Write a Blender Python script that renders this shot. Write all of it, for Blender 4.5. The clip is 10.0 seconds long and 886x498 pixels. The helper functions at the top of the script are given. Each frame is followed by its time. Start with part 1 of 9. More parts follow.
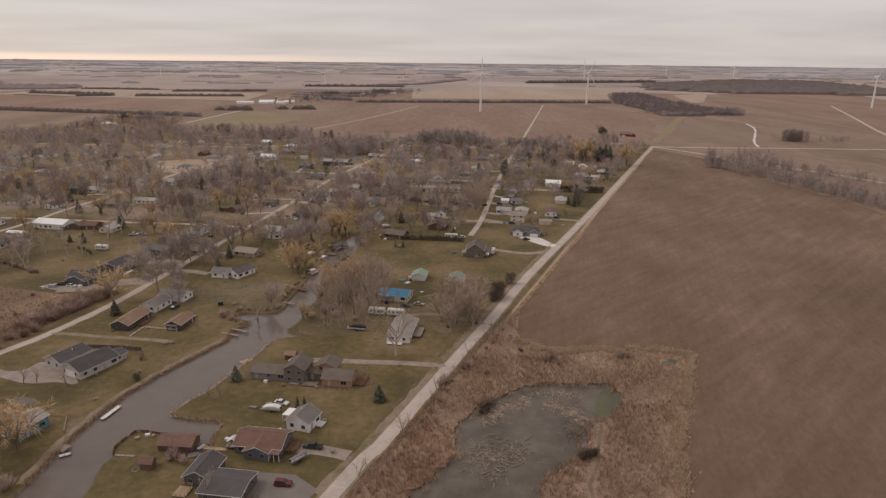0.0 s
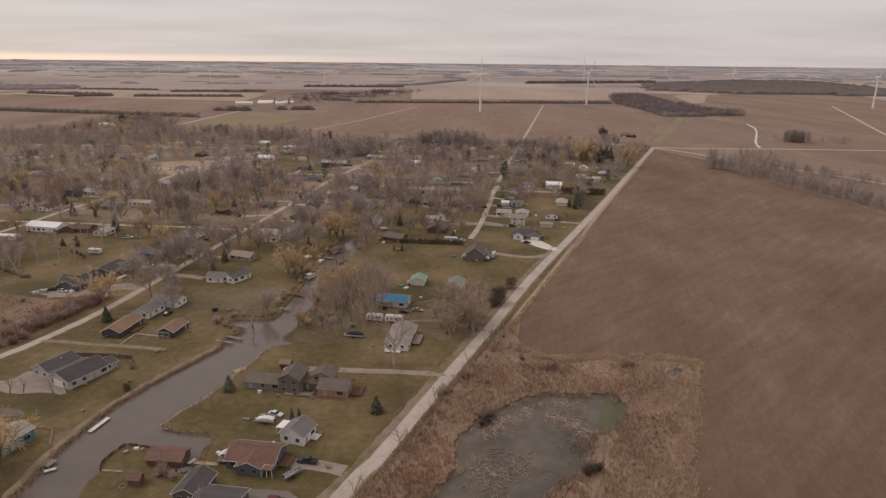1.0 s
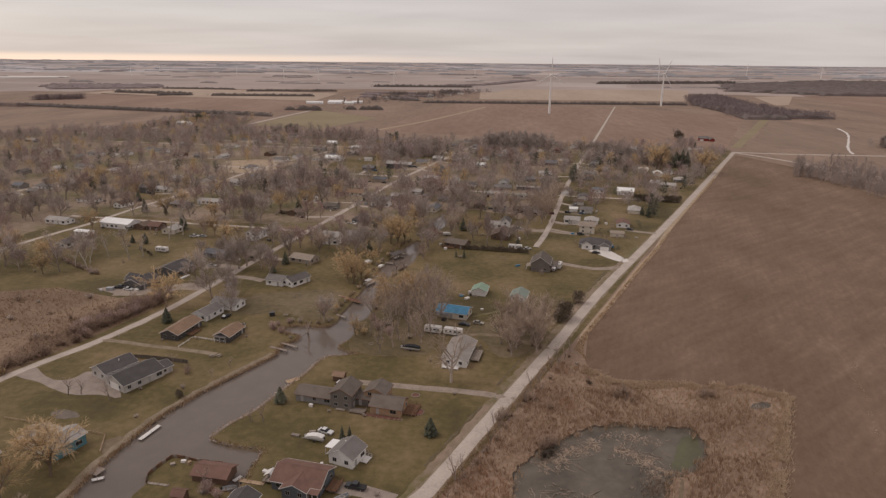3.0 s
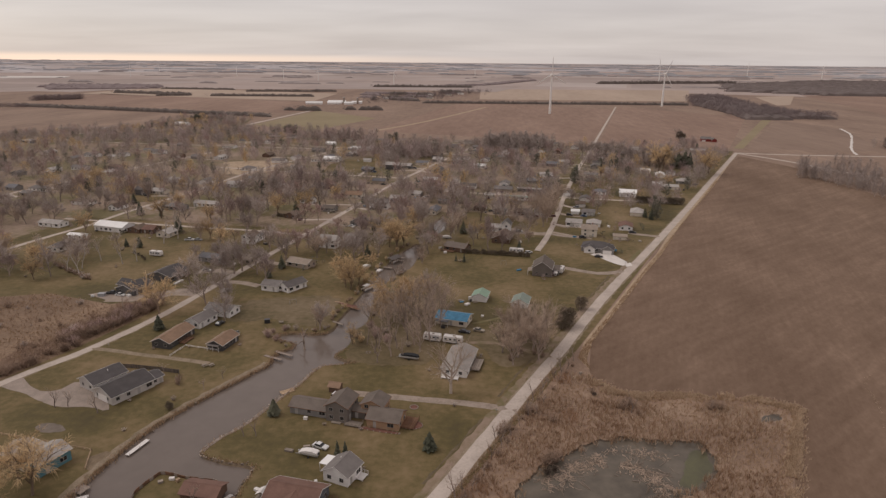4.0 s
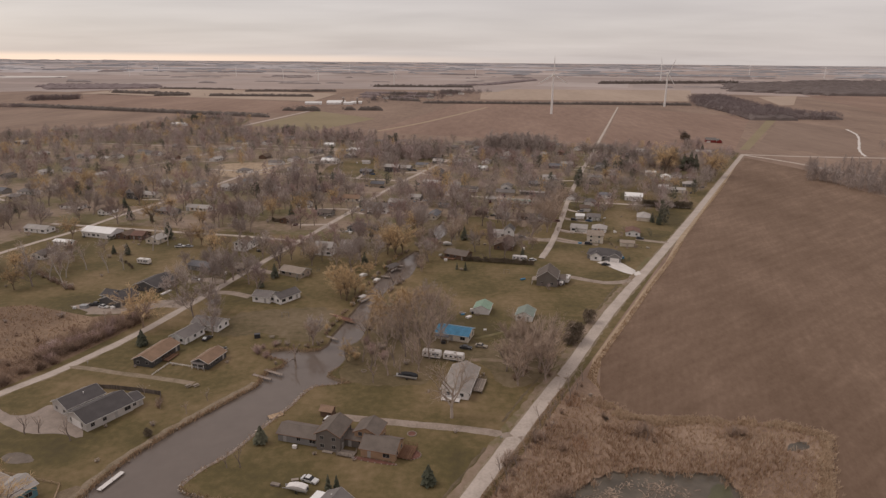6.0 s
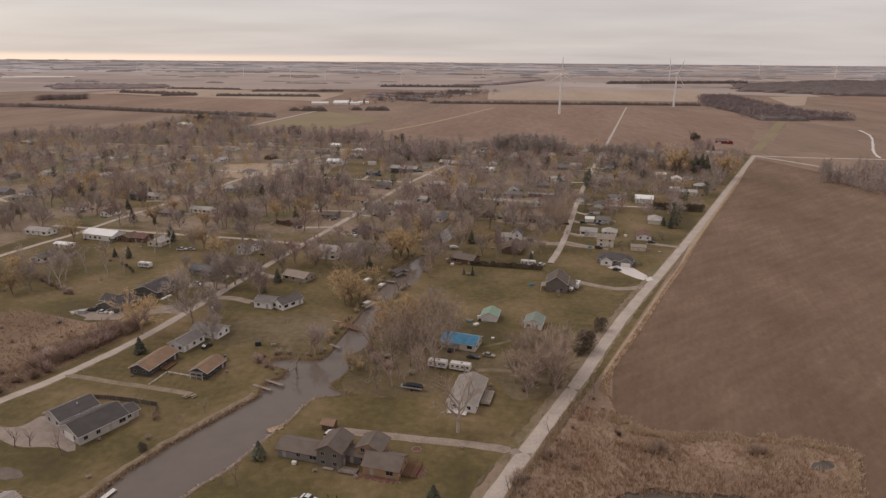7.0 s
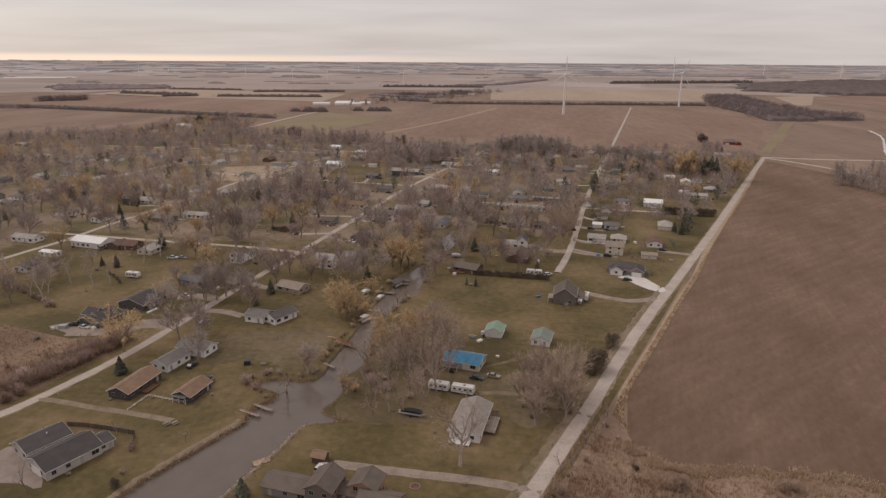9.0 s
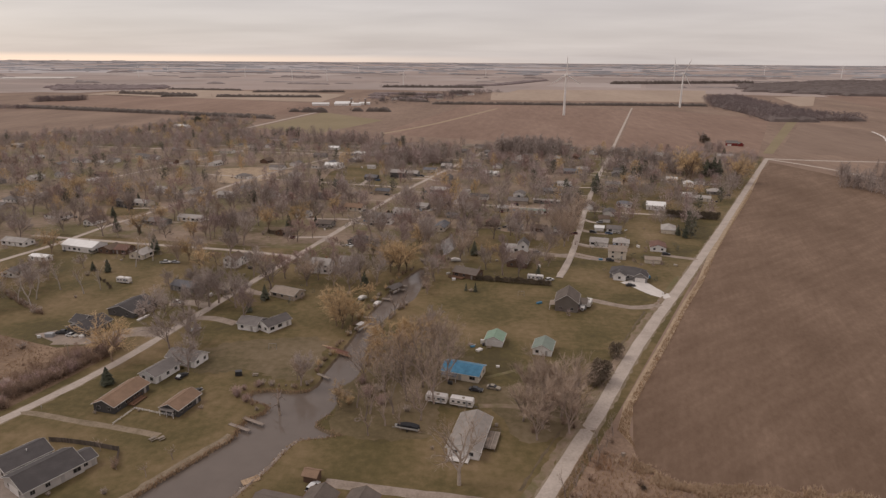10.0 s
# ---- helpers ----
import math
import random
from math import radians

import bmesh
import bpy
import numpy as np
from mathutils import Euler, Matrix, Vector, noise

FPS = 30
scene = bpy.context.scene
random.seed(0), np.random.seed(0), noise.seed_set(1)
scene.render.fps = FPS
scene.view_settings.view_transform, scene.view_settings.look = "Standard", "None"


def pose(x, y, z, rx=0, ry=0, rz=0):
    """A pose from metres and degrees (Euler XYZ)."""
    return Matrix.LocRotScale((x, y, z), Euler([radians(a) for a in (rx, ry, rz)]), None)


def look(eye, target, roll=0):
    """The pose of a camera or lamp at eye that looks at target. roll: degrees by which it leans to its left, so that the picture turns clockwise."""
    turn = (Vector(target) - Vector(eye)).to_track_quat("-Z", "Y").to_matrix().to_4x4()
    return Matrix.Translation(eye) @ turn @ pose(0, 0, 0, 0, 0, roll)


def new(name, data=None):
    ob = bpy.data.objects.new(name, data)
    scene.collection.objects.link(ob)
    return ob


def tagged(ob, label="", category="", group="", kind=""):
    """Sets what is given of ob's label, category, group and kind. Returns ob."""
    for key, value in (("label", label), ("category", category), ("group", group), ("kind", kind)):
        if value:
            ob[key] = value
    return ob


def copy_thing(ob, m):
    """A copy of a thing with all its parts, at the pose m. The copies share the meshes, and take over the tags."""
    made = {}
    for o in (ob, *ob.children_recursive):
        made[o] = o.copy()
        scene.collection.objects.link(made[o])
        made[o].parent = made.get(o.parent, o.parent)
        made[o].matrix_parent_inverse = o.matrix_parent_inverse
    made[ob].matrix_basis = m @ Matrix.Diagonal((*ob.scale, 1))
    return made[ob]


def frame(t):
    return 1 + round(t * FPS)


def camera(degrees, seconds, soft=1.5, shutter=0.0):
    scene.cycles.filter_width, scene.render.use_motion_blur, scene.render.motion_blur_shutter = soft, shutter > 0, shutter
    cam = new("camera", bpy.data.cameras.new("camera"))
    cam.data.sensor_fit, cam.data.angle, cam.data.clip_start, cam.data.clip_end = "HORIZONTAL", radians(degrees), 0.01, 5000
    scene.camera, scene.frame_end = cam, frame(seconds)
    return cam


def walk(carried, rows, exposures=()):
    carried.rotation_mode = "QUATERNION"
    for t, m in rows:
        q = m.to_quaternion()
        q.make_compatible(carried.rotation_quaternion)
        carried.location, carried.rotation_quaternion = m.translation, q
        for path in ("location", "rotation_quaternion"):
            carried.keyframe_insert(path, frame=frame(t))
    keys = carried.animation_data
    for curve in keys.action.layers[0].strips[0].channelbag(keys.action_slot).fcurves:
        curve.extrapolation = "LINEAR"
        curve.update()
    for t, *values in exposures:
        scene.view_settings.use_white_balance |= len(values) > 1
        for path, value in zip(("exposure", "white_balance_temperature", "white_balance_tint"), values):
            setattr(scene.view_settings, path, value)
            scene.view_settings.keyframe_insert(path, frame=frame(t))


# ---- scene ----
cam = camera(69.99, 10.0, 1.35)
PATH = [
    (0.0, 0.03, 0.07, 104.87, 73.459, -0.568, 0.025),
    (0.5, 0.07, 3.24, 104.91, 73.461, -0.557, 0.003),
    (1.0, 0.16, 6.50, 105.00, 73.479, -0.569, -0.011),
    (1.5, 0.22, 9.77, 105.06, 73.485, -0.598, 0.050),
    (1.6, 0.22, 10.42, 105.07, 73.478, -0.590, 0.22),
    (1.7, 0.22, 11.08, 105.09, 73.468, -0.575, 0.88),
    (1.8, 0.21, 11.73, 105.10, 73.456, -0.560, 1.78),
    (1.9, 0.21, 12.39, 105.11, 73.445, -0.545, 2.97),
    (2.0, 0.21, 13.04, 105.12, 73.436, -0.533, 4.241),
    (2.1, 0.22, 13.72, 105.13, 73.434, -0.535, 5.03),
    (2.2, 0.24, 14.40, 105.14, 73.432, -0.538, 5.45),
    (2.3, 0.26, 15.09, 105.15, 73.430, -0.540, 5.79),
    (2.4, 0.27, 15.78, 105.16, 73.429, -0.542, 5.91),
    (2.5, 0.28, 16.48, 105.16, 73.428, -0.544, 5.975),
    (4.0, -0.31, 27.37, 105.28, 73.427, -0.468, 6.009),
    (4.5, -0.62, 31.02, 105.28, 73.423, -0.474, 6.040),
    (5.0, -1.00, 34.76, 105.26, 73.424, -0.471, 6.050),
    (5.5, -1.41, 38.56, 105.24, 73.414, -0.466, 6.040),
    (6.5, -2.25, 46.50, 105.14, 73.402, -0.455, 6.06),
    (6.8, -2.49, 48.91, 105.11, 73.398, -0.452, 6.20),
    (6.9, -2.57, 49.72, 105.10, 73.397, -0.450, 6.44),
    (7.0, -2.65, 50.54, 105.09, 73.396, -0.449, 6.680),
    (7.1, -2.73, 51.34, 105.09, 73.396, -0.445, 6.81),
    (7.2, -2.82, 52.15, 105.08, 73.395, -0.440, 6.87),
    (7.5, -3.07, 54.58, 105.07, 73.394, -0.428, 6.916),
    (8.0, -3.48, 58.65, 105.03, 73.386, -0.419, 6.925),
    (8.5, -3.83, 62.68, 104.99, 73.390, -0.403, 6.919),
    (9.0, -4.05, 66.71, 104.99, 73.393, -0.362, 6.917),
    (9.5, -4.25, 70.73, 104.96, 73.404, -0.378, 6.931),
    (10.0, -4.45, 74.71, 104.94, 73.416, -0.377, 6.923),
]
walk(cam, [(row[0], pose(*row[1:])) for row in PATH])

# ---- light: a heavy overcast sky, brighter low in the west ----
world = bpy.data.worlds.new("overcast_sky")
scene.world = world
world.use_nodes = True
wt = world.node_tree
wt.nodes.clear()


def wn(kind, **props):
    node = wt.nodes.new(kind)
    for key, value in props.items():
        node.inputs[key].default_value = value
    return node


w_out = wn("ShaderNodeOutputWorld")
w_bg = wn("ShaderNodeBackground", Strength=1.1)
w_sky = wt.nodes.new("ShaderNodeTexSky")
w_sky.sky_type = "NISHITA"
w_sky.sun_disc = False
w_sky.sun_elevation, w_sky.sun_rotation = radians(38), radians(-60)
w_co = wn("ShaderNodeTexCoord")
w_sep = wn("ShaderNodeSeparateXYZ")
wt.links.new(w_co.outputs["Generated"], w_sep.inputs[0])
# cloud deck seen in perspective: direction divided by its height
w_zz = wn("ShaderNodeMath")
w_zz.operation = "MAXIMUM"
w_zz.inputs[1].default_value = 0.0
w_add = wn("ShaderNodeMath")
w_add.operation = "ADD"
w_add.inputs[1].default_value = 0.085
wt.links.new(w_sep.outputs["Z"], w_zz.inputs[0])
wt.links.new(w_zz.outputs[0], w_add.inputs[0])
w_div = wn("ShaderNodeVectorMath")
w_div.operation = "DIVIDE"
w_comb = wn("ShaderNodeCombineXYZ")
for i in range(3):
    wt.links.new(w_add.outputs[0], w_comb.inputs[i])
wt.links.new(w_co.outputs["Generated"], w_div.inputs[0])
wt.links.new(w_comb.outputs[0], w_div.inputs[1])
w_map = wn("ShaderNodeMapping")
w_map.inputs["Scale"].default_value = (0.24, 0.36, 0.0)
w_map.inputs["Rotation"].default_value = (0, 0, radians(-6))
wt.links.new(w_div.outputs[0], w_map.inputs[0])
w_noise = wn("ShaderNodeTexNoise", Scale=1.7, Detail=5.0, Roughness=0.5, Distortion=0.25)
wt.links.new(w_map.outputs[0], w_noise.inputs["Vector"])
w_ramp = wn("ShaderNodeValToRGB")
w_ramp.color_ramp.elements[0].position = 0.3
w_ramp.color_ramp.elements[0].color = (0.455, 0.402, 0.39, 1)
w_ramp.color_ramp.elements[1].position = 0.72
w_ramp.color_ramp.elements[1].color = (0.565, 0.505, 0.487, 1)
wt.links.new(w_noise.outputs["Fac"], w_ramp.inputs[0])
# paler band of open sky just over the horizon, warmer to the west
w_low = wn("ShaderNodeMapRange")
w_low.interpolation_type = "SMOOTHSTEP"
w_low.inputs["From Min"].default_value = 0.0005
w_low.inputs["From Max"].default_value = 0.0095
w_low.inputs["To Min"].default_value = 1.0
w_low.inputs["To Max"].default_value = 0.0
wt.links.new(w_sep.outputs["Z"], w_low.inputs[0])
w_west = wn("ShaderNodeMapRange")
w_west.interpolation_type = "SMOOTHSTEP"
w_west.inputs["From Min"].default_value = 0.12
w_west.inputs["From Max"].default_value = -0.55
wt.links.new(w_sep.outputs["X"], w_west.inputs[0])
w_fac = wn("ShaderNodeMath")
w_fac.operation = "MULTIPLY"
wt.links.new(w_low.outputs[0], w_fac.inputs[0])
wt.links.new(w_west.outputs[0], w_fac.inputs[1])
w_mix = wn("ShaderNodeMix")
w_mix.data_type = "RGBA"
wt.links.new(w_fac.outputs[0], w_mix.inputs[0])
wt.links.new(w_ramp.outputs[0], w_mix.inputs[6])
w_mix.inputs[7].default_value = (0.84, 0.65, 0.53, 1)
w_mix2 = wn("ShaderNodeMix")
w_mix2.data_type = "RGBA"
w_mix2.inputs[0].default_value = 0.012
wt.links.new(w_mix.outputs[2], w_mix2.inputs[6])
wt.links.new(w_sky.outputs[0], w_mix2.inputs[7])
wt.links.new(w_mix2.outputs[2], w_bg.inputs[0])
wt.links.new(w_bg.outputs[0], w_out.inputs[0])

sun = new("sun", bpy.data.lights.new("sun", "SUN"))
sun.data.energy, sun.data.angle, sun.data.color = 0.89, radians(25), (1.0, 0.93, 0.86)
sun.matrix_world = look((-400, 300, 500), (0, 250, 0))
scene.view_settings.exposure = 0.0

# ---- materials ----
def ramp_node(nt, stops):
    node = nt.nodes.new("ShaderNodeValToRGB")
    el = node.color_ramp.elements
    while len(el) < len(stops):
        el.new(0.5)
    for e, (at, col) in zip(el, stops):
        e.position, e.color = at, (*col, 1)
    return node


def mat(name, stops, big=0.2, fine=3.0, rough=0.85, bump=0.3, bump_at=None, metal=0.0, spec=0.25, stretch=(1, 1, 1), turn=0.0,
        vary=0.0, island=0.0, fine_amount=0.45, space="Object", bump_dist=0.05):
    """Surface with colour variation at two sizes (cells per metre), relief, and per-object or per-piece variation."""
    m = bpy.data.materials.new(name)
    m.use_nodes = True
    nt = m.node_tree
    bs = nt.nodes["Principled BSDF"]
    bs.inputs["Roughness"].default_value = rough
    bs.inputs["Metallic"].default_value = metal
    bs.inputs["Specular IOR Level"].default_value = spec
    co = nt.nodes.new("ShaderNodeTexCoord")
    mp = nt.nodes.new("ShaderNodeMapping")
    mp.inputs["Scale"].default_value = stretch
    mp.inputs["Rotation"].default_value = (0, 0, radians(turn))
    nt.links.new(co.outputs[space], mp.inputs[0])
    n1 = nt.nodes.new("ShaderNodeTexNoise")
    n1.inputs["Scale"].default_value, n1.inputs["Detail"].default_value = big, 5
    n2 = nt.nodes.new("ShaderNodeTexNoise")
    n2.inputs["Scale"].default_value, n2.inputs["Detail"].default_value = fine, 4
    n2.inputs["Roughness"].default_value = 0.65
    for n in (n1, n2):
        nt.links.new(mp.outputs[0], n.inputs["Vector"])
    mx = nt.nodes.new("ShaderNodeMix")
    mx.inputs[0].default_value = fine_amount
    nt.links.new(n1.outputs["Fac"], mx.inputs[2])
    nt.links.new(n2.outputs["Fac"], mx.inputs[3])
    fac = mx.outputs[0]
    for amount, source in ((vary, "ShaderNodeObjectInfo"), (island, "ShaderNodeNewGeometry")):
        if amount:
            info = nt.nodes.new(source)
            out = info.outputs["Random"] if source == "ShaderNodeObjectInfo" else info.outputs["Random Per Island"]
            ma = nt.nodes.new("ShaderNodeMath")
            ma.operation = "MULTIPLY_ADD"
            nt.links.new(out, ma.inputs[0])
            ma.inputs[1].default_value = amount
            ad = nt.nodes.new("ShaderNodeMath")
            ad.operation = "SUBTRACT"
            nt.links.new(fac, ad.inputs[0])
            ad.inputs[1].default_value = amount / 2
            nt.links.new(ad.outputs[0], ma.inputs[2])
            fac = ma.outputs[0]
    rp = ramp_node(nt, stops)
    nt.links.new(fac, rp.inputs[0])
    nt.links.new(rp.outputs[0], bs.inputs["Base Color"])
    if bump:
        bp = nt.nodes.new("ShaderNodeBump")
        bp.inputs["Strength"].default_value, bp.inputs["Distance"].default_value = bump, bump_dist
        n3 = n2
        if bump_at:
            n3 = nt.nodes.new("ShaderNodeTexNoise")
            n3.inputs["Scale"].default_value, n3.inputs["Detail"].default_value = bump_at, 3
            nt.links.new(mp.outputs[0], n3.inputs["Vector"])
        nt.links.new(n3.outputs["Fac"], bp.inputs["Height"])
        nt.links.new(bp.outputs[0], bs.inputs["Normal"])
    return m


def two(c, d=0.25, lo=0.38, hi=0.62):
    """Two stops, darker and lighter, round one colour."""
    return ((lo, tuple(v * (1 - d) for v in c)), (hi, tuple(min(1, v * (1 + d)) for v in c)))


LAWN = mat("lawn_grass", ((0.35, (0.084, 0.065, 0.030)), (0.44, (0.113, 0.088, 0.036)), (0.51, (0.153, 0.113, 0.052)), (0.58, (0.196, 0.140, 0.072)), (0.69, (0.263, 0.185, 0.110))),
           big=0.03, fine=0.35, bump=0.5, bump_at=2.5, fine_amount=0.34)
SOIL = mat("farm_soil", ((0.33, (0.180, 0.118, 0.086)), (0.5, (0.252, 0.173, 0.128)), (0.67, (0.325, 0.228, 0.170))),
           big=0.012, fine=0.12, bump=0.4, bump_at=1.5, stretch=(1, 0.25, 1), turn=12)
GRAVEL = mat("pale_gravel", ((0.35, (0.385, 0.322, 0.276)), (0.6, (0.525, 0.447, 0.39))), big=0.15, fine=1.2, bump=0.4, bump_at=9, fine_amount=0.5)
LITTER = mat("leaf_litter_lots", ((0.34, (0.136, 0.117, 0.052)), (0.44, (0.172, 0.140, 0.071)), (0.50, (0.233, 0.173, 0.118)), (0.58, (0.286, 0.212, 0.160)), (0.70, (0.366, 0.276, 0.212))), big=0.02, fine=0.25, bump=0.5, bump_at=2, fine_amount=0.42)
SHADE_GRASS = mat("shade_worn_grass", ((0.35, (0.092, 0.070, 0.036)), (0.48, (0.135, 0.102, 0.054)), (0.58, (0.175, 0.130, 0.075)), (0.70, (0.235, 0.175, 0.118))), big=0.05, fine=0.6, bump=0.5, bump_at=2.5, fine_amount=0.35)
DIRT_DRIVE = mat("worn_gravel_drive", ((0.35, (0.235, 0.185, 0.145)), (0.6, (0.37, 0.30, 0.25))), big=0.25, fine=1.5, bump=0.4, bump_at=9)
CONCRETE = mat("concrete", two((0.305, 0.248, 0.21), 0.16), big=0.3, fine=2, bump=0.15)
WHITE_CONC = mat("new_white_concrete", two((0.66, 0.61, 0.57), 0.08), big=0.3, fine=2, bump=0.1)
VERGE = mat("dry_verge", ((0.35, (0.285, 0.208, 0.140)), (0.6, (0.455, 0.345, 0.24))), big=0.25, fine=1.5, bump=0.6, bump_at=4)
MARSH = mat("marsh_litter", ((0.33, (0.175, 0.116, 0.082)), (0.5, (0.275, 0.188, 0.134)), (0.66, (0.38, 0.275, 0.20))), big=0.06, fine=0.8, bump=0.8, bump_at=3)
REED = mat("dry_reed", ((0.28, (0.261, 0.158, 0.096)), (0.45, (0.387, 0.252, 0.160)), (0.58, (0.483, 0.356, 0.252)), (0.76, (0.677, 0.543, 0.411))), big=0.05, fine=0.35, bump=0, island=0.42, fine_amount=0.3)
STRAW = mat("pale_straw", ((0.3, (0.352, 0.237, 0.149)), (0.7, (0.528, 0.380, 0.253))), big=0.1, fine=0.8, bump=0, island=0.4)
BANK = mat("bank_earth", ((0.35, (0.115, 0.083, 0.055)), (0.6, (0.24, 0.18, 0.12))), big=0.3, fine=2, bump=0.8, bump_at=3)
STONE = mat("shore_stone", two((0.26, 0.21, 0.17), 0.35), big=0.5, fine=4, bump=0.5, island=0.3)
BARK = mat("bark_grey_brown", two((0.31, 0.245, 0.21), 0.3), big=0.5, fine=6, bump=0.4, vary=0.3)
TWIG = mat("bare_twigs", ((0.3, (0.337, 0.279, 0.251)), (0.7, (0.529, 0.452, 0.408))), big=0.4, fine=2, bump=0, vary=0.5)
PALE_BARK = mat("pale_grey_bark", two((0.42, 0.345, 0.285), 0.25), big=0.5, fine=6, bump=0.4, vary=0.2)
PALE_TWIG = mat("pale_grey_twigs", ((0.3, (0.354, 0.270, 0.209)), (0.7, (0.542, 0.426, 0.338))), big=0.4, fine=2, bump=0, vary=0.3)
WILLOW_TWIG = mat("willow_twigs", ((0.3, (0.44, 0.315, 0.178)), (0.7, (0.66, 0.485, 0.29))), big=0.4, fine=2, bump=0, vary=0.6)
TAN_TWIG = mat("tan_willow_twigs", ((0.3, (0.449, 0.313, 0.173)), (0.7, (0.632, 0.456, 0.264))), big=0.4, fine=2, bump=0, vary=0.3)
RED_TWIG = mat("red_osier_twigs", ((0.3, (0.328, 0.229, 0.207)), (0.7, (0.492, 0.359, 0.321))), big=0.4, fine=2, bump=0, vary=0.4)
BIRCH = mat("birch_bark", two((0.46, 0.41, 0.37), 0.2), big=0.8, fine=4, bump=0.2)
NEEDLE = mat("evergreen_needles", ((0.3, (0.062, 0.066, 0.044)), (0.7, (0.125, 0.122, 0.082))), big=0.8, fine=4, bump=0, vary=0.4)
BROWN_NEEDLE = mat("winter_juniper", ((0.3, (0.131, 0.105, 0.076)), (0.7, (0.225, 0.177, 0.129))), big=0.8, fine=4, bump=0, vary=0.4)
WOOD_GREY = mat("weathered_boards", two((0.30, 0.25, 0.21), 0.25), big=0.6, fine=5, bump=0.4, stretch=(1, 4, 1), vary=0.3)
WOOD_BROWN = mat("brown_stained_wood", two((0.19, 0.105, 0.065), 0.25), big=0.6, fine=5, bump=0.3, vary=0.2)
WOOD_TAN = mat("new_tan_wood", two((0.42, 0.30, 0.20), 0.18), big=0.6, fine=5, bump=0.3, vary=0.2)
WHITE_PAINT = mat("white_paint", two((0.74, 0.70, 0.67), 0.08), big=0.5, fine=4, bump=0.05, rough=0.55)
TURBINE_WHITE = mat("turbine_white", two((0.80, 0.77, 0.74), 0.04), big=0.05, fine=0.5, bump=0, rough=0.45)
METAL = mat("dull_metal", two((0.36, 0.34, 0.33), 0.2), big=1, fine=8, bump=0.1, rough=0.45, metal=0.6, spec=0.5)
RUBBER = mat("tyre_rubber", two((0.035, 0.034, 0.033), 0.2), big=2, fine=9, bump=0.2, rough=0.9)
BRICK = mat("brick_mass", two((0.26, 0.13, 0.09), 0.25), big=1, fine=8, bump=0.4)
TARP = mat("blue_tarpaulin", two((0.075, 0.225, 0.36), 0.2), big=0.5, fine=1.5, bump=0.6, rough=0.5, bump_dist=0.15)
RED_BARN = mat("red_barn_boards", two((0.22, 0.045, 0.04), 0.2), big=0.3, fine=2, bump=0.2)
SCRUB_SOIL = mat("bramble_litter", ((0.36, (0.152, 0.099, 0.066)), (0.5, (0.214, 0.144, 0.096)), (0.62, (0.304, 0.210, 0.140))), big=0.035, fine=0.8, bump=0.8, bump_at=3)
TRACK = mat("worn_track", ((0.35, (0.175, 0.135, 0.085)), (0.6, (0.30, 0.235, 0.17))), big=0.3, fine=1.5, bump=0.4, bump_at=6)
REED_ORANGE = mat("rusty_reed", ((0.3, (0.314, 0.186, 0.108)), (0.7, (0.522, 0.352, 0.239))), big=0.08, fine=0.5, bump=0, island=0.4)
LOG = mat("wet_dead_wood", two((0.265, 0.21, 0.168), 0.3), big=0.5, fine=3, bump=0.3)
DEBRIS = mat("rotten_reed_mat", two((0.33, 0.252, 0.195), 0.3), big=0.3, fine=1.5, bump=0, island=0.4)
ALGAE = mat("algae_scum", ((0.38, (0.088, 0.082, 0.050)), (0.62, (0.118, 0.112, 0.058))), big=0.15, fine=1, bump=0.1, rough=0.4)
BROWN_TWIG = mat("brown_brush", ((0.3, (0.225, 0.155, 0.115)), (0.7, (0.39, 0.275, 0.205))), big=0.4, fine=2, bump=0, vary=0.4)
SCRUB_STEM = mat("bramble_stems", ((0.3, (0.265, 0.178, 0.122)), (0.7, (0.42, 0.295, 0.205))), big=0.05, fine=0.5, bump=0, island=0.3)
SCRUB_STRAW = mat("scrub_straw_stems", ((0.3, (0.324, 0.217, 0.136)), (0.7, (0.450, 0.318, 0.206))), big=0.06, fine=0.5, bump=0, island=0.3)
RIM_STRAW = mat("bleached_straw", ((0.3, (0.47, 0.345, 0.235)), (0.7, (0.66, 0.51, 0.37))), big=0.1, fine=0.8, bump=0, island=0.4)
DAMP = mat("wet_mud", two((0.085, 0.062, 0.045), 0.25), big=0.3, fine=2, bump=0.6, bump_at=3, rough=0.5)
MULCH = mat("red_mulch", two((0.17, 0.082, 0.062), 0.25), big=0.6, fine=4, bump=0.6)


def glass_mat():
    m = bpy.data.materials.new("window_glass")
    m.use_nodes = True
    b = m.node_tree.nodes["Principled BSDF"]
    b.inputs["Base Color"].default_value = (0.03, 0.03, 0.032, 1)
    b.inputs["Roughness"].default_value, b.inputs["Specular IOR Level"].default_value = 0.06, 0.5
    return m


GLASS = glass_mat()


def water_mat(name, base, wave, rough, d=0.07, big=0.03):
    m = mat(name, two(base, d), big=big, fine=0.2, rough=rough, bump=wave, bump_at=1.1, spec=0.5, bump_dist=0.06)
    m.node_tree.nodes["Principled BSDF"].inputs["IOR"].default_value = 1.33
    return m


WATER = water_mat("canal_water", (0.165, 0.134, 0.115), 0.012, 0.07)
POND_WATER = water_mat("pond_water", (0.120, 0.099, 0.076), 0.02, 0.22, 0.3, 0.09)


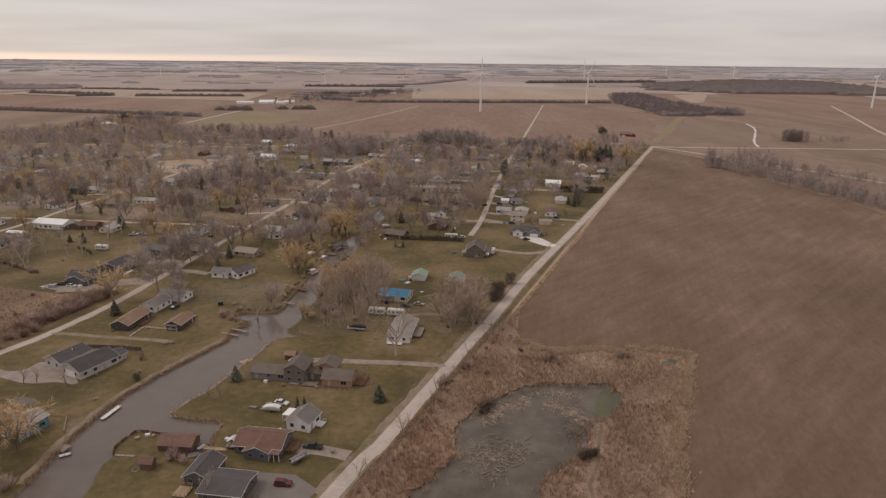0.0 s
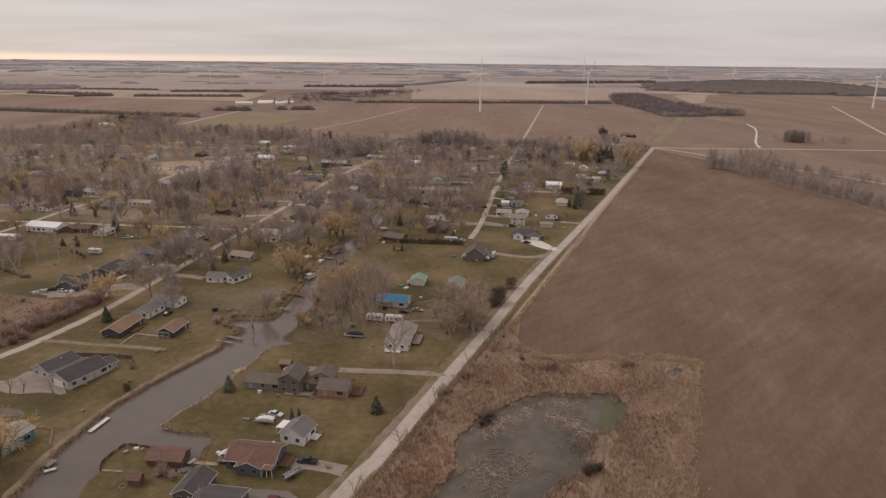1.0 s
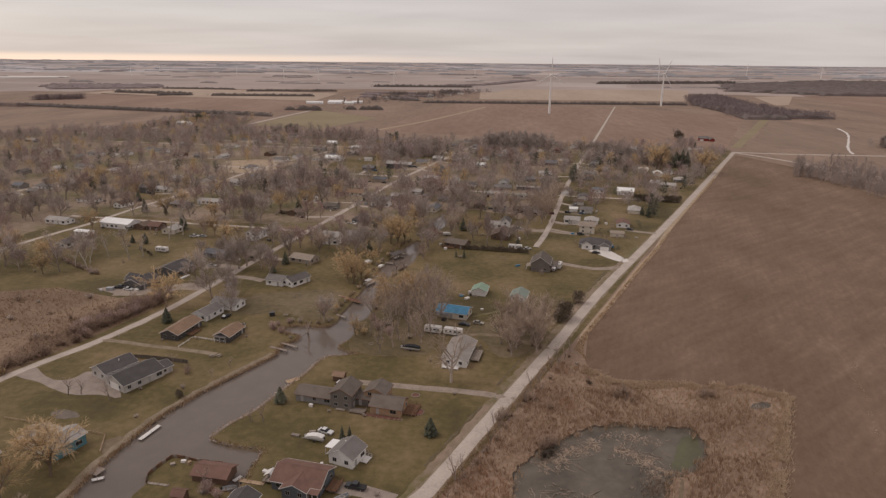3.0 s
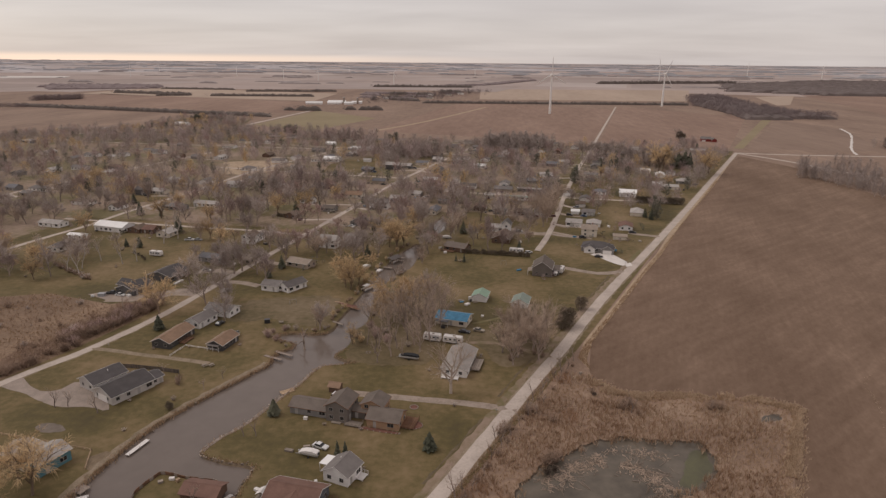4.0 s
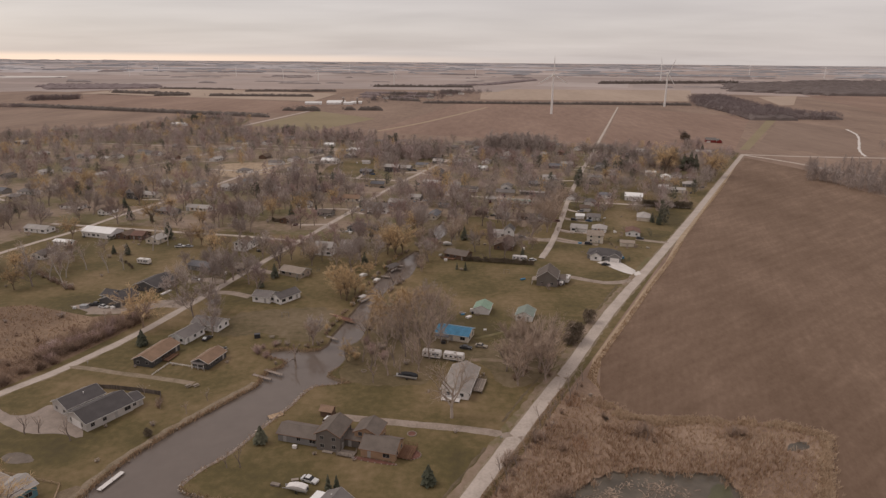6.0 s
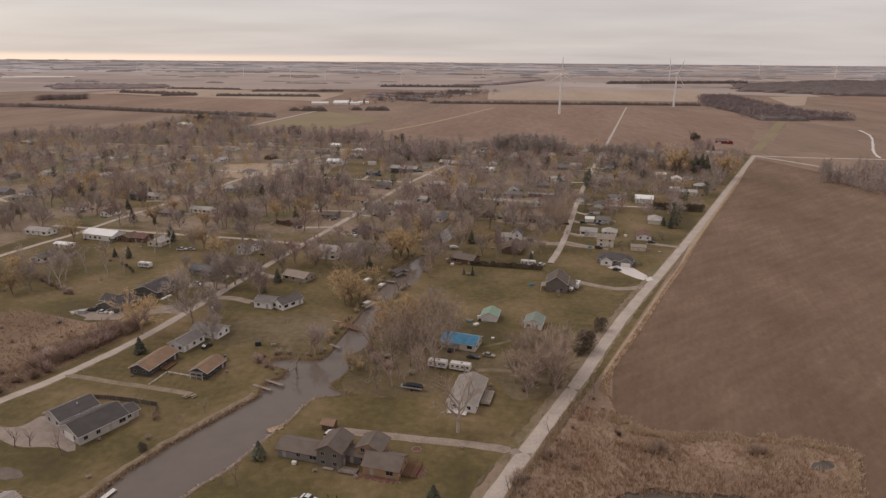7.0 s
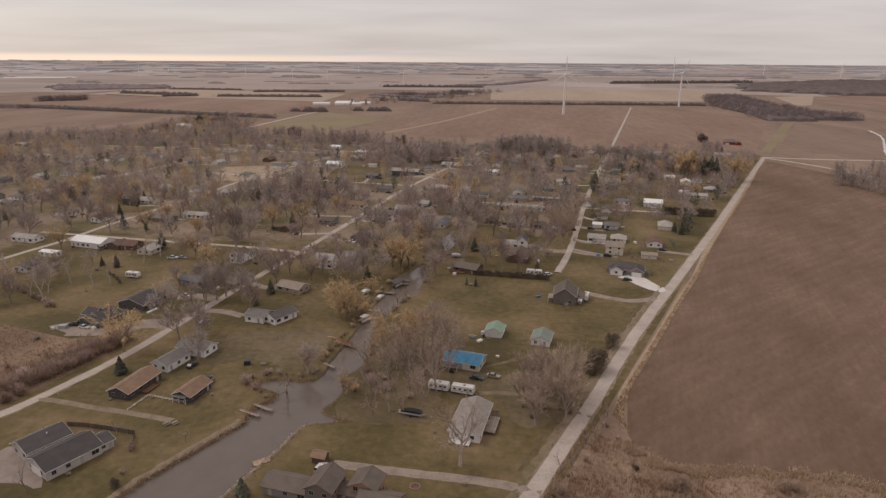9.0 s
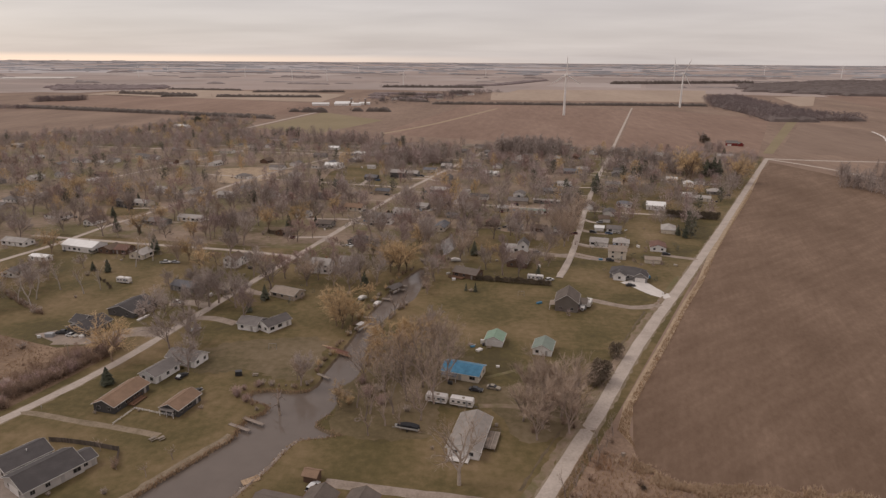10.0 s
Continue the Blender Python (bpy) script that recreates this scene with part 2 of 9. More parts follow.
def field_mat():
    """Harrowed earth: broad stains, cultivation passes along the field, fine crumbs."""
    m = bpy.data.materials.new("harrowed_field")
    m.use_nodes = True
    nt = m.node_tree
    bs = nt.nodes["Principled BSDF"]
    bs.inputs["Roughness"].default_value, bs.inputs["Specular IOR Level"].default_value = 0.95, 0.15
    co = nt.nodes.new("ShaderNodeTexCoord")

    def noise_at(scale, stretch, turn, detail=5, rough=0.55):
        mp = nt.nodes.new("ShaderNodeMapping")
        mp.vector_type = "TEXTURE"
        mp.inputs["Rotation"].default_value = (0, 0, radians(turn))
        mp.inputs["Scale"].default_value = stretch
        n = nt.nodes.new("ShaderNodeTexNoise")
        n.inputs["Scale"].default_value, n.inputs["Detail"].default_value, n.inputs["Roughness"].default_value = scale, detail, rough
        nt.links.new(co.outputs["Object"], mp.inputs[0])
        nt.links.new(mp.outputs[0], n.inputs["Vector"])
        return n.outputs["Fac"]

    def mixed(a, b, f):
        mx = nt.nodes.new("ShaderNodeMix")
        mx.inputs[0].default_value = f
        nt.links.new(a, mx.inputs[2])
        nt.links.new(b, mx.inputs[3])
        return mx.outputs[0]

    broad = noise_at(0.018, (1, 1.6, 1), -12)
    passes = noise_at(0.13, (1, 9, 1), -13, 5, 0.6)
    rows = noise_at(0.45, (1, 14, 1), -13, 3)
    cross = noise_at(0.2, (1, 7, 1), -46, 4)
    crumbs = noise_at(0.55, (1, 2, 1), -15, 5, 0.75)
    v = mixed(mixed(mixed(mixed(broad, passes, 0.25), cross, 0.34), rows, 0.12), crumbs, 0.26)
    # darker soil towards the low end by the marsh
    sp = nt.nodes.new("ShaderNodeSeparateXYZ")
    nt.links.new(co.outputs["Object"], sp.inputs[0])
    marshside = nt.nodes.new("ShaderNodeMapRange")
    marshside.interpolation_type = "SMOOTHSTEP"
    for key, value in (("From Min", 190.0), ("From Max", 360.0), ("To Min", -0.030), ("To Max", 0.012)):
        marshside.inputs[key].default_value = value
    nt.links.new(sp.outputs["Y"], marshside.inputs[0])
    sm = nt.nodes.new("ShaderNodeMath")
    nt.links.new(v, sm.inputs[0])
    nt.links.new(marshside.outputs[0], sm.inputs[1])
    v = sm.outputs[0]
    rp = ramp_node(nt, ((0.39, (0.146, 0.095, 0.065)), (0.47, (0.176, 0.117, 0.082)), (0.53, (0.206, 0.139, 0.099)), (0.61, (0.262, 0.180, 0.130))))
    nt.links.new(v, rp.inputs[0])
    nt.links.new(rp.outputs[0], bs.inputs["Base Color"])
    bp = nt.nodes.new("ShaderNodeBump")
    bp.inputs["Strength"].default_value, bp.inputs["Distance"].default_value = 0.6, 0.12
    nt.links.new(crumbs, bp.inputs["Height"])
    nt.links.new(bp.outputs[0], bs.inputs["Normal"])
    return m


FIELD = field_mat()


def siding(name, c, course=6.0, d=0.10):
    """Clapboard or metal-panel wall: thin courses and light weathering."""
    m = mat(name, two(c, d), big=0.35, fine=3, bump=0, rough=0.7)
    nt = m.node_tree
    co = nt.nodes.new("ShaderNodeTexCoord")
    wv = nt.nodes.new("ShaderNodeTexWave")
    wv.bands_direction = "Z"
    wv.inputs["Scale"].default_value = course * 0.5
    bp = nt.nodes.new("ShaderNodeBump")
    bp.inputs["Strength"].default_value, bp.inputs["Distance"].default_value = 0.35, 0.03
    nt.links.new(co.outputs["Object"], wv.inputs["Vector"])
    nt.links.new(wv.outputs["Fac"], bp.inputs["Height"])
    nt.links.new(bp.outputs[0], nt.nodes["Principled BSDF"].inputs["Normal"])
    return m


WALLS = {
    "white": siding("white_siding", (0.80, 0.77, 0.75)),
    "cream": siding("cream_siding", (0.66, 0.59, 0.50)),
    "pearl": siding("pearl_grey_siding", (0.50, 0.465, 0.435)),
    "tan": siding("tan_siding", (0.40, 0.33, 0.265)),
    "grey": siding("grey_siding", (0.24, 0.225, 0.215)),
    "slate": siding("slate_blue_siding", (0.118, 0.126, 0.138)),
    "umber": siding("umber_grey_siding", (0.175, 0.152, 0.135)),
    "dark": siding("charcoal_siding", (0.115, 0.109, 0.108)),
    "black": siding("black_stained_siding", (0.075, 0.071, 0.070)),
    "brown": siding("brown_siding", (0.16, 0.10, 0.072)),
    "cedar": siding("cedar_siding", (0.38, 0.25, 0.16)),
    "teal": siding("teal_metal_siding", (0.10, 0.215, 0.25)),
    "green": siding("pale_green_siding", (0.36, 0.42, 0.33)),
    "red": RED_BARN,
}


def shingle(name, c, d=0.16, rough=0.9, metal=0.0):
    return mat(name, two(c, d), big=0.4, fine=4, bump=0.35, bump_at=7, rough=rough, metal=metal, stretch=(1, 1, 2), vary=0.15)


ROOFS = {
    "ash": shingle("ash_grey_shingles", (0.31, 0.275, 0.25)),
    "umber": shingle("dark_umber_shingles", (0.125, 0.108, 0.10)),
    "black": shingle("black_shingles", (0.098, 0.088, 0.087)),
    "taupe": shingle("taupe_shingles", (0.158, 0.130, 0.111)),
    "charcoal": shingle("charcoal_shingles", (0.126, 0.112, 0.107)),
    "grey": shingle("grey_shingles", (0.185, 0.165, 0.155)),
    "brown": shingle("brown_shingles", (0.155, 0.112, 0.086)),
    "rust": shingle("russet_shingles", (0.185, 0.108, 0.085)),
    "orange": shingle("faded_orange_brown_shingles", (0.275, 0.182, 0.125)),
    "tan": shingle("tan_shingles", (0.30, 0.245, 0.20)),
    "white": shingle("white_metal_roofing", (0.80, 0.78, 0.76), 0.07, 0.5),
    "pale": shingle("pale_grey_shingles", (0.40, 0.365, 0.34)),
    "green": shingle("green_metal_roofing", (0.215, 0.305, 0.225), 0.12, 0.5),
    "teal": shingle("grey_green_roofing", (0.205, 0.24, 0.205), 0.12, 0.6),
    "blue": TARP,
    "bluegrey": shingle("blue_grey_shingles", (0.165, 0.162, 0.172)),
}


def paint(name, c, rough=0.3):
    return mat(name, two(c, 0.05), big=1, fine=6, bump=0, rough=rough, spec=0.5)


PAINT = {"red": paint("dark_red_car_paint", (0.12, 0.018, 0.02)), "dark": paint("graphite_car_paint", (0.035, 0.035, 0.04)),
         "white": paint("white_car_paint", (0.66, 0.65, 0.64)), "silver": paint("silver_car_paint", (0.34, 0.34, 0.35)),
         "blue": paint("blue_car_paint", (0.05, 0.10, 0.19)), "tan": paint("beige_car_paint", (0.33, 0.28, 0.22))}


# ---- small mesh kit ----
class Shape:
    """Vertices and faces gathered into one mesh."""

    def __init__(self):
        self.v, self.f = [], []

    def add(self, verts, faces, m=None):
        n = len(self.v)
        self.v += [tuple(m @ Vector(p)) for p in verts] if m else [tuple(p) for p in verts]
        self.f += [tuple(i + n for i in f) for f in faces]
        return self

    def box(self, x, y, z, sx, sy, sz, turn=0.0, chamfer=0.0):
        """Box on its base centre (x, y, z), optionally with its top edges drawn in."""
        a, b, c = sx / 2, sy / 2, chamfer
        vs = [(-a, -b, 0), (a, -b, 0), (a, b, 0), (-a, b, 0)]
        if c:
            vs += [(-a, -b, sz - c), (a, -b, sz - c), (a, b, sz - c), (-a, b, sz - c)]
        vs += [(-a + c, -b + c, sz), (a - c, -b + c, sz), (a - c, b - c, sz), (-a + c, b - c, sz)]
        fs = [(3, 2, 1, 0), tuple(range(len(vs) - 4, len(vs)))]
        for k in range(0, len(vs) - 4, 4):
            fs += [(k + i, k + (i + 1) % 4, k + 4 + (i + 1) % 4, k + 4 + i) for i in range(4)]
        return self.add(vs, fs, pose(x, y, z, 0, 0, turn))

    def tube(self, p, q, r0, r1, n=5, cap=True):
        p, q = Vector(p), Vector(q)
        d = q - p
        if d.length < 1e-5:
            return self
        rot = d.to_track_quat("Z", "Y").to_matrix()
        vs = []
        for c, r in ((p, r0), (q, r1)):
            for i in range(n):
                a = 2 * math.pi * i / n
                vs.append(c + rot @ Vector((r * math.cos(a), r * math.sin(a), 0)))
        fs = [(i, (i + 1) % n, n + (i + 1) % n, n + i) for i in range(n)]
        if cap:
            fs += [tuple(range(n - 1, -1, -1)), tuple(range(n, 2 * n))]
        return self.add(vs, fs)

    def prism(self, outline, y0, y1, m=None):
        """Outline in x, z drawn out along y."""
        n = len(outline)
        vs = [(x, y0, z) for x, z in outline] + [(x, y1, z) for x, z in outline]
        fs = [tuple(range(n)), tuple(range(2 * n - 1, n - 1, -1))] + [(i, n + i, n + (i + 1) % n, (i + 1) % n) for i in range(n)]
        return self.add(vs, fs, m)

    def slab(self, outline, z0, z1):
        """Outline in x, y drawn out upwards."""
        n = len(outline)
        vs = [(x, y, z0) for x, y in outline] + [(x, y, z1) for x, y in outline]
        fs = [tuple(range(n - 1, -1, -1)), tuple(range(n, 2 * n))] + [(i, (i + 1) % n, n + (i + 1) % n, n + i) for i in range(n)]
        return self.add(vs, fs)

    def mesh(self, name, material=None, smooth=False):
        me = bpy.data.meshes.new(name)
        me.from_pydata(self.v, [], self.f)
        if material:
            me.materials.append(material)
        if smooth:
            me.shade_smooth()
        me.update()
        return me


def part(name, shape, material, parent, label="", at=None, smooth=False):
    """One mesh object under a thing or a part; shape may be a Shape or a shared mesh."""
    me = shape if isinstance(shape, bpy.types.Mesh) else shape.mesh(name, material, smooth)
    ob = new(name, me)
    ob.parent = parent
    if at is not None:
        ob.matrix_local = at
    if label:
        ob["label"] = label
    return ob


def thing(name, m, label, category, group="", kind=""):
    ob = new(name)
    ob.empty_display_size = 0.5
    ob.matrix_world = m
    return tagged(ob, label, category, group, kind)


def solid(name, shape, material, label, category, group="", kind="", smooth=False):
    return tagged(new(name, shape.mesh(name, material, smooth)), label, category, group, kind)

# ---- the lie of the land: flat to FLAT metres, then drawn up to the horizon ----
FLAT, EDGE, TRUE_EDGE, EYE = 2500.0, 4850.0, 34000.0, 105.0


def squash(x, y):
    """Place and scale on the land of a point that lies truly at (x, y)."""
    big = math.hypot(x, y)
    if big <= FLAT:
        return x, y, 0.0, 1.0
    k = (1 / FLAT - 1 / big) / (1 / FLAT - 1 / TRUE_EDGE)
    r = FLAT + k * (EDGE - FLAT)
    s = r / big
    return x * s, y * s, EYE * (1 - s), s


def fill(loops, z=0.0):
    """Triangles between an outer loop and the loops of its holes."""
    bm = bmesh.new()
    edges = []
    for loop in loops:
        vs = [bm.verts.new((x, y, z)) for x, y in loop]
        edges += [bm.edges.new((vs[i], vs[(i + 1) % len(vs)])) for i in range(len(vs))]
    bmesh.ops.triangle_fill(bm, use_beauty=True, use_dissolve=False, edges=edges)
    bm.verts.index_update()
    s = Shape()
    s.v = [tuple(v.co) for v in bm.verts]
    for f in bm.faces:
        idx = [v.index for v in f.verts]
        s.f.append(tuple(idx if f.normal.z > 0 else idx[::-1]))
    bm.free()
    return s


def area(loop):
    return sum(a[0] * b[1] - b[0] * a[1] for a, b in zip(loop, loop[1:] + loop[:1])) / 2


def inset(loop, d):
    """The loop moved inwards by d metres."""
    sign = 1 if area(loop) > 0 else -1
    out = []
    n = len(loop)
    for i in range(n):
        a, b, c = Vector(loop[i - 1]), Vector(loop[i]), Vector(loop[(i + 1) % n])
        u, w = (b - a).normalized(), (c - b).normalized()
        t = u + w
        t = t.normalized() if t.length > 0.2 else Vector((w.x, w.y))
        out.append((b.x - sign * t.y * d, b.y + sign * t.x * d))
    return out


def smooth_line(points, step=3.0, wobble=0.0, seed=0):
    """Points along a smooth line through the given ones."""
    rng = random.Random(seed)
    pts = [Vector(p) for p in points]
    out = []
    for i in range(len(pts) - 1):
        a, b, c, d = pts[max(i - 1, 0)], pts[i], pts[i + 1], pts[min(i + 2, len(pts) - 1)]
        n = max(1, int((c - b).length / step))
        for k in range(n):
            t = k / n
            p = 0.5 * (2 * b + (c - a) * t + (2 * a - 5 * b + 4 * c - d) * t * t + (3 * b - a - 3 * c + d) * t ** 3)
            out.append((p.x + rng.uniform(-wobble, wobble), p.y + rng.uniform(-wobble, wobble)))
    out.append(tuple(pts[-1]))
    return out


def inside(p, loop):
    x, y = p
    hit = False
    for (x1, y1), (x2, y2) in zip(loop, loop[1:] + loop[:1]):
        if (y1 > y) != (y2 > y) and x < (x2 - x1) * (y - y1) / (y2 - y1) + x1:
            hit = not hit
    return hit


WEST_BANK = [(-108, 60), (-107, 100), (-106.3, 138), (-106.7, 153), (-105.8, 166), (-103.9, 179), (-100.7, 190), (-95.2, 202.8), (-91, 211.5), (-86.4, 221), (-83.6, 227.4), (-84.6, 232),
             (-83.2, 236.8), (-80.2, 240.6), (-80.6, 244), (-85.5, 246), (-89.5, 249), (-88, 252.4), (-83.5, 254.4), (-76.4, 254), (-71.4, 255.6), (-69, 260.8), (-69.6, 268), (-69, 275), (-68, 285), (-67, 303), (-66.5, 318), (-64.6, 335), (-63, 350),
             (-61, 364), (-57.5, 378), (-54, 388)]
EAST_BANK = [(-51, 388), (-49, 369), (-49.5, 344), (-55.7, 329), (-59.2, 309), (-58.8, 291), (-56.8, 272), (-57.6, 260), (-59.4, 242), (-62, 236), (-54, 231),
             (-64.5, 227), (-66.4, 222), (-68, 214), (-71.5, 203), (-76, 188), (-80.7, 179.5), (-82.5, 173), (-80.5, 171), (-74.3, 169.5), (-68.9, 169), (-65.2, 167.5), (-65.6, 160), (-65.0, 154), (-65.6, 149.8), (-70.2, 149.8), (-69.8, 154.5), (-69.8, 158.2),
             (-72.6, 160.4), (-80, 161), (-85.7, 161.9), (-88.6, 162), (-90.2, 158), (-90.8, 153.6), (-89.6, 150.6), (-90.4, 146), (-89.9, 142), (-88.6, 137), (-88, 120), (-88, 60)]
CANAL = smooth_line(WEST_BANK, 2.5, 0.22, 3) + smooth_line(EAST_BANK, 2.5, 0.22, 4)
BASIN = smooth_line([(-45.4, 412), (-41.8, 413.5), (-41.2, 422), (-38.6, 428), (-39.6, 437), (-38.6, 443), (-42.4, 450), (-43.4, 462), (-46.2, 463), (-47.4, 450), (-49.6, 441), (-49.0, 430), (-46.4, 421), (-45.4, 412)], 2, 0.5, 5)[:-1]
POND = smooth_line([(-9, 100), (-8, 134), (-5.3, 139), (2.6, 150), (5, 155), (3.7, 160.5), (5.6, 169), (10.5, 175), (12.2, 178.8), (18, 183.5), (25.6, 190), (35.8, 194.2), (45.3, 193.6), (56, 194.6), (59.6, 190),
                    (58.8, 180), (53.6, 173.2), (48.5, 170), (44, 163), (42.4, 158.5), (39.9, 153), (34, 147), (28.7, 142), (26, 134), (24, 100), (-9, 100)], 1.6, 0.75, 6)[:-1]
ROAD = [(-89, -20), (-27.5, 134), (-17.2, 156), (-6.8, 181), (3.5, 206.5), (21.9, 250.5), (47, 312.5), (82.6, 391.6), (127.5, 493), (191, 640), (274.5, 832)]
VILLAGE = [(277, 850), (115, 874), (-50, 880), (-147, 880), (-220, 888), (-304, 908), (-390, 952), (-432, 1010), (-470, 1165), (-600, 1160), (-578, 1005), (-630, 932), (-685, 892), (-720, 840), (-1050, 860), (-1500, 800), (-1300, -300), (-240, -300), (-90, -20), (-24, 134),
           (-10, 162), (25.4, 245), (85.6, 390), (194.6, 640)]
rim = [(FLAT * math.cos(2 * math.pi * i / 96), FLAT * math.sin(2 * math.pi * i / 96)) for i in range(96)]


# haze of distance put into the colour of the far ring of land
HAZED_SOIL = mat("hazed_distant_land", ((0.35, (0.352, 0.277, 0.245)), (0.65, (0.435, 0.350, 0.314))), big=0.002, fine=0.01, bump=0)


def build_ground():
    me_shape = fill([VILLAGE, CANAL, BASIN])
    lawn_faces = len(me_shape.f)
    outer = fill([rim, VILLAGE, POND])
    me_shape.add(outer.v, outer.f)
    ring_start = len(me_shape.f)
    rings = 46
    vs, fs = [], []
    for j in range(rings + 1):
        k = (j / rings) ** 1.0
        big = 1 / ((1 - k) / FLAT + k / TRUE_EDGE)
        for i in range(96):
            a = 2 * math.pi * i / 96
            x, y, z, s = squash(big * math.cos(a) * 1.0000001, big * math.sin(a) * 1.0000001)
            vs.append((x, y, z))
    for j in range(rings):
        fs += [(j * 96 + i, (j + 1) * 96 + i, (j + 1) * 96 + (i + 1) % 96, j * 96 + (i + 1) % 96) for i in range(96)]
    me_shape.add(vs, fs)
    me = me_shape.mesh("ground", LAWN)
    me.materials.append(SOIL)
    me.materials.append(HAZED_SOIL)
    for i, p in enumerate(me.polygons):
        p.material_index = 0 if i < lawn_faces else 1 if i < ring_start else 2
    return tagged(new("ground", me), "flat village lawns and brown farmland reaching the horizon", "ground", kind="structure")


build_ground()


def water_body(name, loop, material, label, depth=0.75, slope=1.2, earth=BANK):
    """Bank that falls from the loop to the water, and the sheet of water."""
    low = inset(loop, slope)
    n = len(loop)
    vs = [(x, y, 0) for x, y in loop] + [(x, y, -depth - 0.3) for x, y in low]
    fs = [(i, (i + 1) % n, n + (i + 1) % n, n + i) for i in range(n)]
    bank = solid("bank", Shape().add(vs, fs), earth, "earth bank sloping down to the water", "bank", kind="structure")
    w = solid("water", fill([inset(loop, slope * 0.35)], -depth), material, label, "water", kind="structure")
    return bank, w


water_body("canal", CANAL, WATER, "calm grey-brown canal water reflecting the sky", 0.75, 0.8)
water_body("canal", BASIN, WATER, "far canal basin with pale reflecting water")
water_body("pond", POND, POND_WATER, "murky shallow marsh pond water", 0.35, 0.8, DAMP)


def strip(points, width, z=0.05, step=6.0, taper=None, seed=1, rough=0.0):
    """A ribbon of road with soft shoulders along a line."""
    line = smooth_line(points, step)
    rng = random.Random(seed)
    vs, fs = [], []
    n = len(line)
    for i, (x, y) in enumerate(line):
        a, b = Vector(line[max(i - 1, 0)]), Vector(line[min(i + 1, n - 1)])
        t = (b - a).normalized()
        w = width if not taper else width + (taper - width) * i / (n - 1)
        jl, jr = rng.uniform(-rough, rough), rng.uniform(-rough, rough)
        for off, h in ((-w / 2 - 0.35 + jl, -0.02), (-w / 2 + jl, z), (0, z + 0.06), (w / 2 + jr, z), (w / 2 + 0.35 + jr, -0.02)):
            px, py, pz, s = squash(x + t.y * off, y - t.x * off)
            vs.append((px, py, pz + h))
        if i:
            k = 5 * i
            fs += [(k - 5 + j, k - 4 + j, k + 1 + j, k + j) for j in range(4)]
    return Shape().add(vs, [f[::-1] for f in fs])


def road(points, width, label, material=GRAVEL, z=0.05, taper=None, rough=0.24, name="road", seed=1):
    return solid(name, strip(points, width, z, 6.0, taper, seed, rough), material, label, "road", kind="structure")


road(ROAD, 4.15, "straight pale gravel road between village and field", rough=0.15)
road([(-185, 150), (-168, 200), (-155, 230), (-146, 262), (-140, 300), (-133.5, 347), (-122, 425), (-112, 495), (-98, 595), (-55, 801), (-48, 840)], 3.3, "pale gravel village street", seed=2)
road([(-292, 300), (-280, 369), (-273, 403), (-269, 451), (-258, 525), (-250, 610), (-232, 694), (-205, 790), (-195, 830)], 3.3, "pale gravel village street", seed=3)
road([(-420, 330), (-405, 450), (-385, 560), (-360, 680), (-335, 800)], 3.3, "pale gravel village street", seed=4)
road([(-300, 418), (-224, 410), (-170, 405.5), (-122, 398)], 3.0, "pale gravel cross street", seed=5)
road([(18, 382), (29, 434), (49, 561), (72.5, 692), (113, 900), (255, 1646)], 3.0, "straight gravel lane running north through fields", seed=6, z=0.32)
road([(-60, 549), (-28, 545), (14, 539), (47, 537), (134, 528)], 3.0, "narrow gravel cross lane", seed=7)
road([(-560, 810), (-430, 800), (-205, 788), (-130, 780), (-60, 770)], 3.8, "gravel cross street", seed=8)
road([(-300, 640), (-200, 620), (-103, 605)], 3.0, "narrow gravel cross lane", seed=9)
road([(274, 836), (342, 829), (460, 831), (577, 826), (900, 815), (1500, 790)], 6.0, "straight gravel road along the fields", seed=10)
road([(274, 834), (300, 795), (318, 760), (342, 700), (386, 640), (420, 570), (480, 480), (560, 380)], 5.0, "curving gravel road beside a creek", seed=11)
road([(-210, 1000), (-150, 1180), (-60, 1560)], 7, "pale grassy farm track", VERGE, seed=12, z=0.33)
road([(556, 1176), (530, 1090), (482, 986), (440, 900), (418, 840)], 2.6, "pale winding creek bed", WHITE_CONC, seed=14, rough=1.0, name="creek", z=0.34)
road([(1041, 1736), (860, 1350), (699, 1006), (640, 830)], 5.0, "pale farm track across the field", seed=15, z=0.36)
road([(-660, 900), (-420, 850), (-195, 800)], 3.8, "gravel cross street", seed=13)


solid("road_shoulder", strip(ROAD, 6.6, -0.005, 2.5, None, 31, 0.55), TRACK, "worn earthy shoulder of the gravel road", "road", kind="structure")
solid("road_shoulder", strip([(-185, 150), (-168, 200), (-155, 230), (-146, 262), (-140, 300), (-133.5, 347), (-122, 425), (-112, 495), (-98, 595)], 5.0, -0.005, 2.5, None, 32, 0.5), TRACK, "worn earthy shoulder of the village street", "road", kind="structure")


def drive(points, width, label, material=DIRT_DRIVE, taper=None, seed=1):
    return solid("driveway", strip(points, width, 0.035, 3.0, taper, seed, 0.15), material, label, "driveway", kind="structure")


